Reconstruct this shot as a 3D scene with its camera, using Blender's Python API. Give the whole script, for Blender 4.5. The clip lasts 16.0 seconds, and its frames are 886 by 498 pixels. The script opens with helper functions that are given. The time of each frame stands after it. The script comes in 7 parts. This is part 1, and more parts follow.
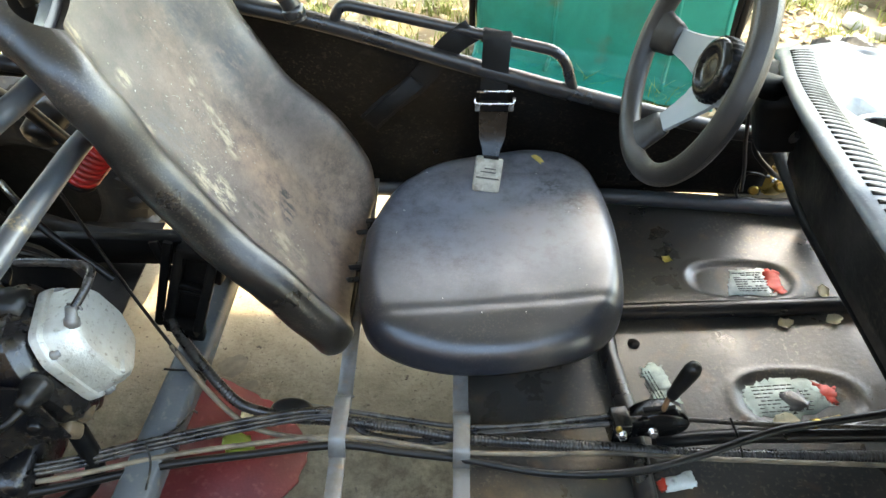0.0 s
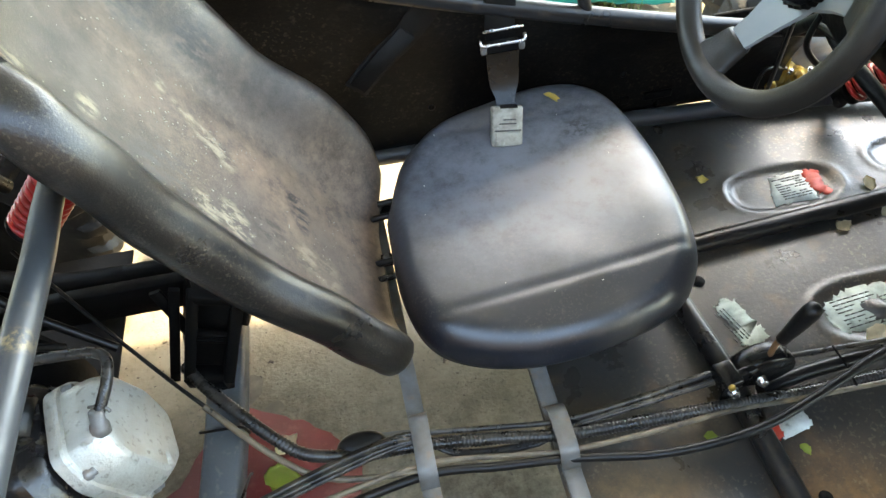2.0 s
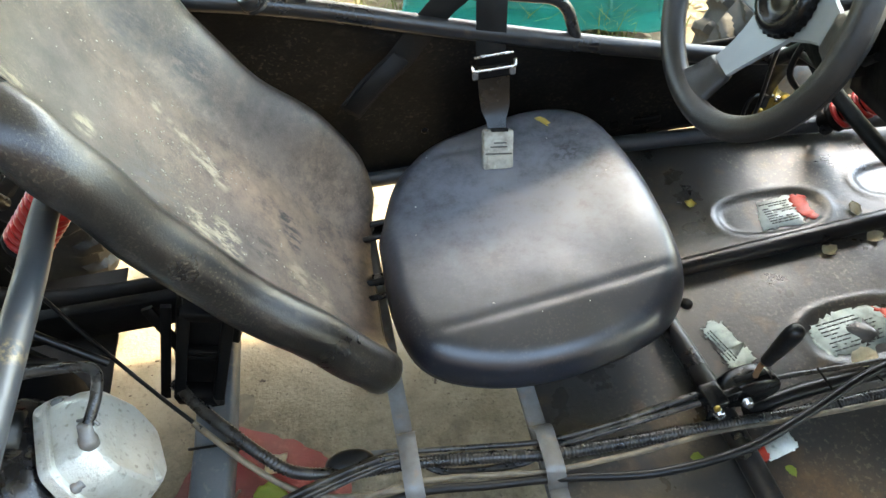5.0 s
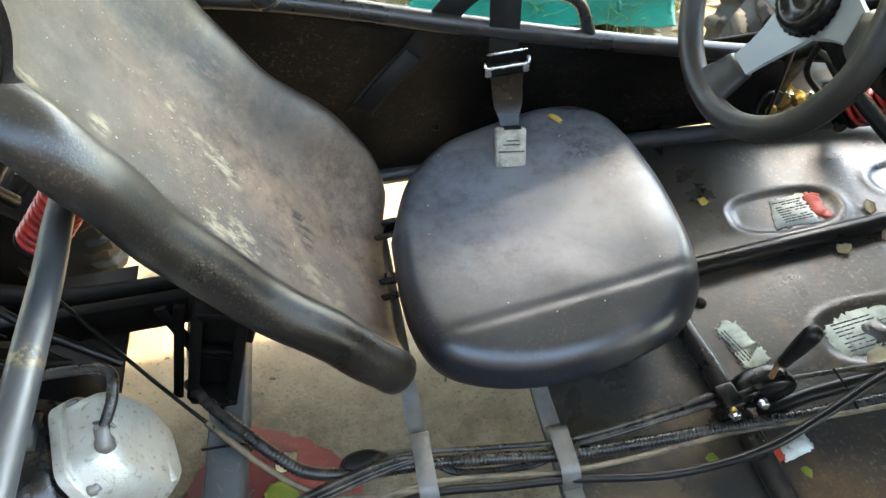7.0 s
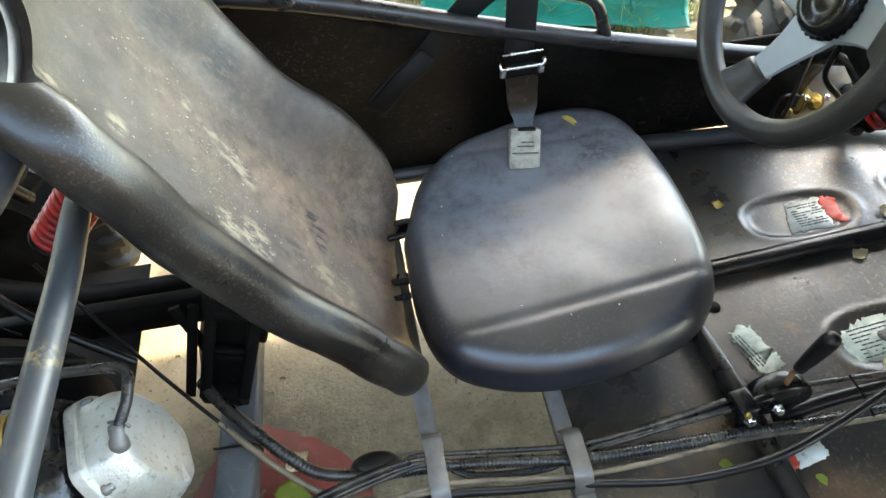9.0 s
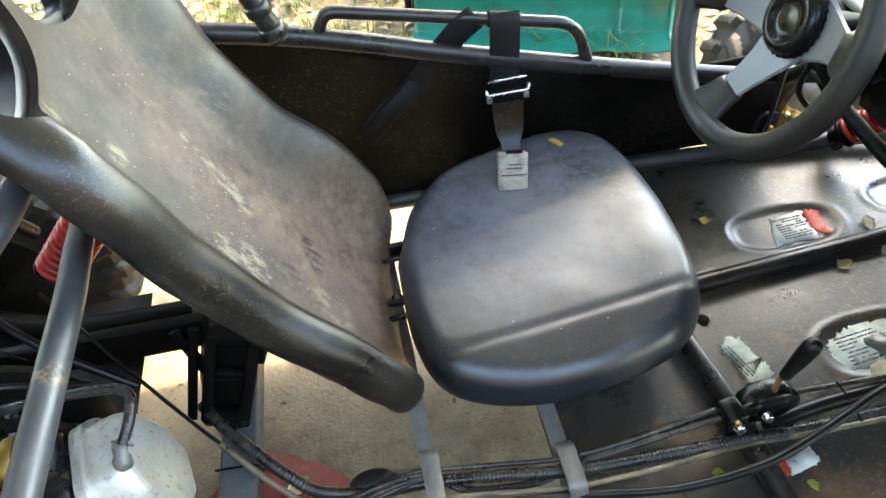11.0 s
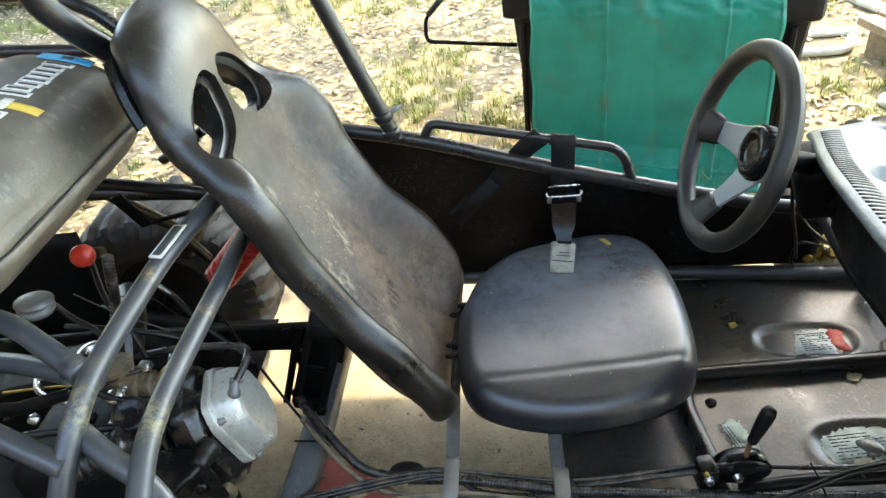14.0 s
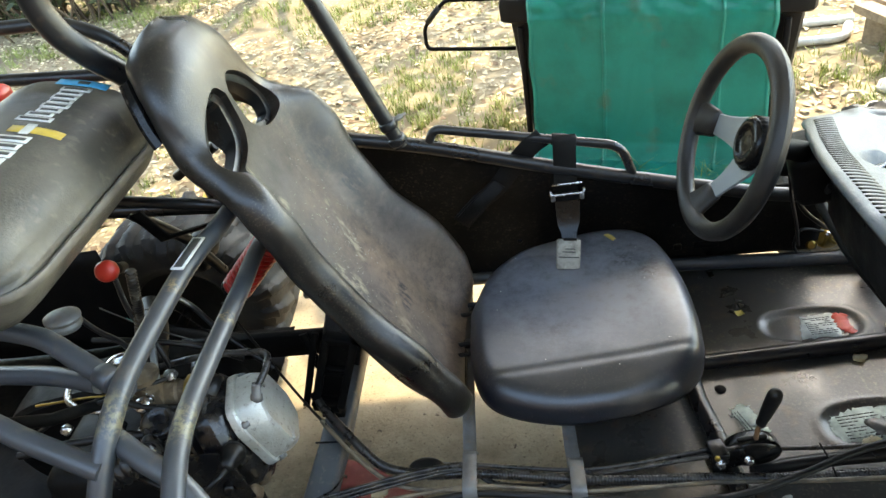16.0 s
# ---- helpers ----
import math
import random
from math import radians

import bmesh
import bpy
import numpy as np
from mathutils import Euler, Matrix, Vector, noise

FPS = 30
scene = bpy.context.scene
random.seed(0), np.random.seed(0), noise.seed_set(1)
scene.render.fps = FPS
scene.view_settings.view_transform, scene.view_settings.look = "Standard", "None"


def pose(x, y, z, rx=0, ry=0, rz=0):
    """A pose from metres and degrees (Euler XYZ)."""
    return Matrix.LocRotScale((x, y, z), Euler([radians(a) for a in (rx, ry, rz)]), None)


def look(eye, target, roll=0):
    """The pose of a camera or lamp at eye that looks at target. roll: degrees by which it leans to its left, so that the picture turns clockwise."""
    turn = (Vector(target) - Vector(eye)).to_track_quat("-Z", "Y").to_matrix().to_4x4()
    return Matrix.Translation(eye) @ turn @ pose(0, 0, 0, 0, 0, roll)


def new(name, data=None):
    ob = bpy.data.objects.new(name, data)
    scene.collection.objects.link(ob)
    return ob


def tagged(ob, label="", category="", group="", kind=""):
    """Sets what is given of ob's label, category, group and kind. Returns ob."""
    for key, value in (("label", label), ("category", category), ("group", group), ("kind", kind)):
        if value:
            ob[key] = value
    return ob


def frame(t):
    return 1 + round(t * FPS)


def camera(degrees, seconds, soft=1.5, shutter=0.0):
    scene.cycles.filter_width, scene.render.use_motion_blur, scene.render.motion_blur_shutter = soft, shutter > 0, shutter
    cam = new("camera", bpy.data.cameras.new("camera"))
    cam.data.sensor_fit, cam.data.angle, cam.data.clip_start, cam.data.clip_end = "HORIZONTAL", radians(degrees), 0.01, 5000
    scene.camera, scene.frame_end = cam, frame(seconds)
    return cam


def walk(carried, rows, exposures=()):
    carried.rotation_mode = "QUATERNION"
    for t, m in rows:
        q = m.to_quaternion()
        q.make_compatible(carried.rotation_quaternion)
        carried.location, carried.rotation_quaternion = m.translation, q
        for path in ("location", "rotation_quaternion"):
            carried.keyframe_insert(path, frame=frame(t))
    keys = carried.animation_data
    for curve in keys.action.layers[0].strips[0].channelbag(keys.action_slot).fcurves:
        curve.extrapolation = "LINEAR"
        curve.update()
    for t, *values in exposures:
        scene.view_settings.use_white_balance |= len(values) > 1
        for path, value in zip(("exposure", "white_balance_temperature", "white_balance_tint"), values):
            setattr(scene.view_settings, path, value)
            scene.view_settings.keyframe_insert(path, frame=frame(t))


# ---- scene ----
cam = camera(65.4, 16.0)
PATH = [
    (0, (0.051, 0.036, 1.306), (-0.02, 1.464, -0.093), -1.3),
    (0.5, (0.031, 0.23, 1.246), (-0.117, 1.506, -0.287), -5.5),
    (1, (-0.038, 0.293, 1.226), (-0.104, 1.491, -0.374), -5.1),
    (1.5, (-0.12, 0.245, 1.254), (-0.024, 1.464, -0.328), -8.7),
    (2, (-0.137, 0.233, 1.257), (-0.004, 1.481, -0.3), -6.1),
    (2.5, (-0.132, 0.232, 1.249), (0.004, 1.467, -0.318), -5.6),
    (3, (-0.137, 0.226, 1.258), (-0.011, 1.497, -0.281), -5.1),
    (3.5, (-0.131, 0.219, 1.261), (0.005, 1.5, -0.269), -5.0),
    (4, (-0.128, 0.215, 1.261), (0.018, 1.506, -0.26), -5.0),
    (4.2, (-0.125, 0.212, 1.265), (0.022, 1.512, -0.247), -5.1),
    (6.3, (-0.135, 0.227, 1.264), (0.015, 1.503, -0.268), -5.2),
    (6.5, (-0.137, 0.227, 1.264), (0.0, 1.5, -0.272), -5.1),
    (7, (-0.141, 0.231, 1.266), (-0.001, 1.517, -0.26), -5.4),
    (7.5, (-0.144, 0.233, 1.267), (-0.019, 1.527, -0.254), -5.6),
    (8, (-0.152, 0.239, 1.271), (-0.028, 1.536, -0.246), -5.4),
    (8.2, (-0.154, 0.239, 1.269), (-0.035, 1.525, -0.258), -5.5),
    (10.3, (-0.143, 0.231, 1.265), (-0.018, 1.531, -0.25), -5.5),
    (10.5, (-0.147, 0.214, 1.274), (-0.077, 1.561, -0.202), -7.4),
    (11, (-0.139, 0.204, 1.28), (-0.01, 1.554, -0.19), -7.0),
    (11.5, (-0.127, 0.197, 1.287), (-0.047, 1.567, -0.168), -8.5),
    (12, (-0.029, 0.219, 1.284), (-0.313, 1.548, -0.183), -11.4),
    (12.5, (0.021, 0.211, 1.287), (-0.425, 1.457, -0.213), -15.4),
    (13, (0.002, 0.125, 1.34), (-0.274, 1.608, 0.027), -10.1),
    (13.1, (-0.009, 0.065, 1.348), (-0.255, 1.618, 0.113), -10.3),
    (13.5, (-0.032, -0.089, 1.403), (-0.27, 1.523, 0.244), -7.9),
    (14, (-0.006, -0.136, 1.397), (-0.225, 1.479, 0.238), -7.8),
    (14.5, (0.0, -0.177, 1.413), (-0.196, 1.497, 0.335), -8.5),
    (15, (0.01, -0.181, 1.427), (-0.254, 1.46, 0.315), -12.4),
    (15.5, (0.003, -0.183, 1.42), (-0.258, 1.45, 0.295), -11.3),
    (16, (-0.001, -0.173, 1.414), (-0.245, 1.45, 0.271), -10.8),
]
walk(cam, [(t, look(eye, target, roll)) for t, eye, target, roll in PATH], [(0.0, 4.47, 8450, 4), (11.5, 4.42, 8450, 4), (12.2, 4.58, 8450, 4), (13.0, 4.44, 8450, 4), (14.0, 3.92, 8300, 4), (14.5, 3.40, 8300, 4), (15.0, 3.67, 8300, 4), (16.0, 3.71, 8300, 4)])

# ---- world, sun and exposure ----
world = bpy.data.worlds.new("sky")
scene.world = world
world.use_nodes = True
_n = world.node_tree.nodes
_sky = _n.new("ShaderNodeTexSky")
_sky.sky_type, _sky.sun_disc = "NISHITA", False
SUN_EL, SUN_AZ = 53.0, 28.0          # elevation, and degrees from +y towards +x
_sky.sun_elevation, _sky.sun_rotation = radians(SUN_EL), radians(SUN_AZ)
world.node_tree.links.new(_sky.outputs[0], _n["Background"].inputs[0])
_n["Background"].inputs[1].default_value = 0.15
sun_dir = Vector((math.sin(radians(SUN_AZ)) * math.cos(radians(SUN_EL)), math.cos(radians(SUN_AZ)) * math.cos(radians(SUN_EL)), math.sin(radians(SUN_EL))))
sun = new("sun", bpy.data.lights.new("sun", "SUN"))
sun.data.energy, sun.data.angle, sun.data.color = 0.95, radians(0.6), (1.0, 0.95, 0.86)
sun.matrix_world = look(sun_dir * 20, (0, 0, 0))


# ---- materials ----
def material(name, colour, rough=0.5, metal=0.0, second=None, scale=12.0, amount=0.5, third=None, scale3=60.0, amount3=0.3,
             bump=0.0, bump_scale=200.0, spots=(), rough_var=0.0, vary=0.0, island=False, coat=0.0, stretch=None, spec=None, translucent=0.0, dusty=0.0, grain=None, specks=None):
    """A surface of one base colour with large blotches of a second, fine specks of a third, and fine relief."""
    m = bpy.data.materials.new(name)
    m.use_nodes = True
    nt = m.node_tree
    b = nt.nodes["Principled BSDF"]

    def node(kind, **kw):
        n = nt.nodes.new(kind)
        for k, v in kw.items():
            n.inputs[k].default_value = v
        return n

    def link(a, i):
        nt.links.new(a, i)

    co = nt.nodes.new("ShaderNodeTexCoord").outputs["Object"]
    if stretch:
        mp = node("ShaderNodeMapping", Scale=stretch)
        link(co, mp.inputs["Vector"])
        co = mp.outputs[0]

    def noise_tex(sc, detail=6.0, rgh=0.6, vec=None):
        n = node("ShaderNodeTexNoise", Scale=sc, Detail=detail, Roughness=rgh)
        link(vec or co, n.inputs["Vector"])
        return n.outputs[0]

    def ramp(sock, lo, hi):
        r = node("ShaderNodeMapRange")
        r.inputs[1].default_value, r.inputs[2].default_value = lo, hi
        link(sock, r.inputs[0])
        return r.outputs[0]

    def mix(f, a, c, blend="MIX"):
        x = nt.nodes.new("ShaderNodeMix")
        x.data_type, x.blend_type = "RGBA", blend
        for sock, v in ((x.inputs[0], f), (x.inputs[6], a), (x.inputs[7], c)):
            if isinstance(v, (int, float)):
                sock.default_value = v
            elif isinstance(v, tuple):
                sock.default_value = (*v, 1.0) if len(v) == 3 else v
            else:
                link(v, sock)
        return x.outputs[2]

    def times(sock, k):
        x = nt.nodes.new("ShaderNodeMath")
        x.operation = "MULTIPLY"
        x.inputs[1].default_value = k
        link(sock, x.inputs[0])
        return x.outputs[0]

    col = colour
    if second:
        col = mix(times(ramp(noise_tex(scale), 0.42, 0.66), amount), col, second)
    if third:
        col = mix(times(ramp(noise_tex(scale3, 3.0, 0.5), 0.58, 0.72), amount3), col, third)
    if specks:
        tint, size, share = specks
        patches = ramp(noise_tex(7.0, 5.0, 0.7), 0.44, 0.66)
        grains = ramp(noise_tex(size, 2.0, 0.5), 0.56, 0.68)
        x = nt.nodes.new("ShaderNodeMath")
        x.operation = "MULTIPLY"
        link(patches, x.inputs[0])
        link(grains, x.inputs[1])
        col = mix(times(x.outputs[0], share), col, tint)
    veil = None
    fine = co
    if grain:
        mp = node("ShaderNodeMapping", Rotation=(0.0, radians(grain[0]), 0.0), Scale=(1.0, 1.0, grain[1]))
        mp.vector_type = "TEXTURE"
        link(co, mp.inputs["Vector"])
        fine = mp.outputs[0]
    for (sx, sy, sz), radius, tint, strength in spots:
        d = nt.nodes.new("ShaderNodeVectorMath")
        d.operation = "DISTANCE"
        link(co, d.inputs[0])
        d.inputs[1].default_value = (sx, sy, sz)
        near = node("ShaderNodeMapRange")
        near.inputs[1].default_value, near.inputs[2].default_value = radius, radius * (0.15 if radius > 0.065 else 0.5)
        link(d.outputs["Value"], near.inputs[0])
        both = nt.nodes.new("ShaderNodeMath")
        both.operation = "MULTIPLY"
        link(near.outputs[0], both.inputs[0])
        if radius > 0.065:                                # a broad veil of colour: thin everywhere, thicker in patches
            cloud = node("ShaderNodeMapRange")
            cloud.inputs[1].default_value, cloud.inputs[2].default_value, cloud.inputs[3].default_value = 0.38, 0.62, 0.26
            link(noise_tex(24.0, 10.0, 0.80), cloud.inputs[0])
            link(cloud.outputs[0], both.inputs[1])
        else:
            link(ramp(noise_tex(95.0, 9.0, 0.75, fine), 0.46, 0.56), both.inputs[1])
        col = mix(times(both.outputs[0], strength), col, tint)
        if dusty and radius > 0.065:
            if veil is None:
                veil = near.outputs[0]
            else:
                x = nt.nodes.new("ShaderNodeMath")
                x.operation = "MAXIMUM"
                link(veil, x.inputs[0])
                link(near.outputs[0], x.inputs[1])
                veil = x.outputs[0]
    if vary:
        if island:
            rnd = nt.nodes.new("ShaderNodeNewGeometry").outputs["Random Per Island"]
        else:
            rnd = nt.nodes.new("ShaderNodeObjectInfo").outputs["Random"]
        v = node("ShaderNodeMapRange")
        v.inputs[3].default_value, v.inputs[4].default_value = 1 - vary, 1 + vary
        link(rnd, v.inputs[0])
        h = node("ShaderNodeHueSaturation")
        link(v.outputs[0], h.inputs["Value"])
        if isinstance(col, tuple):
            h.inputs["Color"].default_value = (*col, 1.0)
        else:
            link(col, h.inputs["Color"])
        col = h.outputs[0]
    if isinstance(col, tuple):
        b.inputs["Base Color"].default_value = (*col, 1.0)
    else:
        link(col, b.inputs["Base Color"])
    b.inputs["Metallic"].default_value = metal
    b.inputs["Roughness"].default_value = rough
    if rough_var:
        r = node("ShaderNodeMapRange")
        r.inputs[1].default_value, r.inputs[2].default_value = 0.3, 0.7
        r.inputs[3].default_value, r.inputs[4].default_value = max(rough - rough_var, 0.05), min(rough + rough_var, 1)
        link(noise_tex(scale * 1.7), r.inputs[0])
        out = r.outputs[0]
        if veil is not None:
            x = nt.nodes.new("ShaderNodeMath")
            x.operation = "ADD"
            link(out, x.inputs[0])
            link(times(veil, dusty), x.inputs[1])
            out = x.outputs[0]
        link(out, b.inputs["Roughness"])
    if coat:
        b.inputs["Coat Weight"].default_value = coat
        b.inputs["Coat Roughness"].default_value = 0.15
    if spec is not None:
        b.inputs["Specular IOR Level"].default_value = spec
    if bump:
        bp = node("ShaderNodeBump", Strength=bump, Distance=0.002)
        link(noise_tex(bump_scale, 4.0, 0.6), bp.inputs["Height"])
        link(bp.outputs[0], b.inputs["Normal"])
    if translucent:
        tr = nt.nodes.new("ShaderNodeBsdfTranslucent")
        ms = nt.nodes.new("ShaderNodeMixShader")
        ms.inputs[0].default_value = translucent
        if isinstance(col, tuple):
            tr.inputs[0].default_value = (*col, 1.0)
        else:
            link(col, tr.inputs[0])
        link(b.outputs[0], ms.inputs[1])
        link(tr.outputs[0], ms.inputs[2])
        link(ms.outputs[0], nt.nodes["Material Output"].inputs[0])
    return m


PALE, SOOT = (0.27, 0.23, 0.165), (0.008, 0.008, 0.010)
SEAT_DUST = (0.235, 0.160, 0.113)
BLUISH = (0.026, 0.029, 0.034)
M_back = material("dusty_moulded_plastic", (0.0058, 0.0054, 0.0052), 0.33, second=(0.026, 0.021, 0.017), scale=6, amount=0.65, third=(0.10, 0.080, 0.060), scale3=48, amount3=0.25, dusty=0.34, specks=((0.20, 0.165, 0.12), 300, 0.40), grain=(-26.9, 3.0),
                  spots=(((-0.30, 0.97, 0.58), 0.25, SEAT_DUST, 0.72), ((-0.20, 0.98, 0.44), 0.25, SEAT_DUST, 0.90), ((-0.40, 0.96, 0.80), 0.22, SEAT_DUST, 0.42),
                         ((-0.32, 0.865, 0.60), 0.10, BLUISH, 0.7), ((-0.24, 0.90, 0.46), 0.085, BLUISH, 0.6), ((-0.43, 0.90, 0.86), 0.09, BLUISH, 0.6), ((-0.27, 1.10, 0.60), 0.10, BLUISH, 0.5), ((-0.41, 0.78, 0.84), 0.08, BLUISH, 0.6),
                         ((-0.375, 0.845, 0.724), 0.060, (0.050, 0.047, 0.047), 0.7), ((-0.296, 0.879, 0.566), 0.040, SOOT, 0.7),
                         ((-0.331, 0.854, 0.627), 0.030, PALE, 0.95), ((-0.322, 0.846, 0.612), 0.026, PALE, 1.0), ((-0.351, 0.847, 0.670), 0.020, PALE, 0.9), ((-0.345, 0.838, 0.655), 0.020, PALE, 0.8),
                         ((-0.336, 0.952, 0.636), 0.024, PALE, 0.9), ((-0.346, 0.958, 0.656), 0.020, PALE, 0.9), ((-0.355, 0.964, 0.676), 0.018, PALE, 0.8), ((-0.364, 0.970, 0.696), 0.014, PALE, 0.8),
                         ((-0.373, 0.976, 0.715), 0.014, PALE, 0.7), ((-0.385, 0.987, 0.742), 0.014, PALE, 0.7), ((-0.420, 0.856, 0.822), 0.018, PALE, 0.7), ((-0.379, 0.789, 0.814), 0.016, PALE, 0.7),
                         ((-0.384, 0.823, 0.765), 0.018, PALE, 0.6), ((-0.442, 0.829, 0.899), 0.024, PALE, 0.6), ((-0.259, 0.870, 0.502), 0.030, PALE, 0.6), ((-0.239, 0.859, 0.467), 0.036, PALE, 0.45),
                         ((-0.264, 0.945, 0.511), 0.026, SOOT, 1.0), ((-0.270, 0.968, 0.520), 0.022, SOOT, 1.0), ((-0.262, 0.924, 0.508), 0.018, SOOT, 0.9),
                         ((-0.173, 1.160, 0.505), 0.030, SOOT, 1.0), ((-0.351, 1.084, 0.733), 0.045, SOOT, 0.8), ((-0.402, 1.060, 0.809), 0.040, SOOT, 0.8)), bump=0.22, bump_scale=350, rough_var=0.10, spec=0.62)
# bluish grey spots mix dust with painted-in sky sheen; the rest are dirt
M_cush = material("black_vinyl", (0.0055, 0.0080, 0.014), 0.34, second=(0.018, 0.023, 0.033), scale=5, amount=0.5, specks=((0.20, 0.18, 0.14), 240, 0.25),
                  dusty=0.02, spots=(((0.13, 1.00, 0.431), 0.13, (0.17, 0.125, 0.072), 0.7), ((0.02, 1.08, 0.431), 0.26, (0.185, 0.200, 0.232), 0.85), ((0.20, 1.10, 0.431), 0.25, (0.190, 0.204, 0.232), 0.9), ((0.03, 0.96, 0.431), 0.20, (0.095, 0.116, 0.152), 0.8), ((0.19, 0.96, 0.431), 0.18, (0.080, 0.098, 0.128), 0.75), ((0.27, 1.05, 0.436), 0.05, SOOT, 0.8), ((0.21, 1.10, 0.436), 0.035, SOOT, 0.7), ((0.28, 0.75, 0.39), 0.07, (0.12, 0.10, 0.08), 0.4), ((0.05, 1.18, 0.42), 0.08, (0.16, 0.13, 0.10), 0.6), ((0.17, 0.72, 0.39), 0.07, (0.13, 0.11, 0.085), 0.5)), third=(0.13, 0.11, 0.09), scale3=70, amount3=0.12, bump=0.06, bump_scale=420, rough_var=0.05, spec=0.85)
M_tube = material("black_painted_steel", (0.0075, 0.008, 0.009), 0.33, second=(0.024, 0.022, 0.020), scale=9, amount=0.5, third=(0.16, 0.10, 0.06), scale3=45, amount3=0.18, bump=0.12, bump_scale=180, rough_var=0.10, spec=0.5)
M_weld = material("worn_painted_steel", (0.024, 0.029, 0.036), 0.45, second=(0.050, 0.052, 0.054), scale=10, amount=0.5, third=(0.20, 0.15, 0.09), scale3=34, amount3=0.22, bump=0.10, bump_scale=160, rough_var=0.08, spec=0.9,
                  spots=(((-0.547, 0.40, 0.805), 0.04, (0.30, 0.25, 0.13), 0.5), ((-0.472, 0.40, 0.77), 0.045, (0.30, 0.25, 0.13), 0.6), ((-0.466, 0.60, 0.78), 0.018, (0.34, 0.24, 0.11), 0.8), ((-0.526, 0.60, 0.85), 0.018, (0.34, 0.24, 0.11), 0.7)))
M_beam = material("grey_painted_beam", (0.085, 0.095, 0.10), 0.40, second=(0.11, 0.11, 0.105), scale=18, amount=0.5, third=(0.32, 0.28, 0.2), scale3=70, amount3=0.3, bump=0.2, bump_scale=160, rough_var=0.1)
M_panel = material("black_sheet_panel", (0.0036, 0.0035, 0.0034), 0.42, second=(0.0105, 0.0090, 0.0074), scale=7, amount=0.6, specks=((0.085, 0.072, 0.052), 150, 0.55), third=(0.06, 0.05, 0.04), scale3=60, amount3=0.15, bump=0.35, bump_scale=90, rough_var=0.15, spec=0.16)
# the blue-grey spot paints a highlight; the brown ones are rust and dirt
M_pan = material("painted_floor_sheet", (0.022, 0.0215, 0.021), 0.36, specks=((0.30, 0.25, 0.18), 170, 0.5), second=(0.072, 0.060, 0.046), scale=4.5, amount=0.7, third=(0.24, 0.13, 0.055), scale3=16, amount3=0.35, bump=0.25, bump_scale=120, rough_var=0.14, spec=0.85,
                 spots=(((0.12, 0.44, 0.255), 0.17, (0.36, 0.20, 0.08), 0.85), ((0.24, 0.40, 0.255), 0.12, (0.30, 0.33, 0.36), 0.6), ((0.42, 0.43, 0.255), 0.14, (0.34, 0.17, 0.06), 0.8), ((0.26, 0.62, 0.255), 0.07, (0.30, 0.20, 0.10), 0.5), ((0.75, 0.80, 0.255), 0.16, (0.13, 0.10, 0.07), 0.5), ((0.45, 0.95, 0.255), 0.12, (0.14, 0.11, 0.08), 0.4)))
M_dark = material("oily_black_metal", (0.0035, 0.0035, 0.0035), 0.5, second=(0.011, 0.009, 0.007), scale=16, amount=0.5, bump=0.3, bump_scale=120, rough_var=0.12, spec=0.10)
M_gloss = material("glossy_black_casting", (0.005, 0.005, 0.006), 0.26, second=(0.025, 0.021, 0.016), scale=22, amount=0.4, third=(0.16, 0.12, 0.07), scale3=50, amount3=0.3, bump=0.35, bump_scale=90, rough_var=0.12)
M_grime = material("oil_caked_casting", (0.13, 0.09, 0.05), 0.6, second=(0.02, 0.015, 0.01), scale=30, amount=0.8, third=(0.35, 0.29, 0.19), scale3=80, amount3=0.3, bump=0.6, bump_scale=120)
M_conduit = material("dusty_conduit", (0.009, 0.009, 0.0095), 0.30, second=(0.12, 0.105, 0.085), scale=26, amount=0.35, rough_var=0.1)
M_steel = material("zinc_steel_strap", (0.19, 0.19, 0.185), 0.45, 0.3, second=(0.115, 0.095, 0.070), scale=24, amount=0.7, third=(0.30, 0.17, 0.08), scale3=45, amount3=0.4, bump=0.15, bump_scale=150, rough_var=0.15)
M_bright = material("bright_steel", (0.62, 0.62, 0.62), 0.25, 1.0, second=(0.35, 0.30, 0.24), scale=30, amount=0.4, rough_var=0.1)
M_alu = material("cast_aluminium", (0.60, 0.61, 0.56), 0.42, 0.5, second=(0.40, 0.365, 0.29), scale=16, amount=0.6, third=(0.20, 0.18, 0.135), scale3=120, amount3=0.6, bump=0.6, bump_scale=230, rough_var=0.12)
M_brass = material("brass_coloured_metal", (0.42, 0.28, 0.07), 0.40, 0.9, second=(0.16, 0.10, 0.03), scale=25, amount=0.6, rough_var=0.15)
M_rubber = material("black_rubber", (0.005, 0.005, 0.005), 0.36, second=(0.018, 0.0155, 0.013), scale=25, amount=0.5, bump=0.2, bump_scale=200, spec=0.32)
M_cable = material("dusty_cable_sheath", (0.009, 0.009, 0.0095), 0.30, second=(0.19, 0.16, 0.12), scale=30, amount=0.40, rough_var=0.1)
M_cable_tan = material("dirty_tan_sheath", (0.20, 0.155, 0.10), 0.5, second=(0.03, 0.026, 0.022), scale=24, amount=0.8)
M_tyre = material("tyre_rubber", (0.008, 0.0075, 0.007), 0.6, second=(0.022, 0.019, 0.015), scale=10, amount=0.6, third=(0.12, 0.10, 0.075), scale3=60, amount3=0.2, bump=0.3, bump_scale=120)
M_red = material("red_spring_paint", (0.42, 0.018, 0.016), 0.32, second=(0.16, 0.02, 0.015), scale=22, amount=0.6)
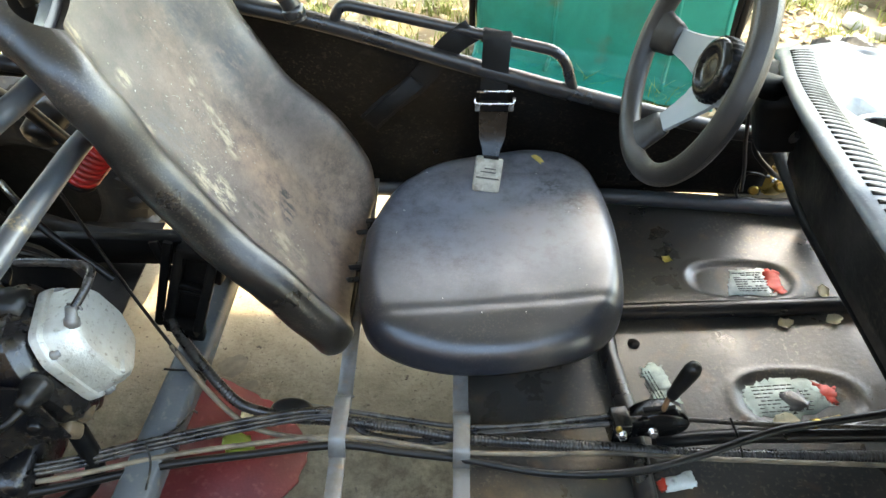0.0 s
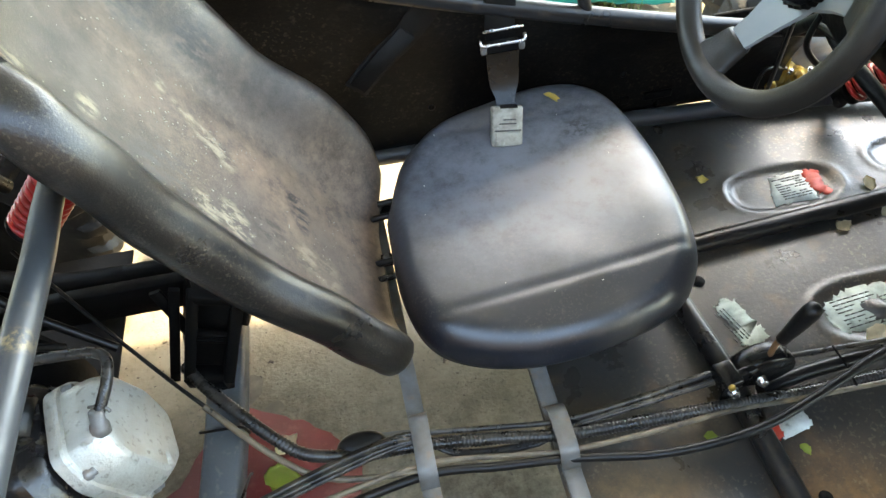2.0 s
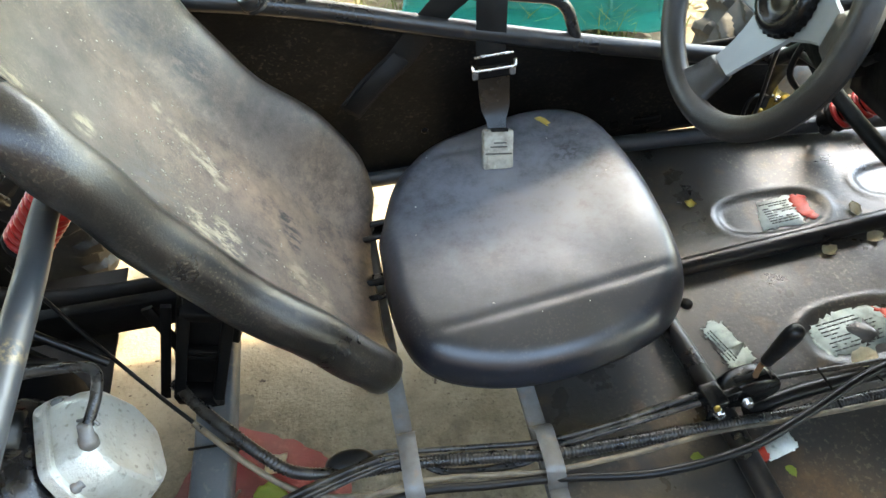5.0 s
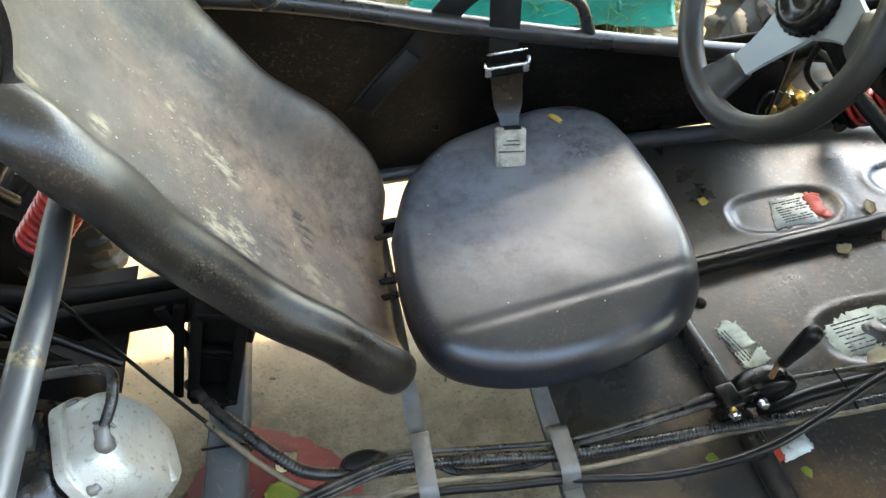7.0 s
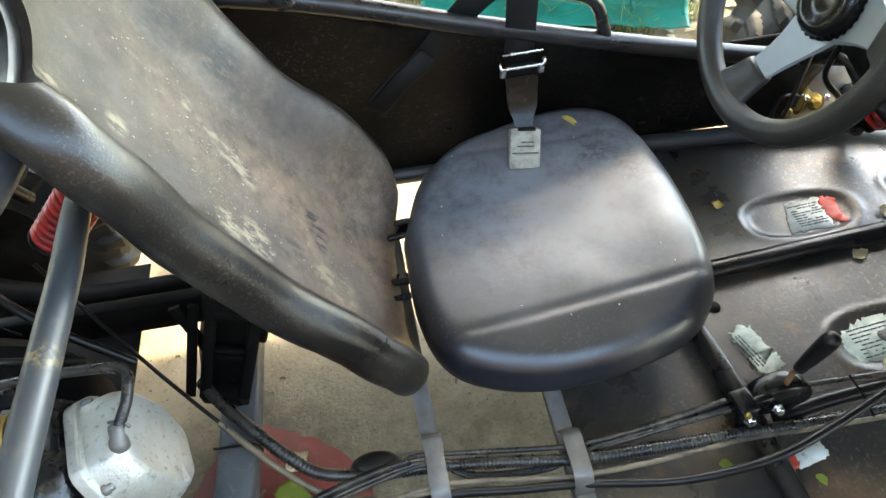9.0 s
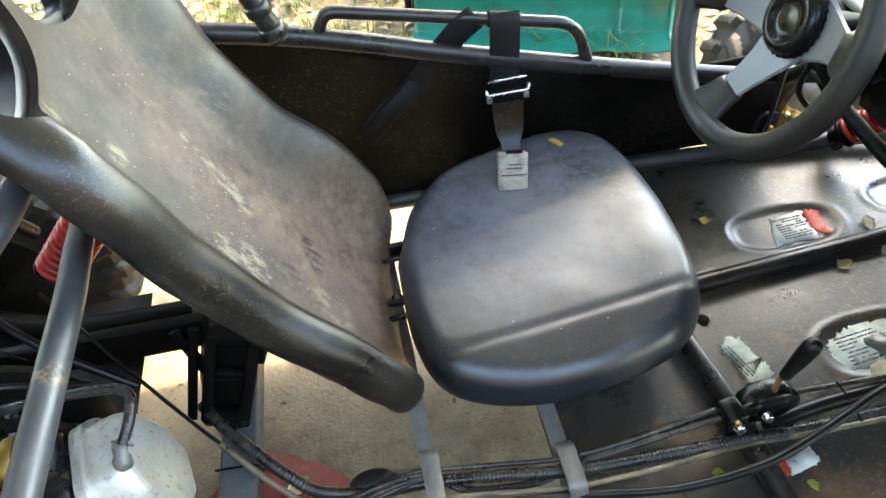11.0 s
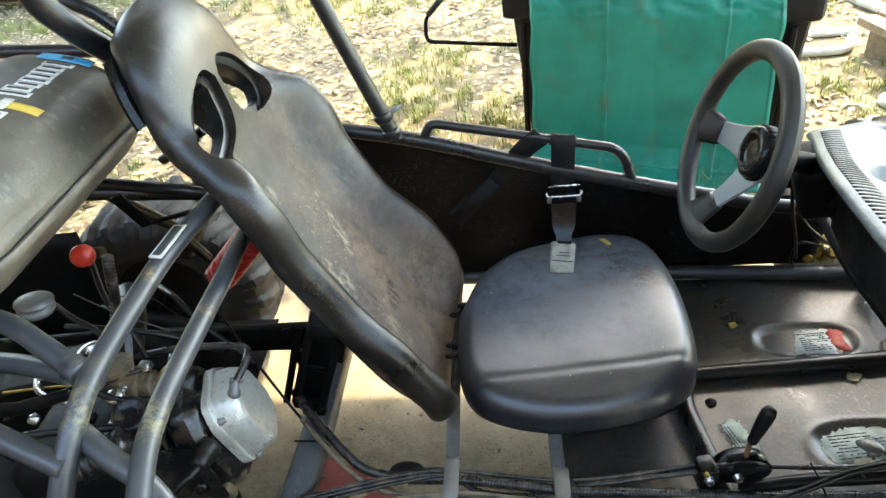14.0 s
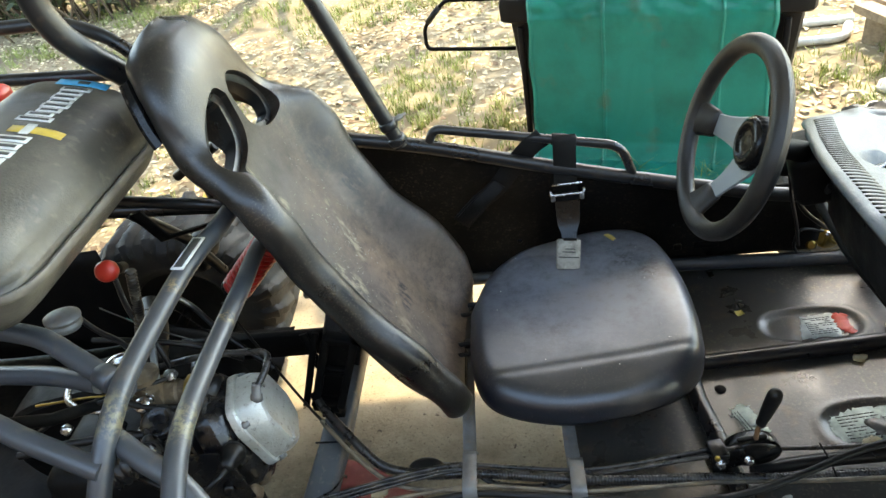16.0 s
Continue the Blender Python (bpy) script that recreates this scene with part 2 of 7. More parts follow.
M_redplastic = material("red_plastic", (0.55, 0.035, 0.02), 0.35, second=(0.25, 0.02, 0.015), scale=30, amount=0.4)
M_web = material("black_webbing", (0.005, 0.005, 0.005), 0.62, second=(0.016, 0.014, 0.012), scale=14, amount=0.5, bump=0.6, bump_scale=600, spec=0.25)
M_buckle = material("worn_grey_plastic", (0.35, 0.34, 0.29), 0.55, second=(0.12, 0.11, 0.09), scale=55, amount=0.7, third=(0.6, 0.58, 0.5), scale3=120, amount3=0.4, bump=0.3, bump_scale=250)
M_tongue = material("black_buckle_stalk", (0.004, 0.004, 0.004), 0.24, second=(0.022, 0.020, 0.018), scale=40, amount=0.3, rough_var=0.06, spec=0.28)
M_dash = material("grey_dash_plastic", (0.105, 0.115, 0.122), 0.42, second=(0.14, 0.145, 0.145), scale=7, amount=0.6, third=(0.33, 0.31, 0.28), scale3=80, amount3=0.25, bump=0.3, bump_scale=400)
M_grip = material("steering_rim_rubber", (0.009, 0.0085, 0.008), 0.44, second=(0.048, 0.039, 0.029), scale=8, amount=0.6, bump=0.25, bump_scale=400, rough_var=0.1, spec=0.4)
M_spoke = material("grey_painted_spoke", (0.17, 0.185, 0.19), 0.42, 0.1, second=(0.22, 0.225, 0.22), scale=14, amount=0.5)
M_tank = material("black_tank_plastic", (0.042, 0.040, 0.035), 0.42, second=(0.15, 0.132, 0.10), scale=5, amount=0.75, third=(0.24, 0.20, 0.15), scale3=60, amount3=0.25, bump=0.35, bump_scale=260, rough_var=0.1)
M_seam = material("scuffed_seam_plastic", (0.15, 0.135, 0.11), 0.5, second=(0.05, 0.045, 0.038), scale=20, amount=0.6)
M_white = material("white_sticker_paper", (0.70, 0.72, 0.66), 0.5, second=(0.35, 0.37, 0.32), scale=30, amount=0.6, third=(0.10, 0.10, 0.09), scale3=70, amount3=0.6)
M_pale = material("faded_green_paper", (0.45, 0.50, 0.42), 0.55, second=(0.20, 0.22, 0.18), scale=28, amount=0.7, third=(0.08, 0.08, 0.07), scale3=65, amount3=0.6)
M_redink = material("red_ink", (0.58, 0.055, 0.03), 0.5, second=(0.30, 0.05, 0.03), scale=40, amount=0.5)
M_ink = material("dark_ink", (0.05, 0.05, 0.045), 0.6)
M_whiteink = material("white_ink", (0.68, 0.69, 0.66), 0.5, second=(0.35, 0.34, 0.31), scale=50, amount=0.5)
M_blueink = material("blue_ink", (0.04, 0.36, 0.62), 0.5, second=(0.03, 0.2, 0.36), scale=60, amount=0.4)
M_yellowink = material("yellow_ink", (0.62, 0.44, 0.08), 0.5, second=(0.4, 0.26, 0.05), scale=60, amount=0.4)
M_tarp = material("green_tarpaulin", (0.001, 0.190, 0.142), 0.40, second=(0.004, 0.105, 0.074), scale=5, amount=0.7, third=(0.10, 0.085, 0.045), scale3=9, amount3=0.45, bump=0.7, bump_scale=38, rough_var=0.1, spec=0.35)
M_bin = material("black_box_plastic", (0.007, 0.006, 0.0055), 0.5, second=(0.022, 0.017, 0.014), scale=4, amount=0.6, bump=0.3, bump_scale=180, spec=0.12)
M_pvc = material("weathered_pvc", (0.54, 0.54, 0.50), 0.5, second=(0.28, 0.25, 0.19), scale=14, amount=0.8)
M_wood = material("weathered_timber", (0.30, 0.22, 0.14), 0.8, second=(0.17, 0.12, 0.075), scale=9, amount=0.7, bump=0.5, bump_scale=60, stretch=(1, 6, 6))
# broad dark spots put the kart's shade into the colour, with oily dirt
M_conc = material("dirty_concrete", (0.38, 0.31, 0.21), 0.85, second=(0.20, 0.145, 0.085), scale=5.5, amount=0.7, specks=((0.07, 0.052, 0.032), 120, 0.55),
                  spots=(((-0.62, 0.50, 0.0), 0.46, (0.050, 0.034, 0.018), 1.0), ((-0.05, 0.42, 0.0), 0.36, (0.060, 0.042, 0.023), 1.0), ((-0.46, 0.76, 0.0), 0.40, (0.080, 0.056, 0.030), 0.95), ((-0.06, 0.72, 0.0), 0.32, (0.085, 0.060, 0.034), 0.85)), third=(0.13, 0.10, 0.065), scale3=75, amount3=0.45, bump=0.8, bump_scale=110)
M_soil = material("dry_leafy_soil", (0.24, 0.185, 0.105), 0.95, second=(0.11, 0.075, 0.037), scale=1.3, amount=0.8, third=(0.50, 0.44, 0.32), scale3=26, amount3=0.6, bump=1.0, bump_scale=35)
M_mat = material("red_rubber_mat", (0.15, 0.007, 0.008), 0.6, second=(0.075, 0.009, 0.008), scale=5, amount=0.7, third=(0.3, 0.1, 0.08), scale3=70, amount3=0.25, bump=0.4, bump_scale=140)
M_oil = material("oil_stain", (0.15, 0.115, 0.075), 0.6, second=(0.28, 0.22, 0.145), scale=30, amount=0.6)
M_litter = material("dead_leaves", (0.46, 0.365, 0.22), 0.8, vary=0.45, island=True)
M_grass = material("grass_blades", (0.20, 0.225, 0.06), 0.6, vary=0.4, island=True, translucent=0.25)
M_leafy = material("shrub_leaves", (0.045, 0.058, 0.022), 0.6, vary=0.5, island=True, translucent=0.2)
M_twig = material("brown_twigs", (0.075, 0.05, 0.03), 0.85, vary=0.4, island=True)
M_bark = material("grey_bark", (0.16, 0.12, 0.085), 0.9, second=(0.07, 0.05, 0.035), scale=14, amount=0.7, bump=1.0, bump_scale=40)
M_yleaf = material("yellow_leaf", (0.78, 0.62, 0.16), 0.6, second=(0.60, 0.46, 0.12), scale=60, amount=0.6)
M_gleaf = material("green_leaf", (0.28, 0.36, 0.06), 0.55, second=(0.36, 0.36, 0.08), scale=60, amount=0.5)
M_oyleaf = material("pale_dry_leaf", (0.80, 0.72, 0.52), 0.7, second=(0.58, 0.48, 0.30), scale=60, amount=0.5)
# pale blue is chosen for what the cushion reflects of the unseen roof
M_roof = material("unseen_roof_boards", (0.66, 0.76, 0.86), 0.7, second=(0.58, 0.68, 0.78), scale=3, amount=0.6, stretch=(1, 8, 1))
M_wall = material("unseen_wall_boards", (0.11, 0.085, 0.065), 0.8, second=(0.09, 0.07, 0.05), scale=3, amount=0.6, stretch=(1, 1, 8))
M_yellow = material("yellow_plastic", (0.75, 0.50, 0.07), 0.45, second=(0.55, 0.36, 0.06), scale=16, amount=0.5)
M_glass = material("gauge_face", (0.02, 0.02, 0.022), 0.15)
M_rust = material("rusty_edge", (0.20, 0.10, 0.045), 0.8, second=(0.08, 0.05, 0.03), scale=25, amount=0.7, bump=0.5, bump_scale=150)


# ---- mesh helpers ----
def part(name, bm, mat, parent=None, label="", smooth=True):
    me = bpy.data.meshes.new(name)
    bmesh.ops.recalc_face_normals(bm, faces=bm.faces)
    bm.to_mesh(me)
    bm.free()
    me.materials.append(mat)
    for p in me.polygons:
        p.use_smooth = smooth
    ob = new(name, me)
    if parent is not None:
        ob.parent = parent
    if label:
        ob["label"] = label
    return ob


def sharp(ob, angle=40):
    """Smooth shading that stops at edges sharper than the angle."""
    ob.data.set_sharp_from_angle(angle=radians(angle))
    return ob


def curve_points(pts, n=8):
    """A smooth line (Catmull-Rom) through the given points."""
    P = [Vector(p) for p in pts]
    if len(P) < 3:
        return [P[0].lerp(P[-1], i / n) for i in range(n + 1)]
    P = [P[0] * 2 - P[1]] + P + [P[-1] * 2 - P[-2]]
    out = []
    for i in range(1, len(P) - 2):
        a, b, c, d = P[i - 1:i + 3]
        for k in range(n):
            t = k / n
            out.append(0.5 * (2 * b + (c - a) * t + (2 * a - 5 * b + 4 * c - d) * t * t + (3 * b - a - 3 * c + d) * t ** 3))
    out.append(P[-2])
    return out


def bent_points(pts, r=0.04, n=6):
    """A line of straight runs with its corners rounded to about the radius r."""
    P = [Vector(p) for p in pts]
    out = [P[0]]
    for a, b, c in zip(P, P[1:], P[2:]):
        u, v = (a - b), (c - b)
        k = min(r, u.length * 0.48, v.length * 0.48)
        p, q = b + u.normalized() * k, b + v.normalized() * k
        for i in range(n + 1):
            t = i / n
            out.append(p * (1 - t) ** 2 + b * 2 * t * (1 - t) + q * t * t)
    out.append(P[-1])
    return out


def sweep(bm, pts, r, seg=14, radii=None, flat=None, caps=True):
    """A round (or, with flat=(w, h), a rectangular) bar along a line of points."""
    pts = [Vector(p) for p in pts]
    tang = [(pts[min(i + 1, len(pts) - 1)] - pts[max(i - 1, 0)]).normalized() for i in range(len(pts))]
    ref = Vector((0, 0, 1)) if abs(tang[0].z) < 0.9 else Vector((0, 1, 0))
    side = tang[0].cross(ref).normalized()
    rings = []
    for i, (p, t) in enumerate(zip(pts, tang)):
        side = (side - t * side.dot(t)).normalized()
        up = side.cross(t)
        rr = radii[i] if radii else r
        if flat:
            w, h = flat
            c = min(w, h) * 0.2
            prof = [(w - c, h), (w, h - c), (w, -h + c), (w - c, -h), (-w + c, -h), (-w, -h + c), (-w, h - c), (-w + c, h)]
            ring = [bm.verts.new(p + side * a + up * b) for a, b in prof]
        else:
            ring = [bm.verts.new(p + (side * math.cos(2 * math.pi * k / seg) + up * math.sin(2 * math.pi * k / seg)) * rr) for k in range(seg)]
        rings.append(ring)
    for a, b in zip(rings, rings[1:]):
        for k in range(len(a)):
            bm.faces.new((a[k], a[(k + 1) % len(a)], b[(k + 1) % len(a)], b[k]))
    if caps:
        bm.faces.new(rings[0])
        bm.faces.new(rings[-1][::-1])
    return bm


def tube(name, pts, r, mat, parent, label="", bend=None, smooth_line=False, seg=14, flat=None):
    line = bent_points(pts, bend) if bend else (curve_points(pts) if smooth_line else [Vector(p) for p in pts])
    ob = part(name, sweep(bmesh.new(), line, r, seg, flat=flat), mat, parent, label)
    return sharp(ob, 50)


def block(bm, size, at=(0, 0, 0), turn=None, bevel=0.0, seg=2):
    """Adds a box, bevelled, centred at a place, to a bmesh."""
    tmp = bmesh.new()
    bmesh.ops.create_cube(tmp, size=1.0)
    bmesh.ops.scale(tmp, vec=size, verts=tmp.verts)
    if bevel:
        bmesh.ops.bevel(tmp, geom=tmp.edges[:], offset=bevel, segments=seg, profile=0.5, affect="EDGES")
    m = Matrix.Translation(at) @ (turn if turn is not None else Matrix())
    bmesh.ops.transform(tmp, matrix=m, verts=tmp.verts)
    me = bpy.data.meshes.new("tmp")
    tmp.to_mesh(me)
    tmp.free()
    bm.from_mesh(me)
    bpy.data.meshes.remove(me)
    return bm


def lathe(bm, profile, m=None, seg=32, ends=True):
    """Turns a profile of (radius, height) round the z axis, then moves it by m."""
    m = m if m is not None else Matrix()
    rings = [[bm.verts.new(m @ Vector((r * math.cos(2 * math.pi * k / seg), r * math.sin(2 * math.pi * k / seg), h))) for k in range(seg)] for r, h in profile]
    for a, b in zip(rings, rings[1:]):
        for k in range(seg):
            bm.faces.new((a[k], a[(k + 1) % seg], b[(k + 1) % seg], b[k]))
    if ends:
        bm.faces.new(rings[0][::-1])
        bm.faces.new(rings[-1])
    return bm


def aim(at, direction, spin=0.0):
    """A pose whose z axis points along the direction."""
    return Matrix.Translation(at) @ Vector(direction).to_track_quat("Z", "Y").to_matrix().to_4x4() @ pose(0, 0, 0, 0, 0, spin)


def sheet(bm, fn, nu, nv, thick=0.0):
    """A grid surface fn(u, v), u and v from 0 to 1, with thickness along its normals."""
    g = [[bm.verts.new(fn(i / nu, j / nv)) for j in range(nv + 1)] for i in range(nu + 1)]
    for i in range(nu):
        for j in range(nv):
            bm.faces.new((g[i][j], g[i + 1][j], g[i + 1][j + 1], g[i][j + 1]))
    if thick:
        bm.normal_update()
        bmesh.ops.solidify(bm, geom=bm.faces[:], thickness=thick)
    return bm


def smoothstep(a, b, x):
    t = min(max((x - a) / (b - a), 0.0), 1.0)
    return t * t * (3 - 2 * t)


def lerp_table(table, x):
    """Smooth interpolation in a table of (x, y)."""
    if x <= table[0][0]:
        return table[0][1]
    for (x0, y0), (x1, y1) in zip(table, table[1:]):
        if x <= x1:
            return y0 + (y1 - y0) * smoothstep(x0, x1, x)
    return table[-1][1]


# ---- the setting ----
def wobble(x, y, k, amp):
    return amp * noise.noise(Vector((x * k, y * k, 3.7)))


def build_ground():
    bm = bmesh.new()
    xs = [-400, -120, -40, -16] + [-9 + 0.15 * i for i in range(114)] + [14, 40, 120, 400]
    ys = [-400, -100, -30, -8, -2, 0, 1.0] + [1.4 + 0.15 * i for i in range(60)] + [14, 25, 60, 150, 400]
    g = [[bm.verts.new((x, y, -0.03 + (wobble(x, y, 0.8, 0.03) + wobble(x, y, 3.1, 0.014)) * smoothstep(1.7, 2.6, y) * smoothstep(60, 12, abs(x)) + 0.05 * smoothstep(3, 8, y))) for y in ys] for x in xs]
    for i in range(len(xs) - 1):
        for j in range(len(ys) - 1):
            bm.faces.new((g[i][j], g[i + 1][j], g[i + 1][j + 1], g[i][j + 1]))
    return tagged(part("ground", bm, M_soil), "dry sandy yard soil strewn with dead leaves", "ground", kind="structure")


ground = build_ground()


def soil_z(x, y):
    return -0.03 + (wobble(x, y, 0.8, 0.03) + wobble(x, y, 3.1, 0.014)) * smoothstep(1.7, 2.6, y) * smoothstep(60, 12, abs(x)) + 0.05 * smoothstep(3, 8, y)


slab = tagged(part("floor", block(bmesh.new(), (7.0, 5.15, 0.12), (-0.2, -0.80, -0.06), bevel=0.008), M_conc, smooth=False), "stained bare concrete slab with painted shade under the kart", "floor", kind="structure")
# unseen roof, posts and walls, added to shade the kart and shape reflections
roof = bmesh.new()
block(roof, (5.5, 3.15, 0.04), (-0.45, 1.225, 2.52))
for i in range(6):
    block(roof, (0.045, 3.10, 0.10), (-3.1 + i * 1.05, 1.225, 2.45))
tagged(part("ceiling", roof, M_roof, smooth=False), "unseen rafter roof added to shade the kart, pale blue for reflections", "ceiling", kind="structure")
for x, y in ((2.20, 2.70), (2.20, -0.28)):
    tagged(part("post", block(bmesh.new(), (0.09, 0.09, 2.52), (x, y, 1.24), bevel=0.006), M_wood, smooth=False), "unseen square timber post added to carry the roof", "post", kind="structure")
wall = bmesh.new()
block(wall, (5.6, 0.16, 2.2), (-0.5, -1.75, 1.07))
tagged(part("wall_south", wall, M_wall, smooth=False), "unseen brown wall added to block light from the south", "wall", kind="structure")
wall = bmesh.new()
block(wall, (0.14, 3.6, 2.44), (-2.95, 0.14, 1.19))
tagged(part("wall_west", wall, M_wall, smooth=False), "unseen brown wall added to darken the engine end", "wall", kind="structure")

# ---- the go-kart: frame, floor and side ----
kart = tagged(new("go_kart"), "dusty black off-road go-kart parked on concrete", "go-kart")
kart.empty_display_size = 0.2

RAIL = [(-0.78, 1.20, 0.85), (-0.356, 1.21, 0.760), (-0.19, 1.21, 0.719), (0.01, 1.21, 0.655), (0.25, 1.21, 0.583), (0.41, 1.21, 0.539), (0.55, 1.208, 0.503), (0.66, 1.20, 0.488), (0.95, 1.14, 0.46)]
tube("side_rail", RAIL, 0.0165, M_tube, kart, smooth_line=True)
tube("lower_side_tube", [(-0.62, 1.285, 0.29), (-0.1, 1.282, 0.282), (0.37, 1.268, 0.276), (0.78, 1.228, 0.277), (0.95, 1.20, 0.283), (1.15, 1.15, 0.30)], 0.018, M_weld, kart, smooth_line=True)
tube("grab_hoop", [(-0.199, 1.21, 0.722), (-0.182, 1.212, 0.763), (0.225, 1.212, 0.668), (0.252, 1.21, 0.585)], 0.0105, M_tube, kart, bend=0.035)
tube("roll_cage_post", [(-0.255, 1.19, 0.742), (-0.44, 1.19, 1.29), (-0.52, 1.16, 1.62), (-0.56, 0.98, 1.76), (-0.56, 0.6, 1.76)], 0.0165, M_tube, kart, bend=0.12)
for s, z in ((0.0, 0.752), (0.055, 0.79)):
    lathe_m = aim((-0.2585 - 0.325 * (z - 0.752), 1.19, z), (-0.32, 0, 0.95))
    part("post_collar", lathe(bmesh.new(), [(0.0185, -0.004), (0.0205, 0), (0.0205, 0.012), (0.0185, 0.016)], lathe_m, 20), M_tube, kart)
part("post_bolt", lathe(bmesh.new(), [(0.006, 0), (0.006, 0.03), (0.0035, 0.03), (0.0035, 0.04)], aim((-0.268, 1.19, 0.80), (0.9, 0.2, 0.35)), 6), M_steel, kart)

# side panel: a folded sheet between the two tubes, with pressed marks
def panel_surface(u, v):
    x = -0.62 + 1.33 * u
    top = lerp_table([(-0.78, 0.85), (-0.356, 0.76), (0.01, 0.655), (0.25, 0.583), (0.55, 0.503), (0.71, 0.485)], x)
    z = 0.285 + (top - 0.005 - 0.285) * v
    y = 1.284 - 0.045 * max(0, x - 0.3) - 0.064 * v + 0.018 * math.sin(math.pi * v) + 0.003 * noise.noise(Vector((x * 7, z * 7, 0)))
    return Vector((x, y, z))


# out of view; added to keep low light off the floor and engine
part("near_side_panel", sheet(bmesh.new(), lambda u, v: Vector((panel_surface(u, v).x, 1.262 - panel_surface(u, v).y, 0.07 + 0.49 * v)), 40, 10, 0.003), M_panel, kart, "unseen black sheet added on the near side to block light")
side_panel = part("side_panel", sheet(bmesh.new(), panel_surface, 60, 16, 0.003), M_panel, kart, "scratched black sheet panel")
for x, z in ((0.36, 0.40), (-0.02, 0.40), (0.52, 0.43), (-0.3, 0.5)):
    part("panel_rivet", lathe(bmesh.new(), [(0.007, 0), (0.006, 0.002), (0.002, 0.0035)], aim((x, panel_surface((x + 0.62) / 1.33, 0.5).y - 0.004, z), (0, -1, 0.1)), 10), M_dark, kart)
for x, w in ((0.28, 0.05), (0.37, 0.02), (0.44, 0.06)):
    part("panel_tab", block(bmesh.new(), (w, 0.008, 0.018), (x, 1.262, 0.335), bevel=0.003), M_dark, kart)

# floor sheet with two pressed ovals
OVALS = ((0.615, 1.030, 0.118, 0.058), (0.640, 0.742, 0.118, 0.062), (0.905, 1.06, 0.10, 0.05))


def pan_z(x, y):
    z = 0.252
    for cx, cy, a, b in OVALS:
        k = (abs((x - cx) / a) ** 2.6 + abs((y - cy) / b) ** 2.6) ** (1 / 2.6)
        z += -0.007 * (1 - smoothstep(0.78, 0.95, k)) + 0.0025 * math.exp(-((k - 1.0) / 0.06) ** 2)
    z += 0.0020 * noise.noise(Vector((x * 5, y * 5, 0.3))) + 0.16 * smoothstep(1.02, 1.30, x)
    return z


part("floor_sheet", sheet(bmesh.new(), lambda u, v: Vector((0.036 + 1.26 * u, 0.03 + 1.262 * v, pan_z(0.036 + 1.26 * u, 0.03 + 1.262 * v))), 170, 168, -0.003), M_pan, kart, "dusty black pressed steel floor")
tube("centre_tube", [(0.08, 0.902, 0.272), (0.353, 0.921, 0.273), (0.87, 0.955, 0.273), (1.2, 0.975, 0.30)], 0.0172, M_tube, kart, smooth_line=True)
tube("cross_tube", [(0.322, 1.25, 0.272), (0.312, 0.81, 0.276), (0.327, 0.686, 0.278), (0.337, 0.455, 0.278), (0.34, 0.05, 0.278)], 0.0175, M_tube, kart)
part("floor_hole", lathe(bmesh.new(), [(0.0115, 0.0), (0.0115, 0.0012)], pose(0.368, 0.857, 0.2562), 20), M_dark, kart)
for (x, y), r in (((0.30, 0.44), 0.011), ((0.385, 0.47), 0.010)):
    part("floor_hole", lathe(bmesh.new(), [(r, 0.0), (r, 0.0012)], pose(x, y, 0.2562), 20), M_dark, kart)
tube("lower_side_tube", [(-0.62, 0.0, 0.29), (0.37, 0.0, 0.276), (1.15, 0.12, 0.30)], 0.018, M_tube, kart, smooth_line=True)

# flat steel cross straps
tube("cross_strap", [(-0.165, 1.27, 0.318), (-0.157, 0.78, 0.312), (-0.150, 0.52, 0.303), (-0.149, 0.06, 0.303)], 0, M_steel, kart, "zinc-plated flat steel strap", flat=(0.013, 0.0022))
tube("cross_strap", [(0.036, 1.27, 0.318), (0.042, 0.70, 0.305), (0.046, 0.55, 0.302), (0.050, 0.06, 0.302)], 0, M_steel, kart, "zinc-plated flat steel strap", flat=(0.013, 0.0022))
# rear square cross beam
tube("cross_beam", [(-0.425, 1.02, 0.325), (-0.430, 0.72, 0.322), (-0.440, 0.55, 0.322), (-0.460, 0.08, 0.322)], 0, M_beam, kart, "square grey-painted steel beam, scratched", flat=(0.027, 0.022))
tube("upper_cross_bar", [(-0.76, 0.895, 0.460), (-0.36, 0.885, 0.465)], 0, M_dark, kart, flat=(0.010, 0.030))
tube("seat_frame_bar", [(-0.172, 0.82, 0.325), (-0.172, 0.965, 0.325)], 0, M_dark, kart, flat=(0.011, 0.012))
for y in (0.958, 1.072):
    b = bmesh.new()
    block(b, (0.075, 0.022, 0.007), (-0.158, y, 0.352), bevel=0.002)
    block(b, (0.012, 0.024, 0.035), (-0.185, y, 0.34), bevel=0.002)
    br = part("seat_bracket", b, M_dark, kart)
    part("bolt", lathe(bmesh.new(), [(0.007, 0), (0.007, 0.006), (0.004, 0.007)], pose(-0.155, y, 0.355), 6), M_steel, br)


for y in (0.925, 1.055):
    loop = bent_points([(-0.215, y - 0.016, 0.362), (-0.125, y - 0.016, 0.372), (-0.118, y, 0.373), (-0.125, y + 0.016, 0.372), (-0.215, y + 0.016, 0.362)], 0.012, 4)
    part("hinge_loop", sweep(bmesh.new(), loop, 0.0055, 10), M_tube, kart, "bent black seat hinge rod")


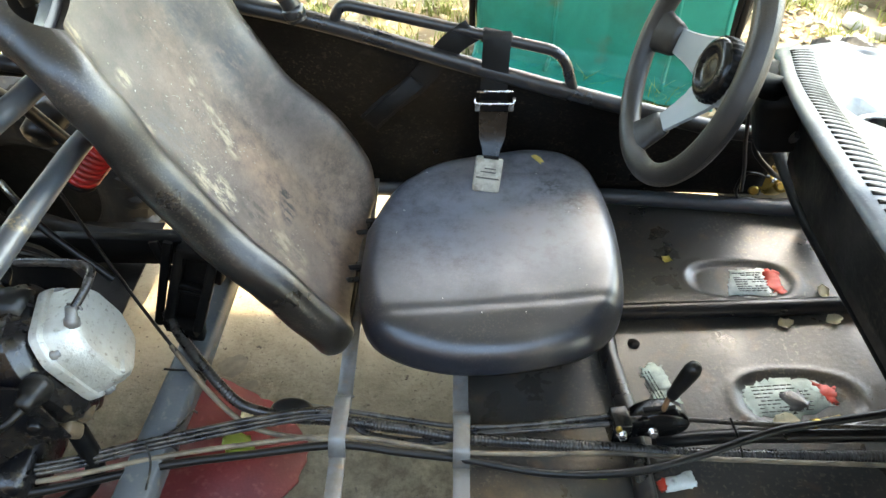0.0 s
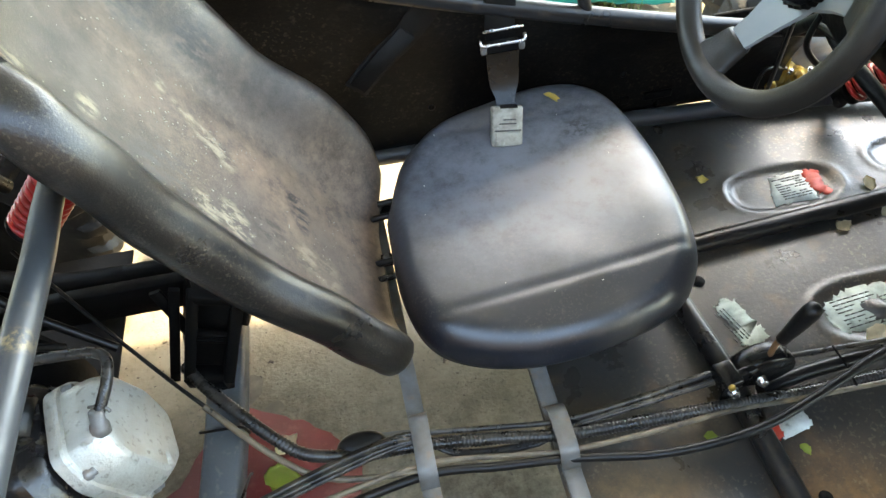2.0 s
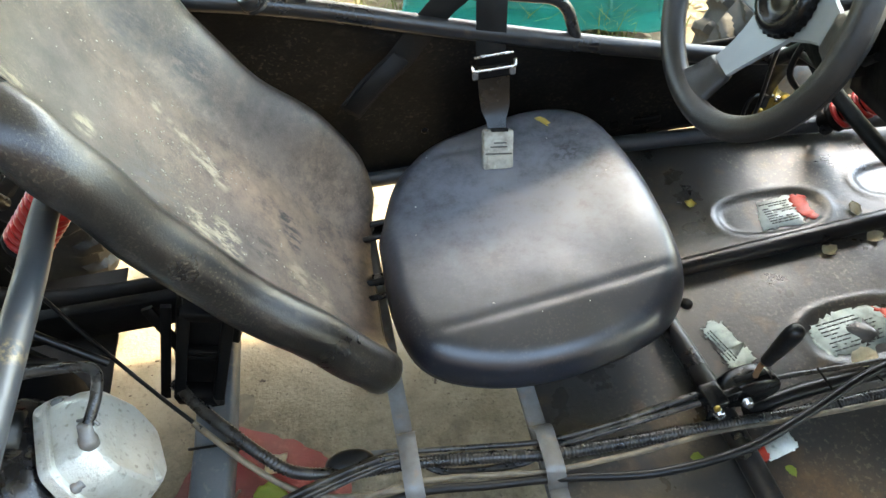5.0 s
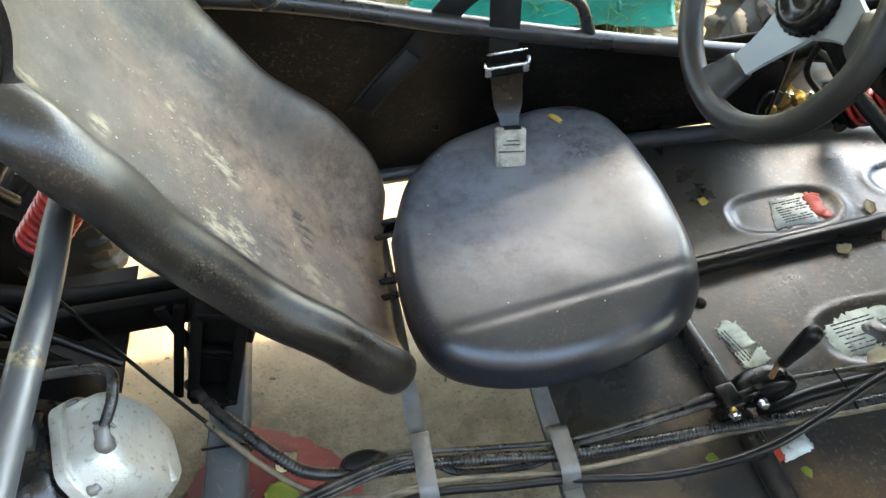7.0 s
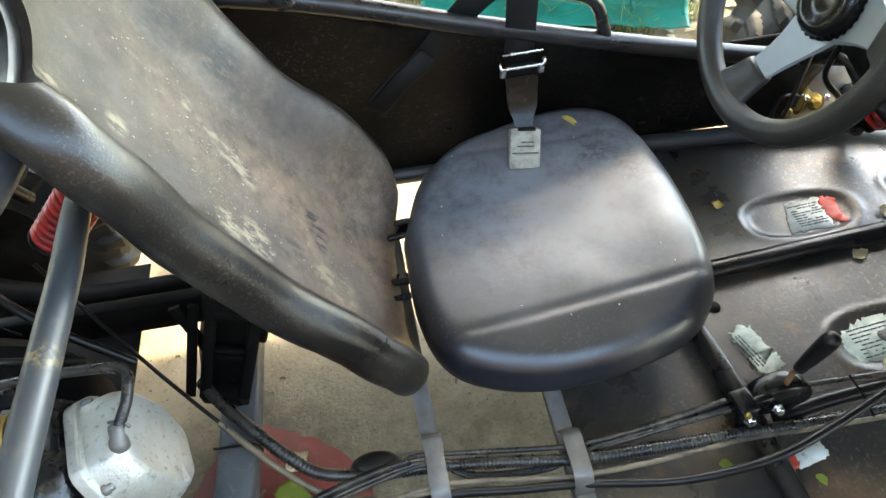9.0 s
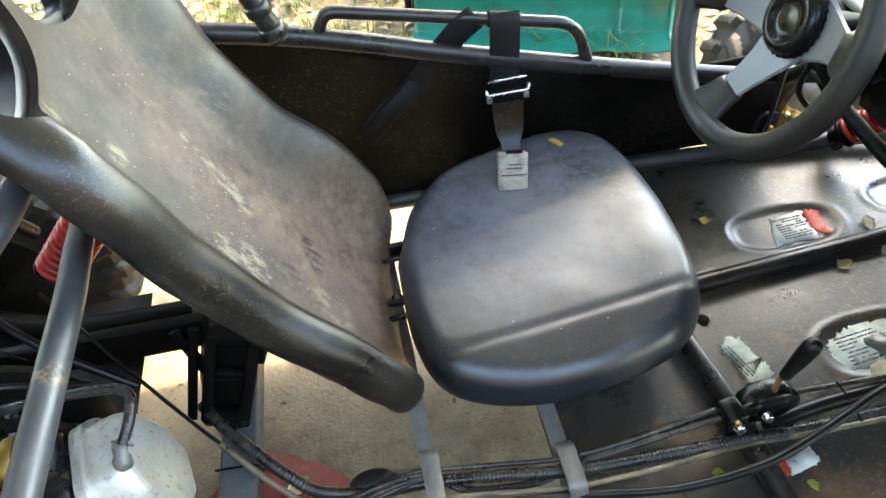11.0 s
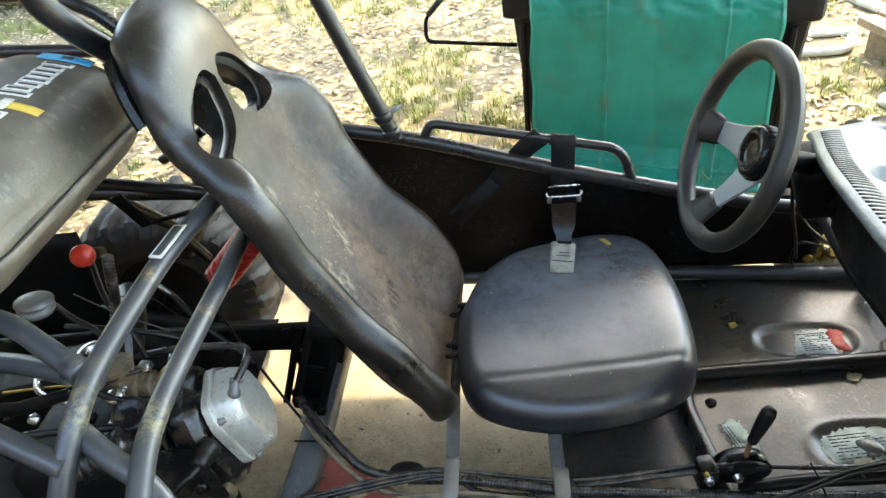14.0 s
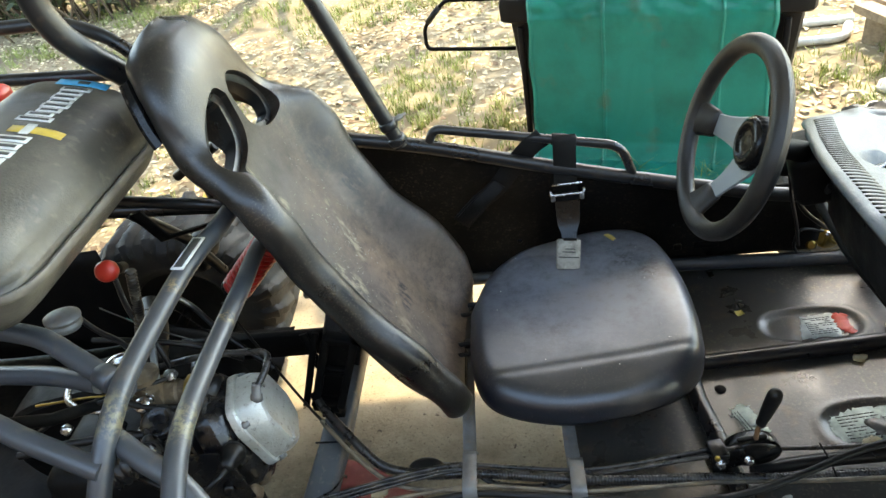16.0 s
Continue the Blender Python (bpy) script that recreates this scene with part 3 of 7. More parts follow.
# ---- seat back ----
SB_O, SB_V, SB_N, SB_U = Vector((-0.1535, 0.940, 0.355)), Vector((-0.452, 0, 0.892)), Vector((0.892, 0, 0.452)), Vector((0, 1, 0))
W_TAB = [(0.0, 0.185), (0.03, 0.215), (0.08, 0.236), (0.15, 0.246), (0.24, 0.243), (0.36, 0.232), (0.48, 0.232), (0.56, 0.234), (0.61, 0.224), (0.655, 0.200), (0.70, 0.184), (0.75, 0.170), (0.79, 0.157), (0.82, 0.142), (0.845, 0.121), (0.865, 0.098), (0.879, 0.070), (0.887, 0.044), (0.892, 0.014)]
R_TAB = [(0.0, 0.022), (0.10, 0.052), (0.19, 0.050), (0.34, 0.022), (0.45, 0.022), (0.55, 0.036), (0.62, 0.034), (0.70, 0.026), (0.80, 0.020), (0.892, 0.006)]
C_TAB = [(0.0, -0.006), (0.10, -0.024), (0.33, -0.036), (0.52, -0.028), (0.62, -0.016), (0.70, 0.002), (0.76, 0.016), (0.82, 0.024), (0.86, 0.021), (0.892, 0.006)]


def table(tab, x):
    """Smooth interpolation (monotone cubic) in a table of (x, y)."""
    if x <= tab[0][0]:
        return tab[0][1]
    if x >= tab[-1][0]:
        return tab[-1][1]
    d = [(b[1] - a[1]) / (b[0] - a[0]) for a, b in zip(tab, tab[1:])]
    for i in range(len(tab) - 1):
        if x <= tab[i + 1][0]:
            h = tab[i + 1][0] - tab[i][0]
            m0 = d[0] if i == 0 else (0.0 if d[i - 1] * d[i] <= 0 else 2 * d[i - 1] * d[i] / (d[i - 1] + d[i]))
            m1 = d[-1] if i == len(d) - 1 else (0.0 if d[i] * d[i + 1] <= 0 else 2 * d[i] * d[i + 1] / (d[i] + d[i + 1]))
            t = (x - tab[i][0]) / h
            return ((2 * t ** 3 - 3 * t * t + 1) * tab[i][1] + (t ** 3 - 2 * t * t + t) * h * m0
                    + (3 * t * t - 2 * t ** 3) * tab[i + 1][1] + (t ** 3 - t * t) * h * m1)


def seat_ring(v):
    w, nr, nc = table(W_TAB, v), table(R_TAB, v), table(C_TAB, v)
    head = smoothstep(0.60, 0.80, v)
    rho = min(0.034 + 0.019 * head, w * 0.45)
    end = min(smoothstep(-0.002, 0.03, v), smoothstep(0.893, 0.86, v))
    pts = []
    for i in range(25):                                   # front, from one rim to the other
        s = -1 + 2 * i / 24
        s = math.copysign(1 - (1 - abs(s)) ** 1.35, s)
        k = smoothstep(0.58 if s < 0 else 0.48, 1.0, abs(s)) * (1 - 0.8 * head)
        n = nc + (nr - nc) * k
        pts.append((s * (w - rho), n))
    edge = pts[-1][1]
    for i in range(1, 9):                                 # round the rim
        a = math.pi / 2 - math.pi * i / 8
        pts.append((w - rho + rho * math.cos(a), edge - rho + rho * math.sin(a)))
    for i in range(1, 12):                                # the back
        s = 1 - 2 * i / 12
        pts.append((s * (w - rho), (min(nc, edge) - 0.034 - 0.016 * (1 - abs(s))) * (1 - head) + (edge - 2 * rho - 0.008 * (1 - s * s)) * head))
    for i in range(0, 8):
        a = -math.pi / 2 - math.pi * i / 8
        pts.append((-(w - rho) + rho * math.cos(a), edge - rho + rho * math.sin(a)))
    # the head is a smooth pillow: an oval section, met gradually
    th = 0.050 * min(1.0, max(0.12, (w / 0.10)) ** 0.6)
    oval = []
    for i in range(52):
        if i < 25:
            a = math.pi * (1 - (i + 0.6) / 25.2)
        elif i < 33:
            a = -0.45 * (i - 24) / 9
        elif i < 44:
            a = -0.45 - (math.pi - 0.9) * (i - 32) / 12
        else:
            a = -math.pi + 0.45 - 0.45 * (i - 43) / 9
        ca, sa = math.cos(a), math.sin(a)
        oval.append((w * math.copysign(abs(ca) ** 0.88, ca), nc - th + th * math.copysign(abs(sa) ** 0.92, sa)))
    pts = [(p[0] * (1 - head) + q[0] * head, p[1] * (1 - head) + q[1] * head) for p, q in zip(pts, oval)]
    mid = sum(p[1] for p in pts) / len(pts)
    shift = -0.008 * smoothstep(0.60, 0.74, v)
    return [SB_O + SB_V * v + SB_U * (a + shift) + SB_N * (mid + (b - mid) * (0.5 + 0.5 * end)) for a, b in pts]


def slot_outline(side):
    pts = [(0.006, 0.737), (0.026, 0.757), (0.055, 0.756), (0.098, 0.736), (0.128, 0.710), (0.150, 0.674), (0.147, 0.646), (0.125, 0.634), (0.080, 0.637), (0.035, 0.654), (0.012, 0.684)]
    loop = curve_points([(a, b, 0) for a, b in pts + pts[:1]], 5)[:-1]
    return [(side * p.x - 0.026, p.y) for p in loop]


def build_seat_back():
    bm = bmesh.new()
    vs = [0, 0.004, 0.01, 0.02] + [0.03 + 0.0125 * i for i in range(65)] + [0.850, 0.858, 0.866, 0.873, 0.879, 0.884, 0.888, 0.8915]
    rings = [[bm.verts.new(p) for p in seat_ring(v)] for v in vs]
    for a, b in zip(rings, rings[1:]):
        for k in range(len(a)):
            bm.faces.new((a[k], a[(k + 1) % len(a)], b[(k + 1) % len(a)], b[k]))
    bm.faces.new(rings[0])
    bm.faces.new(rings[-1])
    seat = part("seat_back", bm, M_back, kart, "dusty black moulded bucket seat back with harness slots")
    cut = bmesh.new()
    for side in (-1, 1):
        loop = slot_outline(side)
        a = [cut.verts.new(SB_O + SB_V * v + SB_U * u + SB_N * 0.12) for u, v in loop]
        m = [cut.verts.new(SB_O + SB_V * v + SB_U * u - SB_N * 0.03) for u, v in loop]
        cu, cv = sum(p[0] for p in loop) / len(loop), sum(p[1] for p in loop) / len(loop)
        wide = [(cu + (u - cu) * 1.35, cv + (v - cv) * 1.30) for u, v in loop]
        wide = [(side * max(side * (u + 0.026), 0.006) - 0.026, v) for u, v in wide]
        b = [cut.verts.new(SB_O + SB_V * v + SB_U * u - SB_N * 0.16) for u, v in wide]
        for k in range(len(a)):
            j = (k + 1) % len(a)
            cut.faces.new((a[k], a[j], m[j], m[k]))
            cut.faces.new((m[k], m[j], b[j], b[k]))
        cut.faces.new(a)
        cut.faces.new(b)
    cutter = part("cutter", cut, M_back)
    mod = seat.modifiers.new("slots", "BOOLEAN")
    mod.operation, mod.solver, mod.object = "DIFFERENCE", "EXACT", cutter
    deps = bpy.context.evaluated_depsgraph_get()
    me = bpy.data.meshes.new_from_object(seat.evaluated_get(deps))
    seat.modifiers.clear()
    seat.data = me
    bpy.data.objects.remove(cutter)
    for p in me.polygons:
        p.use_smooth = True
    sharp(seat, 48)
    for side in (-1, 1):
        loop = slot_outline(side)
        line = [SB_O + SB_V * v + SB_U * u + SB_N * (table(C_TAB, v) - 0.002) for u, v in loop]
        b = bmesh.new()
        rings = []
        c = sum(line, Vector()) / len(line)
        for p in line:
            d = (p - c).normalized()
            rings.append([b.verts.new(q) for q in (p + d * 0.003 - SB_N * 0.013, p - d * 0.003 - SB_N * 0.012, p - d * 0.014 - SB_N * 0.016, p - d * 0.016 - SB_N * 0.040, p + d * 0.003 - SB_N * 0.040)])
        for i, r in enumerate(rings):
            q = rings[(i + 1) % len(rings)]
            for k in range(5):
                b.faces.new((r[k], r[(k + 1) % 5], q[(k + 1) % 5], q[k]))
        sharp(part("slot_bezel", b, M_tube, seat, "black plastic slot surround"), 40)
    # the hard shell behind the pad, showing as a second lip round the head
    b = bmesh.new()
    rings = []
    for i in range(14):
        v = 0.752 + 0.0076 * i
        w, nc, hd = table(W_TAB, min(v, 0.884)) - 0.005, table(C_TAB, v), smoothstep(0.60, 0.80, v)
        mid = nc - 0.050 * hd - 0.012 * (1 - hd) - 0.020
        prof = [(math.cos(a) * w, mid - 0.018 + 0.018 * math.copysign(abs(math.sin(a)) ** 0.5, math.sin(a))) for a in [2 * math.pi * k / 24 for k in range(24)]]
        rings.append([b.verts.new(SB_O + SB_V * v + SB_U * (p - 0.008 * smoothstep(0.60, 0.74, v)) + SB_N * q) for p, q in prof])
    for a, c in zip(rings, rings[1:]):
        for k in range(24):
            b.faces.new((a[k], a[(k + 1) % 24], c[(k + 1) % 24], c[k]))
    b.faces.new(rings[0])
    b.faces.new(rings[-1])
    sharp(part("back_shell", b, M_tongue, seat, "black plastic shell behind the pad"), 40)
    return seat


seat_back = build_seat_back()

# pale chips and crumbs of dirt on the seat back
def seat_front(u, v):
    w, nr, nc = table(W_TAB, v), table(R_TAB, v), table(C_TAB, v)
    k = smoothstep(0.58 if u < 0 else 0.48, 1.0, abs(u) / (w - 0.027))
    return SB_O + SB_V * v + SB_U * u + SB_N * (nc + (nr - nc) * k + 0.0004)


rnd = random.Random(91)
chips = bmesh.new()
turned = Matrix((SB_U, SB_V, SB_N)).transposed().to_4x4()
for u0, v0, u1, v1, n, spread in ((-0.10, 0.56, -0.02, 0.30, 90, 0.035), (-0.02, 0.48, 0.05, 0.28, 60, 0.012), (-0.11, 0.42, -0.07, 0.30, 60, 0.018), (0.02, 0.60, 0.06, 0.40, 45, 0.05), (-0.14, 0.22, 0.02, 0.10, 60, 0.04), (0.10, 0.55, 0.14, 0.25, 40, 0.03), (-0.15, 0.60, -0.14, 0.30, 45, 0.02)):
    for _ in range(n):
        t = rnd.random()
        u, v = u0 + (u1 - u0) * t + rnd.gauss(0, spread), v0 + (v1 - v0) * t + rnd.gauss(0, spread)
        if abs(u) > 0.19 or not 0.05 < v < 0.62:
            continue
        size = rnd.uniform(0.0004, 0.0010) * (1.8 if rnd.random() < 0.06 else 1)
        block(chips, (size, size * rnd.uniform(1, 3.2), 0.0006), seat_front(u, v), turned @ pose(0, 0, 0, 0, 0, rnd.uniform(-40, 40)))
dirt = part("dirt", chips, M_buckle, seat_back, "pale specks of dirt")
dirt["kind"] = "stuff"

# ---- seat cushion ----
CUSH = [(-0.145, 1.00), (-0.143, 0.86), (-0.115, 0.762), (-0.05, 0.715), (0.05, 0.696), (0.17, 0.710), (0.268, 0.748), (0.322, 0.83), (0.335, 1.00), (0.312, 1.165), (0.262, 1.235), (0.19, 1.258), (0.09, 1.240), (-0.02, 1.205), (-0.10, 1.125)]


def build_cushion():
    loop = curve_points([(x, y, 0) for x, y in CUSH + CUSH[:1]], 12)[:-1]
    c = Vector((0.10, 0.97, 0))
    prof = [(0.02 + 0.0190 * i, -0.0022 * ((0.02 + 0.0190 * i) / 0.84) ** 3) for i in range(44)]
    prof += [(0.840 + 0.160 * math.sin(radians(a)) ** 0.90, -0.0022 - 0.056 * (1 - math.cos(radians(a)) ** 0.9)) for a in range(6, 90, 6)]
    prof += [(1.0, -0.066)] + [(0.84 + 0.16 * math.sin(radians(a)), -0.060 - 0.052 * (1 - math.sin(radians(a)))) for a in range(104, 166, 10)] + [(0.84, -0.122), (0.2, -0.122)]
    bm = bmesh.new()
    rings = []
    for k, dz in prof:
        ring = []
        for p in loop:
            q = c + (p - c) * k
            z = 0.436 + dz
            if dz > -0.06:
                crease = 0.793 + 0.10 * (q.x - 0.05)
                z -= 0.0022 * math.exp(-((q.y - crease) / 0.008) ** 2) * smoothstep(0.34, 0.24, abs(q.x - 0.1) * 1.35)
                z -= 0.011 * smoothstep(crease + 0.004, crease - 0.085, q.y)
                z -= 0.003 * math.exp(-((q.y - 1.155 + 0.02 * q.x) / 0.008) ** 2) * smoothstep(0.3, 0.2, abs(q.x - 0.1) * 1.3)
                z += 0.006 * math.exp(-((q.x - 0.27) / 0.05) ** 2) - 0.006 * math.exp(-(((q.x - 0.05) / 0.13) ** 2 + ((q.y - 0.98) / 0.13) ** 2))
                z += 0.0012 * noise.noise(Vector((q.x * 14, q.y * 14, 1.0)))
            ring.append(bm.verts.new((q.x, q.y, z)))
        rings.append(ring)
    for a, b in zip(rings, rings[1:]):
        for k in range(len(a)):
            bm.faces.new((a[k], a[(k + 1) % len(a)], b[(k + 1) % len(a)], b[k]))
    bm.faces.new(rings[0])
    bm.faces.new(rings[-1])
    return part("seat_cushion", bm, M_cush, kart, "black vinyl seat cushion with dust, painted-in sheen and seam creases")


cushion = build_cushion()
b = bmesh.new()
block(b, (0.34, 0.38, 0.008), (0.10, 0.99, 0.318), bevel=0.002)
part("seat_base_plate", b, M_dark, kart)

# ---- steering ----
WC, WN, WR = Vector((0.348, 0.892, 0.828)), Vector((-0.95, -0.025, 0.312)), 0.157


def build_steering():
    q = aim(WC, WN)
    wheel = part("steering_wheel", lathe(bmesh.new(), [(WR + 0.0165 * math.cos(a), 0.0165 * math.sin(a)) for a in [2 * math.pi * i / 14 for i in range(15)]], q, 72, False), M_grip, kart, "black rubber-rimmed steering wheel, worn")
    R = q.to_3x3()
    for ang in (8, 190, 262):
        d = Vector((math.cos(radians(ang)), math.sin(radians(ang)), 0))
        e = Vector((-d.y, d.x, 0))
        b = bmesh.new()
        rows = []
        for r, h, w in ((0.025, -0.052, 0.042), (0.045, -0.049, 0.035), (0.065, -0.043, 0.028), (0.085, -0.035, 0.023), (0.105, -0.025, 0.020), (0.124, -0.014, 0.020)):
            rows.append([b.verts.new(q @ (d * r + e * (s_ * w) + Vector((0, 0, h + dz)))) for s_, dz in ((-1, 0.0), (-0.9, 0.0035), (0.9, 0.0035), (1, 0.0), (0.9, -0.003), (-0.9, -0.003))])
        for ra, rb in zip(rows, rows[1:]):
            for k in range(6):
                b.faces.new((ra[k], ra[(k + 1) % 6], rb[(k + 1) % 6], rb[k]))
        b.faces.new(rows[0])
        b.faces.new(rows[-1])
        sharp(part("spoke", b, M_spoke, wheel, "light grey steel spoke"), 35)
        b = bmesh.new()
        rows = []
        for r, h, w in ((0.106, -0.024, 0.023), (0.112, -0.021, 0.026), (0.128, -0.013, 0.029), (0.142, -0.004, 0.034), (0.154, -0.001, 0.042)):
            rows.append([b.verts.new(q @ (d * r + e * (s_ * w) + Vector((0, 0, h + dz)))) for s_, dz in ((-1, 0.0), (-0.8, 0.009), (0.8, 0.009), (1, 0.0), (0.8, -0.007), (-0.8, -0.007))])
        for ra, rb in zip(rows, rows[1:]):
            for k in range(6):
                b.faces.new((ra[k], ra[(k + 1) % 6], rb[(k + 1) % 6], rb[k]))
        b.faces.new(rows[0])
        b.faces.new(rows[-1])
        part("spoke_pad", b, M_grip, wheel)
    hub = part("hub_pad", lathe(bmesh.new(), [(0.042, -0.061), (0.044, -0.040), (0.042, -0.032), (0.035, -0.028), (0.028, -0.028), (0.026, -0.033), (0.013, -0.033), (0.006, -0.031)], q, 32), M_tongue, wheel, "round black hub pad")
    b = bmesh.new()
    knurl = [[b.verts.new(q @ Vector(((r + 0.002 * (k % 4 < 2)) * math.cos(2 * math.pi * k / 112), (r + 0.002 * (k % 4 < 2)) * math.sin(2 * math.pi * k / 112), h))) for k in range(112)] for r, h in ((0.041, -0.058), (0.0445, -0.057), (0.0445, -0.038), (0.041, -0.036))]
    for a, c in zip(knurl, knurl[1:]):
        for k in range(112):
            b.faces.new((a[k], a[(k + 1) % 112], c[(k + 1) % 112], c[k]))
    part("hub_knurl", b, M_dark, wheel)
    tube("steering_column", [q @ Vector((0, 0, -0.074)), q @ Vector((0, 0, -0.30)), q @ Vector((0, 0, -0.62))], 0.0125, M_tube, kart)
    part("column_boss", lathe(bmesh.new(), [(0.022, -0.074), (0.022, -0.095), (0.018, -0.10), (0.018, -0.14)], q, 24), M_dark, kart)


build_steering()

# ---- dashboard ----
DASH = [(1.135, 0.575, 0.716), (1.10, 0.553, 0.733), (1.00, 0.515, 0.776), (0.90, 0.483, 0.802), (0.80, 0.453, 0.832), (0.70, 0.428, 0.860), (0.55, 0.408, 0.885), (0.30, 0.42, 0.88), (0.10, 0.50, 0.80)]


def dash_edge(y):
    ys = [d[0] for d in DASH][::-1]
    return float(np.interp(y, ys, [d[1] for d in DASH][::-1])), float(np.interp(y, ys, [d[2] for d in DASH][::-1]))


GAUGE = (0.572, 0.778)


def dash_top(u, v):
    y = 1.135 - 1.035 * v
    x0, z0 = dash_edge(y)
    x = x0 + 0.34 * u
    fall = 0.10 + 0.34 * smoothstep(1.10, 0.80, y)
    z = z0 + 0.022 * (1 - math.exp(-u * 0.34 / 0.022)) - fall * 0.34 * u - 0.05 * smoothstep(0.6, 1.0, u)
    z -= 0.012 * smoothstep(0.04, 0.0, v) - 0.006 * math.exp(-((u - 0.30) / 0.05) ** 2)
    if u < 0.01:
        z -= 0.004
    d = math.hypot(x - GAUGE[0], y - GAUGE[1])
    z -= 0.028 * (1 - smoothstep(0.045, 0.062, d))
    z -= 0.010 * (1 - smoothstep(0.008, 0.026, math.hypot(x - 0.67, y - 1.05)))
    z -= 0.006 * (1 - smoothstep(0.010, 0.035, math.hypot(x - 0.595, y - 1.09)))
    return Vector((x, y, z))


dash = part("dashboard", sheet(bmesh.new(), dash_top, 90, 150, -0.004), M_dash, kart, "dusty grey plastic dashboard with vent slots")
# unseen sheet ahead of the dash, added to block sky light from the floor
part("front_cowl", sheet(bmesh.new(), lambda u, v: Vector((dash_top(1.0, v).x - 0.004 + 0.62 * u * (1 - 0.25 * (2 * v - 1) ** 2), 1.135 - 1.035 * v, dash_top(1.0, v).z - 0.006 - 0.30 * u ** 1.5)), 20, 30, 0.004), M_dash, kart, "unseen grey sheet added ahead of the dash to shade the floor")
b = bmesh.new()
sheet(b, lambda u, v: Vector((dash_edge(1.13 - 1.03 * v)[0] + 0.004 + 0.012 * u, 1.13 - 1.03 * v, dash_edge(1.13 - 1.03 * v)[1] - 0.004 - 0.022 * u)), 3, 40, 0.003)
part("dash_lip", b, M_panel, kart)
b = bmesh.new()
sheet(b, lambda u, v: Vector((dash_edge(0.90 - 0.80 * v)[0] + 0.035 + 0.02 * u, 0.90 - 0.80 * v, dash_edge(0.90 - 0.80 * v)[1] - 0.02 - 0.13 * u)), 6, 30, 0.003)
part("instrument_panel", b, M_panel, kart)
for i in range(42):
    y = 1.005 - 0.0125 * i
    line = [dash_top(0.050 + 0.024 * k, (1.135 - y) / 1.035) + Vector((0, 0, -0.0002)) for k in range(5)]
    part("vent_slot", sweep(bmesh.new(), line, 0, flat=(0.0027, 0.0012)), M_panel, dash)
gz = dash_top((GAUGE[0] - dash_edge(GAUGE[1])[0]) / 0.34, (1.135 - GAUGE[1]) / 1.035).z + 0.004
part("gauge_ring", lathe(bmesh.new(), [(0.040, 0), (0.046, 0.004), (0.046, 0.010), (0.040, 0.012), (0.039, 0.006)], aim((GAUGE[0], GAUGE[1], gz), (-0.15, 0, 1)), 32, False), M_bright, dash, "chrome gauge ring")
part("gauge_face", lathe(bmesh.new(), [(0.0395, 0.002), (0.0395, 0.005)], aim((GAUGE[0], GAUGE[1], gz), (-0.15, 0, 1)), 32), M_glass, dash)
sharp(part("column_shroud", block(bmesh.new(), (0.085, 0.12, 0.10), (0.515, 0.93, 0.735), pose(0, 0, 0, 0, -15, -12), 0.018, 3), M_dark, kart), 35)
part("ignition_barrel", lathe(bmesh.new(), [(0.017, 0), (0.017, 0.02), (0.013, 0.022), (0.012, 0.028), (0.004, 0.028)], aim((0.53, 1.06, 0.655), (-0.9, -0.3, 0.3)), 20), M_dark, kart)
part("rocker_switch", block(bmesh.new(), (0.02, 0.032, 0.034), (0.497, 0.660, 0.765), pose(0, 0, 0, 0, -15, -15), 0.004), M_redplastic, kart, "red plastic switch")
part("switch_box", block(bmesh.new(), (0.03, 0.07, 0.05), (0.520, 0.655, 0.758), pose(0, 0, 0, 0, -15, -15), 0.006), M_dark, kart)
tube("dash_stay", [(0.565, 1.12, 0.70), (0.575, 1.03, 0.60), (0.56, 0.84, 0.60), (0.57, 0.60, 0.60), (0.58, 0.15, 0.60)], 0.011, M_dark, kart, bend=0.05)
tube("dash_stay", [(0.575, 1.05, 0.62), (0.63, 1.19, 0.49)], 0.012, M_dark, kart)
for pts, r in (([(0.53, 1.06, 0.64), (0.56, 1.10, 0.55), (0.60, 1.15, 0.45), (0.63, 1.19, 0.36)], 0.004), ([(0.54, 1.02, 0.66), (0.55, 1.04, 0.58), (0.60, 1.05, 0.52), (0.66, 1.10, 0.46)], 0.005), ([(0.51, 0.85, 0.74), (0.53, 0.93, 0.66), (0.55, 1.03, 0.62)], 0.006)):
    tube("wiring_loom", pts, r, M_rubber, kart, smooth_line=True, seg=8)

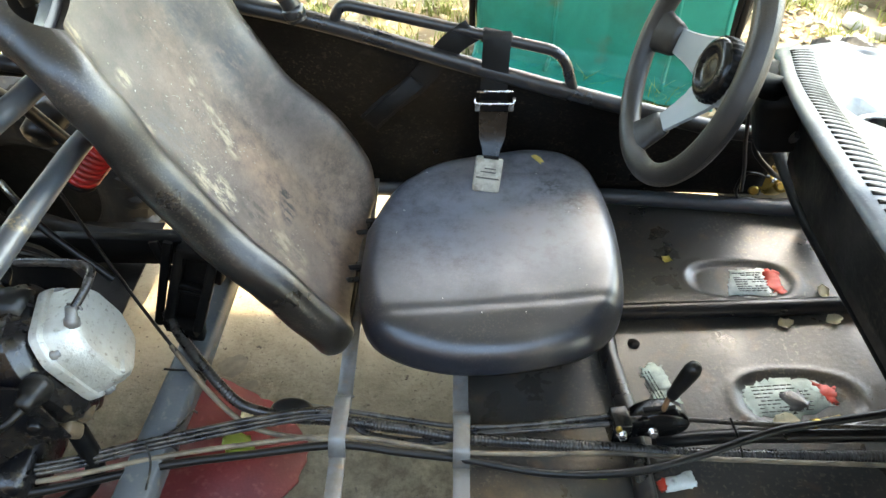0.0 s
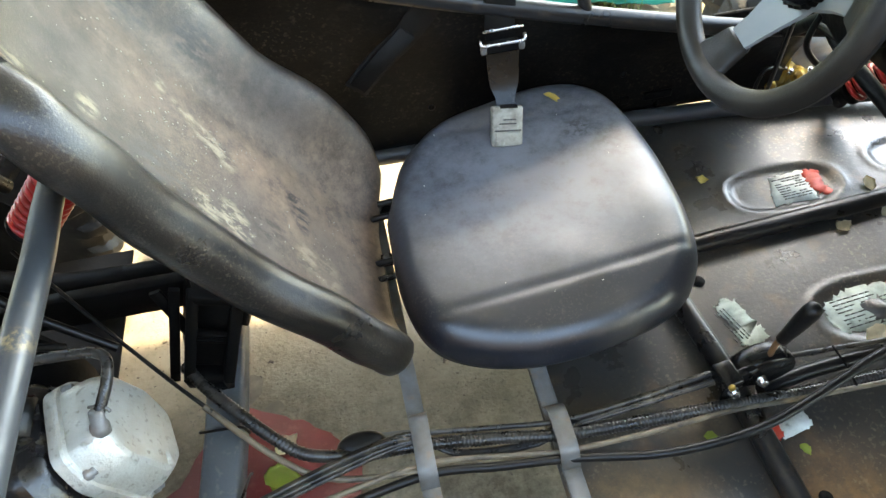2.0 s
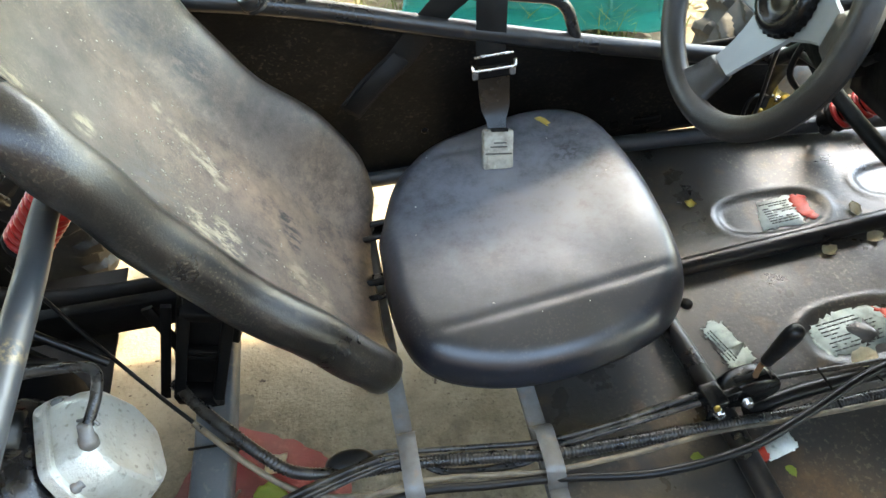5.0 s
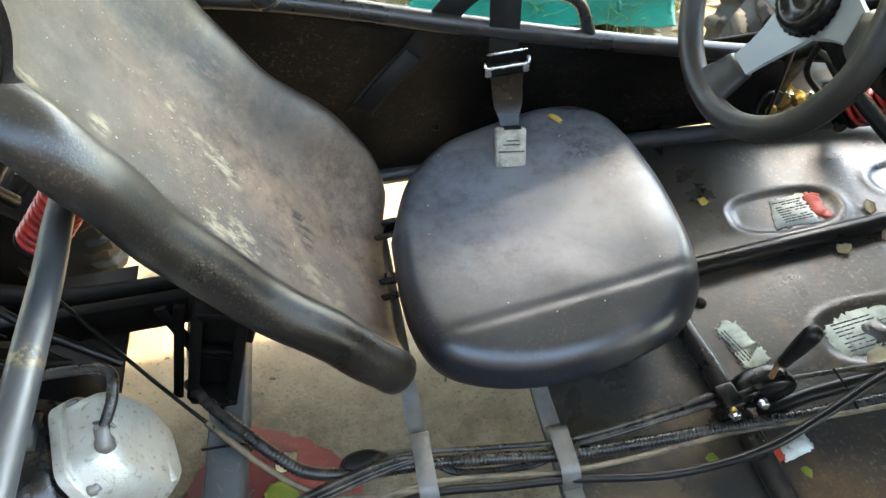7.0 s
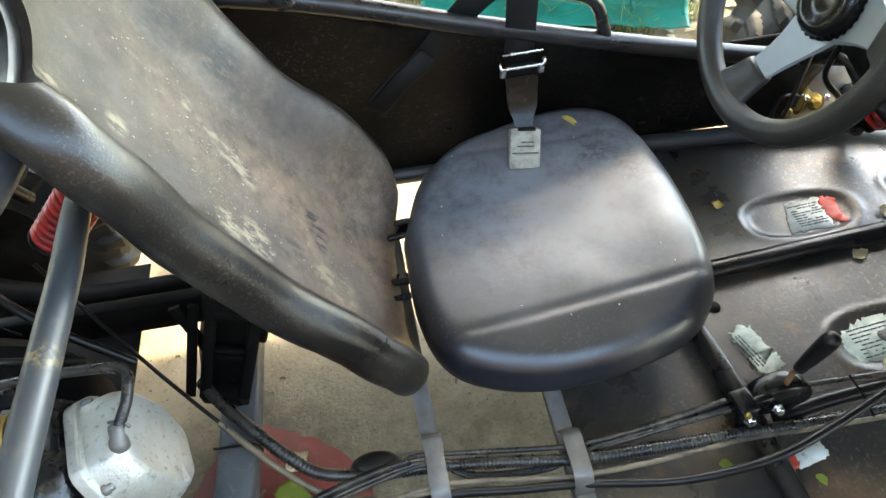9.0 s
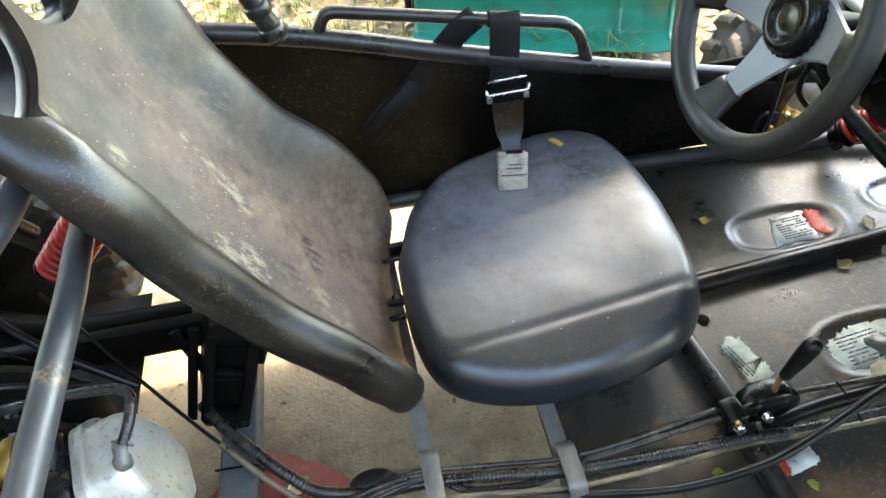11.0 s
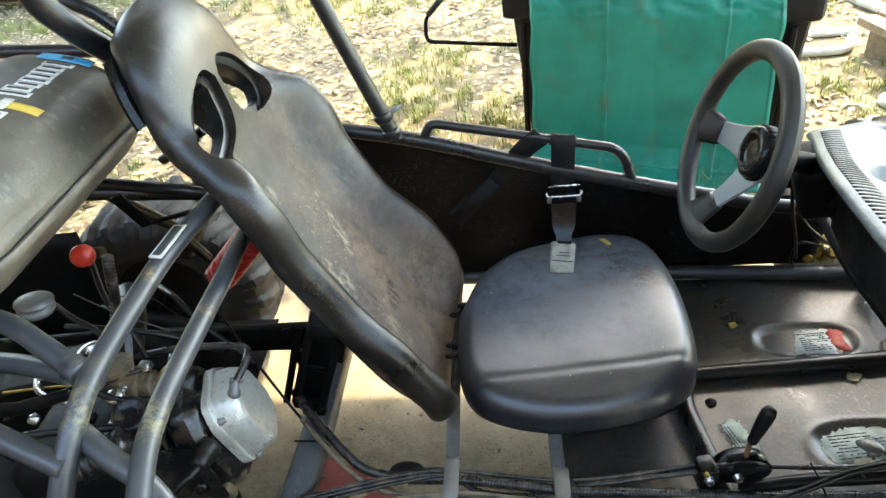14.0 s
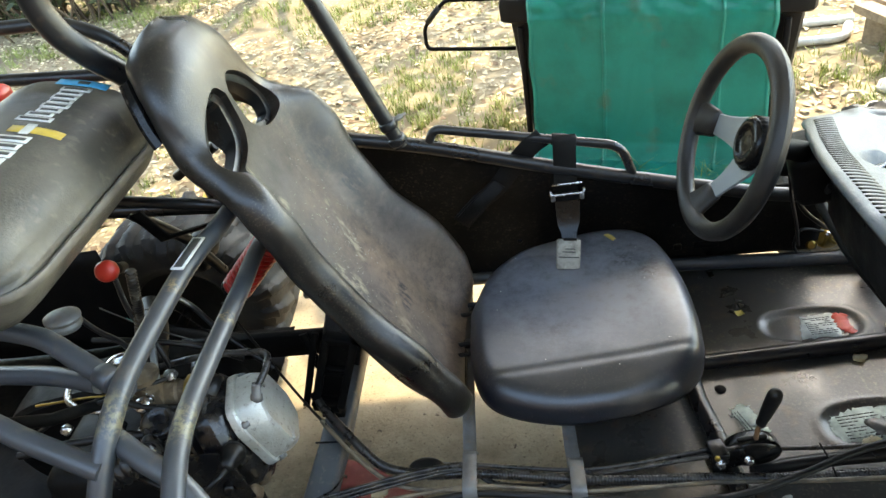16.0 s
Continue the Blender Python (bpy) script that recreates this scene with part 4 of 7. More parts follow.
# ---- front far corner: hub, caliper, shock and wheel ----
def knobbly_tyre(m, R, W, parent, name="wheel"):
    wheel = part(name, lathe(bmesh.new(), [(R * 0.50, -W * 0.42), (R * 0.52, -W * 0.46), (R * 0.47, -W * 0.30), (R * 0.36, -W * 0.12), (R * 0.15, -W * 0.08), (R * 0.12, -W * 0.2)], m, 40), M_dark, parent, "black pressed steel wheel")
    prof = [(R * 0.50, -W * 0.44), (R * 0.60, -W * 0.52), (R * 0.78, -W * 0.53), (R * 0.90, -W * 0.46), (R * 0.955, -W * 0.33), (R * 0.97, 0), (R * 0.955, W * 0.33), (R * 0.90, W * 0.46), (R * 0.78, W * 0.53), (R * 0.60, W * 0.52), (R * 0.50, W * 0.44)]
    bm = bmesh.new()
    seg, n = 264, 22
    dense = []
    for (r0, w0), (r1, w1) in zip(prof, prof[1:]):
        dense += [(r0 + (r1 - r0) * k / 4, w0 + (w1 - w0) * k / 4) for k in range(4)]
    dense.append(prof[-1])
    rings = []
    for r, w in dense:
        ring = []
        for k in range(seg):
            t = abs(w) / (W * 0.53)
            ph = (k / seg * n + (0.5 if w > 0 else 0.0) - 0.55 * (1 - t)) % 1.0
            lug = smoothstep(0.0, 0.10, ph) * smoothstep(0.52, 0.42, ph) * smoothstep(R * 0.70, R * 0.80, r) * smoothstep(0.02, 0.10, t)
            rr = r + R * 0.055 * lug
            ring.append(bm.verts.new(m @ Vector((rr * math.cos(2 * math.pi * k / seg), rr * math.sin(2 * math.pi * k / seg), w + math.copysign(W * 0.03 * lug * t, w)))))
        rings.append(ring)
    for a, c in zip(rings, rings[1:]):
        for k in range(seg):
            bm.faces.new((a[k], a[(k + 1) % seg], c[(k + 1) % seg], c[k]))
    tyre = part("tyre", bm, M_tyre, wheel, "dusty knobbly off-road tyre")
    sharp(tyre, 35)
    return wheel


for y, s in ((1.52, 1), (-0.26, -1)):
    knobbly_tyre(aim((0.93, y, 0.255), (0, s, 0)), 0.255, 0.17, kart)
for y, s in ((1.37, 1), (-0.11, -1)):
    knobbly_tyre(aim((-0.96, y, 0.275), (0, s, 0)), 0.275, 0.24, kart)
tube("rear_axle", [(-0.96, -0.11, 0.275), (-0.96, 1.37, 0.275)], 0.015, M_dark, kart)
tube("front_arm", [(0.93, 1.44, 0.255), (0.80, 1.18, 0.30)], 0.013, M_tube, kart)
tube("front_arm", [(0.93, -0.18, 0.255), (0.80, 0.08, 0.30)], 0.013, M_tube, kart)
b = bmesh.new()
block(b, (0.055, 0.05, 0.045), (0.745, 1.30, 0.295), pose(0, 0, 0, 10, 20, 25), 0.009)
block(b, (0.03, 0.03, 0.06), (0.715, 1.285, 0.325), pose(0, 0, 0, -15, 10, 0), 0.007)
lathe(b, [(0.017, 0), (0.017, 0.035), (0.011, 0.04), (0.007, 0.06)], aim((0.765, 1.29, 0.30), (-0.4, -0.75, 0.45)), 16)
lathe(b, [(0.012, 0), (0.012, 0.03), (0.008, 0.034)], aim((0.70, 1.29, 0.29), (-0.2, -0.9, 0.35)), 12)
caliper = part("brake_caliper", b, M_brass, kart, "brass-coloured brake caliper")
sharp(caliper, 35)
part("bolt", lathe(bmesh.new(), [(0.007, 0), (0.007, 0.007), (0.003, 0.008)], aim((0.735, 1.275, 0.32), (0, -0.8, 0.6)), 6), M_bright, caliper)
part("bolt", lathe(bmesh.new(), [(0.007, 0), (0.007, 0.007), (0.003, 0.008)], aim((0.77, 1.265, 0.325), (0, -0.8, 0.6)), 6), M_bright, caliper)
tube("brake_hose", [(0.72, 1.27, 0.335), (0.66, 1.25, 0.36), (0.645, 1.245, 0.32), (0.66, 1.25, 0.285)], 0.004, M_rubber, kart, smooth_line=True, seg=8)
# plate added as dark backing, hiding the bright ground behind the caliper
part("hub_carrier", block(bmesh.new(), (0.46, 0.012, 0.14), (0.83, 1.395, 0.335), bevel=0.005), M_dark, kart)
part("brake_disc", lathe(bmesh.new(), [(0.02, 0), (0.085, 0), (0.085, 0.004), (0.02, 0.004)], aim((0.80, 1.34, 0.275), (0, 1, 0)), 40), M_steel, kart)


def coil_shock(a, c, r_coil, r_wire, turns, parent, label=""):
    a, c = Vector(a), Vector(c)
    q = aim(a, c - a)
    L = (c - a).length
    sh = part("shock_absorber", lathe(bmesh.new(), [(r_coil * 0.62, 0), (r_coil * 0.62, L * 0.55), (r_coil * 0.3, L * 0.56), (r_coil * 0.3, L)], q, 16), M_dark, parent, label)
    n = int(turns * 18)
    line = [q @ Vector((r_coil * math.cos(2 * math.pi * k / 18), r_coil * math.sin(2 * math.pi * k / 18), L * (0.10 + 0.8 * k / n))) for k in range(n + 1)]
    part("spring", sweep(bmesh.new(), line, r_wire, 8), M_red, sh, "red coil spring")
    for h in (0.07, 0.91):
        part("spring_seat", lathe(bmesh.new(), [(r_coil * 0.6, L * h), (r_coil * 1.2, L * h), (r_coil * 1.2, L * (h + 0.02)), (r_coil * 0.6, L * (h + 0.02))], q, 20), M_dark, sh)
    return sh


coil_shock((0.80, 1.20, 0.30), (0.985, 1.05, 0.58), 0.026, 0.0055, 20, kart, "front shock with red spring")
coil_shock((-0.655, 0.981, 0.535), (-0.47, 0.975, 0.725), 0.028, 0.0060, 15, kart, "rear shock with red spring")

# ---- seat belt ----
belt = part("seat_belt", sweep(bmesh.new(), [Vector(p) for p in ((0.100, 1.203, 0.715), (0.100, 1.196, 0.70), (0.099, 1.197, 0.66), (0.098, 1.200, 0.60), (0.099, 1.196, 0.575))], 0, flat=(0.0255, 0.0012)), M_web, kart, "black webbing lap belt hung over the hoop")
part("belt_wrap", lathe(bmesh.new(), [(0.0125, -0.027), (0.0138, -0.025), (0.0138, 0.025), (0.0125, 0.027)], aim((0.100, 1.212, 0.698), (0.97, 0, -0.23)), 20), M_web, belt)
lap = part("lap_strap", sweep(bmesh.new(), curve_points([(0.055, 1.208, 0.714), (0.02, 1.205, 0.69), (-0.02, 1.222, 0.635), (-0.058, 1.232, 0.585), (-0.105, 1.235, 0.545), (-0.155, 1.225, 0.50)], 6), 0, flat=(0.0012, 0.0235)), M_web, belt)
part("strap_sleeve", sweep(bmesh.new(), [(-0.052, 1.226, 0.598), (-0.10, 1.230, 0.552), (-0.15, 1.222, 0.508)], 0, flat=(0.004, 0.016)), M_web, belt)
# chrome adjuster, stalk and buckle
b = bmesh.new()
sweep(b, bent_points([(0.062, 1.188, 0.586), (0.062, 1.180, 0.577), (0.137, 1.180, 0.577), (0.137, 1.188, 0.586)], 0.006), 0.0032, 10)
sweep(b, [(0.066, 1.187, 0.600), (0.134, 1.187, 0.600)], 0.0028, 10)
part("adjuster", b, M_bright, belt, "chrome strap adjuster")
part("strap_loop", block(bmesh.new(), (0.056, 0.010, 0.026), (0.099, 1.190, 0.565), pose(0, 0, 0, 12, 0, 0), 0.003), M_web, belt)
part("adjuster_tooth", block(bmesh.new(), (0.010, 0.008, 0.014), (0.067, 1.184, 0.566), None, 0.002), M_steel, belt)
part("adjuster_tooth", block(bmesh.new(), (0.010, 0.008, 0.014), (0.132, 1.184, 0.566), None, 0.002), M_steel, belt)
stalk = bmesh.new()
line = [Vector(p) for p in ((0.0985, 1.184, 0.558), (0.0975, 1.175, 0.530), (0.0965, 1.164, 0.508), (0.0955, 1.152, 0.492), (0.094, 1.136, 0.474))]
widths = (0.028, 0.027, 0.025, 0.018, 0.015)
rows = []
for i, p in enumerate(line):
    t = (line[min(i + 1, 4)] - line[max(i - 1, 0)]).normalized()
    nrm = Vector((1, 0, 0)).cross(t).normalized()
    rows.append([stalk.verts.new(p + Vector((sx * widths[i], 0, 0)) + nrm * h) for sx, h in ((-1, 0.002), (1, 0.002), (1, -0.003), (-1, -0.003))])
for a, c in zip(rows, rows[1:]):
    for k in range(4):
        stalk.faces.new((a[k], a[(k + 1) % 4], c[(k + 1) % 4], c[k]))
stalk.faces.new(rows[0])
stalk.faces.new(rows[-1])
sharp(part("buckle_stalk", stalk, M_tongue, belt, "worn glossy black buckle stalk"), 40)
BK = Matrix.Translation((0.0885, 1.113, 0.458)) @ Matrix(((0.990, 0.118, 0.03), (-0.10, 0.47, -0.877), (-0.08, 0.874, 0.48))).to_4x4()
b = bmesh.new()
block(b, (0.054, 0.070, 0.019), (0, 0, 0), None, 0.005, 3)
bmesh.ops.transform(b, matrix=BK, verts=b.verts)
buckle = part("buckle", b, M_buckle, belt, "scuffed grey plastic buckle")
for name, size, at, mat in (("button", (0.040, 0.022, 0.004), (0, -0.020, 0.0105), M_buckle), ("mouth", (0.030, 0.006, 0.010), (0.002, 0.0345, 0.004), M_dark), ("button_edge", (0.046, 0.0025, 0.002), (0, -0.006, 0.0100), M_ink), ("raised_line", (0.030, 0.0022, 0.002), (0, 0.006, 0.0102), M_ink), ("raised_line", (0.022, 0.0022, 0.002), (0.003, 0.013, 0.0102), M_ink)):
    b = block(bmesh.new(), size, at, None, 0.0006)
    bmesh.ops.transform(b, matrix=BK, verts=b.verts)
    part(name, b, mat, buckle)

# ---- shift lever ----
b = bmesh.new()
block(b, (0.030, 0.040, 0.055), (0.297, 0.640, 0.322), pose(0, 0, 0, 0, 0, 8), 0.004)
block(b, (0.035, 0.012, 0.05), (0.325, 0.640, 0.320), pose(0, 0, 0, 0, 0, 8), 0.003)
shifter = part("shift_lever", b, M_tongue, kart, "black gear lever bracket with knob")
half = bmesh.new()
lathe(half, [(0.010, -0.017), (0.046, -0.017), (0.050, -0.013), (0.050, 0.013), (0.046, 0.017), (0.010, 0.017)], aim((0.362, 0.655, 0.318), (0.08, -1.0, 0.10)), 40)
for v in half.verts:
    v.co.z = 0.318 + (v.co.z - 0.318) * (0.62 if v.co.z > 0.318 else 0.4)
part("quadrant", half, M_tongue, shifter, "black quarter-round gear gate")
tube("lever_arm", [(0.365, 0.652, 0.33), (0.368, 0.655, 0.375), (0.372, 0.651, 0.40)], 0.0042, M_rust, shifter)
part("lever_grip", lathe(bmesh.new(), [(0.0085, 0), (0.0095, 0.004), (0.0090, 0.008), (0.0098, 0.012), (0.0092, 0.016), (0.0110, 0.03), (0.0125, 0.06), (0.0128, 0.078), (0.0105, 0.088), (0.004, 0.092)], aim((0.370, 0.652, 0.390), (0.16, -0.08, 0.98)), 20), M_rubber, shifter, "worn black rubber grip")
part("gate_slot", block(bmesh.new(), (0.052, 0.008, 0.004), (0.360, 0.655, 0.3490), pose(0, 0, 0, 0, 0, 6), 0.001), M_dark, shifter)
for x, y, z in ((0.297, 0.615, 0.335), (0.350, 0.628, 0.322)):
    part("bolt", lathe(bmesh.new(), [(0.0095, -0.002), (0.0095, 0), (0.0075, 0.0), (0.0075, 0.007), (0.0045, 0.008)], aim((x, y, z), (0.05, -1, 0.35)), 6), M_bright, shifter)
part("bolt", lathe(bmesh.new(), [(0.005, 0), (0.005, 0.005), (0.003, 0.006)], aim((0.290, 0.617, 0.350), (0, -1, 0.3)), 8), M_brass, shifter)

# ---- cables along the floor ----
def cable(pts, r, mat, name="cable", label="", seg=8):
    return tube(name, pts, r, mat, kart, label, smooth_line=True, seg=seg)


def corrugated(pts, r, mat, pitch=0.0068, name="corrugated_conduit", label="black corrugated cable conduit"):
    line = curve_points(pts, 24)
    out, rad, acc = [line[0]], [r], 0.0
    for a, c in zip(line, line[1:]):
        d = (c - a).length
        n = max(1, int(d / (pitch / 4)))
        for k in range(1, n + 1):
            out.append(a.lerp(c, k / n))
            acc += d / n
            rad.append(r * (1 + 0.11 * math.sin(2 * math.pi * acc / pitch)))
    return part(name, sweep(bmesh.new(), out, r, 10, radii=rad), mat, kart, label)


corrugated([(-0.235, 0.645, 0.315), (-0.15, 0.640, 0.318), (-0.05, 0.628, 0.318), (0.045, 0.613, 0.318), (0.165, 0.610, 0.312), (0.29, 0.612, 0.300), (0.42, 0.612, 0.288), (0.56, 0.615, 0.282), (0.80, 0.62, 0.28)], 0.0092, M_conduit, pitch=0.0056)
for k, (dy, dz, r) in enumerate(((0.012, 0.000, 0.0042), (0.004, 0.003, 0.0040), (-0.004, 0.000, 0.0036), (0.007, 0.007, 0.0036), (-0.001, 0.007, 0.0034))):
    left = [(-0.92, 0.490 + dy, 0.352 + dz), (-0.62, 0.518 + dy, 0.350 + dz), (-0.44, 0.566 + dy, 0.350 + dz), (-0.30, 0.614 + dy * 1.1, 0.336 + dz), (-0.20, 0.642 + dy, 0.328 + dz * 0.6)]
    if k == 0:
        right = [(-0.152, 0.656, 0.324), (-0.05, 0.644, 0.320), (0.045, 0.634, 0.318), (0.15, 0.640, 0.318), (0.283, 0.652, 0.330)]
    else:
        right = [(-0.152, 0.644 + 0.4 * dy, 0.322), (-0.10, 0.622 + 0.5 * dy, 0.304), (0.0, 0.614 + 0.5 * dy, 0.303), (0.055, 0.628 + 1.2 * dy, 0.309), (0.16, 0.636 + 1.2 * dy, 0.316), (0.283, 0.646 + 1.5 * dy, 0.324)]
    cable(left + right, r, M_cable)
cable([(-0.86, 0.476, 0.345), (-0.60, 0.508, 0.343), (-0.42, 0.554, 0.343), (-0.28, 0.590, 0.328), (-0.15, 0.612, 0.318), (-0.02, 0.598, 0.316), (0.045, 0.590, 0.315), (0.18, 0.592, 0.312), (0.30, 0.603, 0.300), (0.45, 0.602, 0.29), (0.75, 0.60, 0.285)], 0.0043, M_cable_tan, label="dirt-coated tan cable")
cable([(-0.78, 0.455, 0.35), (-0.58, 0.498, 0.338), (-0.42, 0.542, 0.336), (-0.28, 0.575, 0.322), (-0.15, 0.598, 0.314), (-0.05, 0.588, 0.314), (0.05, 0.578, 0.314), (0.18, 0.556, 0.318), (0.31, 0.562, 0.318), (0.42, 0.592, 0.32), (0.53, 0.628, 0.33), (0.62, 0.645, 0.335), (0.80, 0.68, 0.33)], 0.0068, M_rubber, label="thick black control cable")
cable([(0.30, 0.658, 0.325), (0.40, 0.668, 0.300), (0.50, 0.668, 0.292), (0.62, 0.660, 0.30), (0.85, 0.66, 0.30)], 0.0042, M_cable)
cable([(0.36, 0.630, 0.285), (0.45, 0.645, 0.283), (0.60, 0.652, 0.283), (0.85, 0.66, 0.285)], 0.0125, M_rubber, "fluid_hose", "thick black rubber hose")
fit_end = part("cable_fitting", lathe(bmesh.new(), [(0.008, 0), (0.008, 0.012), (0.006, 0.013), (0.006, 0.03), (0.0045, 0.032), (0.0045, 0.05)], aim((0.60, 0.642, 0.333), (0.9, 0.25, 0.02)), 12), M_brass, kart, "brass cable fitting")
for pts in ([(0.49, 0.60, 0.30), (0.49, 0.63, 0.305), (0.485, 0.665, 0.31)], [(0.56, 0.62, 0.32), (0.555, 0.65, 0.31)]):
    cable(pts, 0.0018, M_dark, "cable_tie", seg=6)
# bent strap clamps holding the bundle
for x, y0, y1 in ((-0.152, 0.585, 0.690), (0.0455, 0.572, 0.660)):
    b = bmesh.new()
    sweep(b, bent_points([(x, y1 + 0.004, 0.306), (x, y1 - 0.01, 0.333), (x, y0 + 0.012, 0.333), (x, y0 - 0.004, 0.306)], 0.012), 0, flat=(0.0135, 0.0014))
    part("strap_clamp", b, M_steel, kart, "folded steel cable clamp")
b = bmesh.new()
block(b, (0.085, 0.022, 0.004), (-0.205, 0.663, 0.312), pose(0, 0, 0, 0, 0, -6), 0.001)
part("plug_bracket", b, M_steel, kart)
part("rubber_grommet", lathe(bmesh.new(), [(0.030, 0), (0.031, 0.004), (0.026, 0.013), (0.020, 0.016), (0.010, 0.017)], pose(-0.238, 0.662, 0.314, 8, 0, 0) @ Matrix.Diagonal((1.15, 0.62, 1.0, 1)), 24), M_rubber, kart)
# cables over the square beam, tied
corrugated([(-0.47, 0.80, 0.395), (-0.435, 0.755, 0.39), (-0.395, 0.715, 0.375), (-0.355, 0.680, 0.355), (-0.315, 0.655, 0.335), (-0.25, 0.645, 0.318)], 0.0090, M_conduit, 0.0060)
cable([(-0.66, 0.94, 0.55), (-0.56, 0.84, 0.48), (-0.48, 0.765, 0.42), (-0.43, 0.72, 0.390)], 0.0030, M_rubber)
cable([(-0.44, 0.728, 0.396), (-0.425, 0.715, 0.385), (-0.37, 0.665, 0.360), (-0.31, 0.625, 0.335), (-0.25, 0.610, 0.322), (-0.15, 0.604, 0.318)], 0.0046, M_cable_tan, label="dusty brown cable")
for y in (0.715, 0.575):
    tube("cable_tie", [(-0.462, y + 0.004, 0.342), (-0.462, y, 0.347), (-0.40, y - 0.004, 0.349), (-0.398, y - 0.002, 0.32)], 0.0022, M_rubber, kart, bend=0.01, seg=6)
cable([(-0.43, 0.575, 0.36), (-0.405, 0.60, 0.350), (-0.395, 0.64, 0.335), (-0.398, 0.655, 0.31)], 0.002, M_cable, "loose_wire", seg=6)
cable([(-0.44, 0.57, 0.362), (-0.425, 0.54, 0.35), (-0.42, 0.50, 0.345)], 0.0018, M_cable, "loose_wire", seg=6)

# ---- battery tray behind the seat ----
TL, TR, BL, BR = Vector((-0.412, 0.819, 0.532)), Vector((-0.352, 0.802, 0.530)), Vector((-0.466, 0.789, 0.384)), Vector((-0.408, 0.772, 0.388))
back = Vector((-0.012, 0.070, 0.006))
b = bmesh.new()
grid = [[b.verts.new(TL.lerp(TR, u).lerp(BL.lerp(BR, u), v) + back * d) for u, v in ((0, 0), (1, 0), (1, 1), (0, 1))] for d in (0.18, 1.0)]
b.faces.new(grid[0])
b.faces.new(grid[1][::-1])
for k in range(4):
    b.faces.new((grid[0][k], grid[0][(k + 1) % 4], grid[1][(k + 1) % 4], grid[1][k]))
tray = sharp(part("battery_tray", b, M_panel, kart, "black box battery in a leaning steel tray"), 30)
for p, q, w, h in ((TL, BL, 0.008, 0.012), (TR, BR, 0.008, 0.012), (TL, TR, 0.012, 0.010), (BL, BR, 0.014, 0.012), (TL.lerp(BL, 0.45), TR.lerp(BR, 0.45), 0.006, 0.004), (TL.lerp(BL, 0.52), TR.lerp(BR, 0.52), 0.005, 0.003)):
    tube("tray_bar", [p, q], 0, M_dark, tray, flat=(w, h))
tube("tray_bar", [Vector((-0.434, 0.826, 0.540)), Vector((-0.494, 0.800, 0.365))], 0, M_dark, tray, flat=(0.007, 0.004))
tube("tray_bar", [Vector((-0.462, 0.832, 0.535)), Vector((-0.440, 0.815, 0.430))], 0, M_dark, tray, flat=(0.008, 0.003))
part("tray_clip", block(bmesh.new(), (0.016, 0.02, 0.050), (-0.352, 0.800, 0.500), pose(0, 0, 0, 0, 18, -14), 0.003), M_dark, tray)
tube("tray_post", [BR + Vector((-0.004, 0.01, 0.0)), Vector((-0.425, 0.79, 0.335))], 0, M_dark, tray, flat=(0.010, 0.010))
tube("tray_post", [BL + Vector((0.02, 0.01, 0.0)), Vector((-0.455, 0.80, 0.335))], 0, M_dark, tray, flat=(0.010, 0.010))

# ---- engine ----
def cover_ring(x, k):
    """An eight-sided rocker cover outline with slightly rounded corners, at the height x along the cylinder."""
    pts = [(-0.044, 0.074), (0.040, 0.076), (0.068, 0.044), (0.072, -0.028), (0.046, -0.078), (-0.026, -0.084), (-0.064, -0.050), (-0.066, 0.040)]
    loop = bent_points([(0, *pts[-1])] + [(0, *p) for p in pts] + [(0, *pts[0])], 0.012, 3)[1:-1]
    return [Vector((x, p.y * k * 0.97, p.z * k)) for p in loop]


def skin(rings_of_points, m):
    bm = bmesh.new()
    rows = [[bm.verts.new(m @ p) for p in ring] for ring in rings_of_points]
    for a, c in zip(rows, rows[1:]):
        for k in range(len(a)):
            bm.faces.new((a[k], a[(k + 1) % len(a)], c[(k + 1) % len(a)], c[k]))
    bm.faces.new(rows[0])
    bm.faces.new(rows[-1])
    return bm


tilt = pose(-0.490, 0.634, 0.530, 0, -16, 14)
engine = sharp(part("engine", block(bmesh.new(), (0.22, 0.22, 0.22), (-0.735, 0.60, 0.45), bevel=0.035, seg=3), M_dark, kart, "oily black single-cylinder engine with shroud"), 35)
sharp(part("crankcase_foot", block(bmesh.new(), (0.30, 0.25, 0.09), (-0.74, 0.60, 0.335), bevel=0.03, seg=3), M_gloss, engine), 35)
sharp(part("cylinder_head", skin([cover_ring(x, k) for x, k in ((-0.082, 0.9), (-0.080, 1.26), (-0.068, 1.32), (-0.048, 1.30), (-0.038, 1.16), (-0.034, 1.12), (-0.030, 1.02))], tilt), M_gloss, engine, "glossy black cylinder head"), 30)
for x, k in ((-0.092, 1.34), (-0.108, 1.32), (-0.124, 1.3), (-0.140, 1.28), (-0.156, 1.24)):
    sharp(part("cooling_fin", skin([cover_ring(x - 0.0025, k), cover_ring(x + 0.0025, k)], tilt), M_gloss, engine), 30)
part("cylinder", skin([cover_ring(x, 0.85) for x in (-0.20, -0.06)], tilt), M_dark, engine)
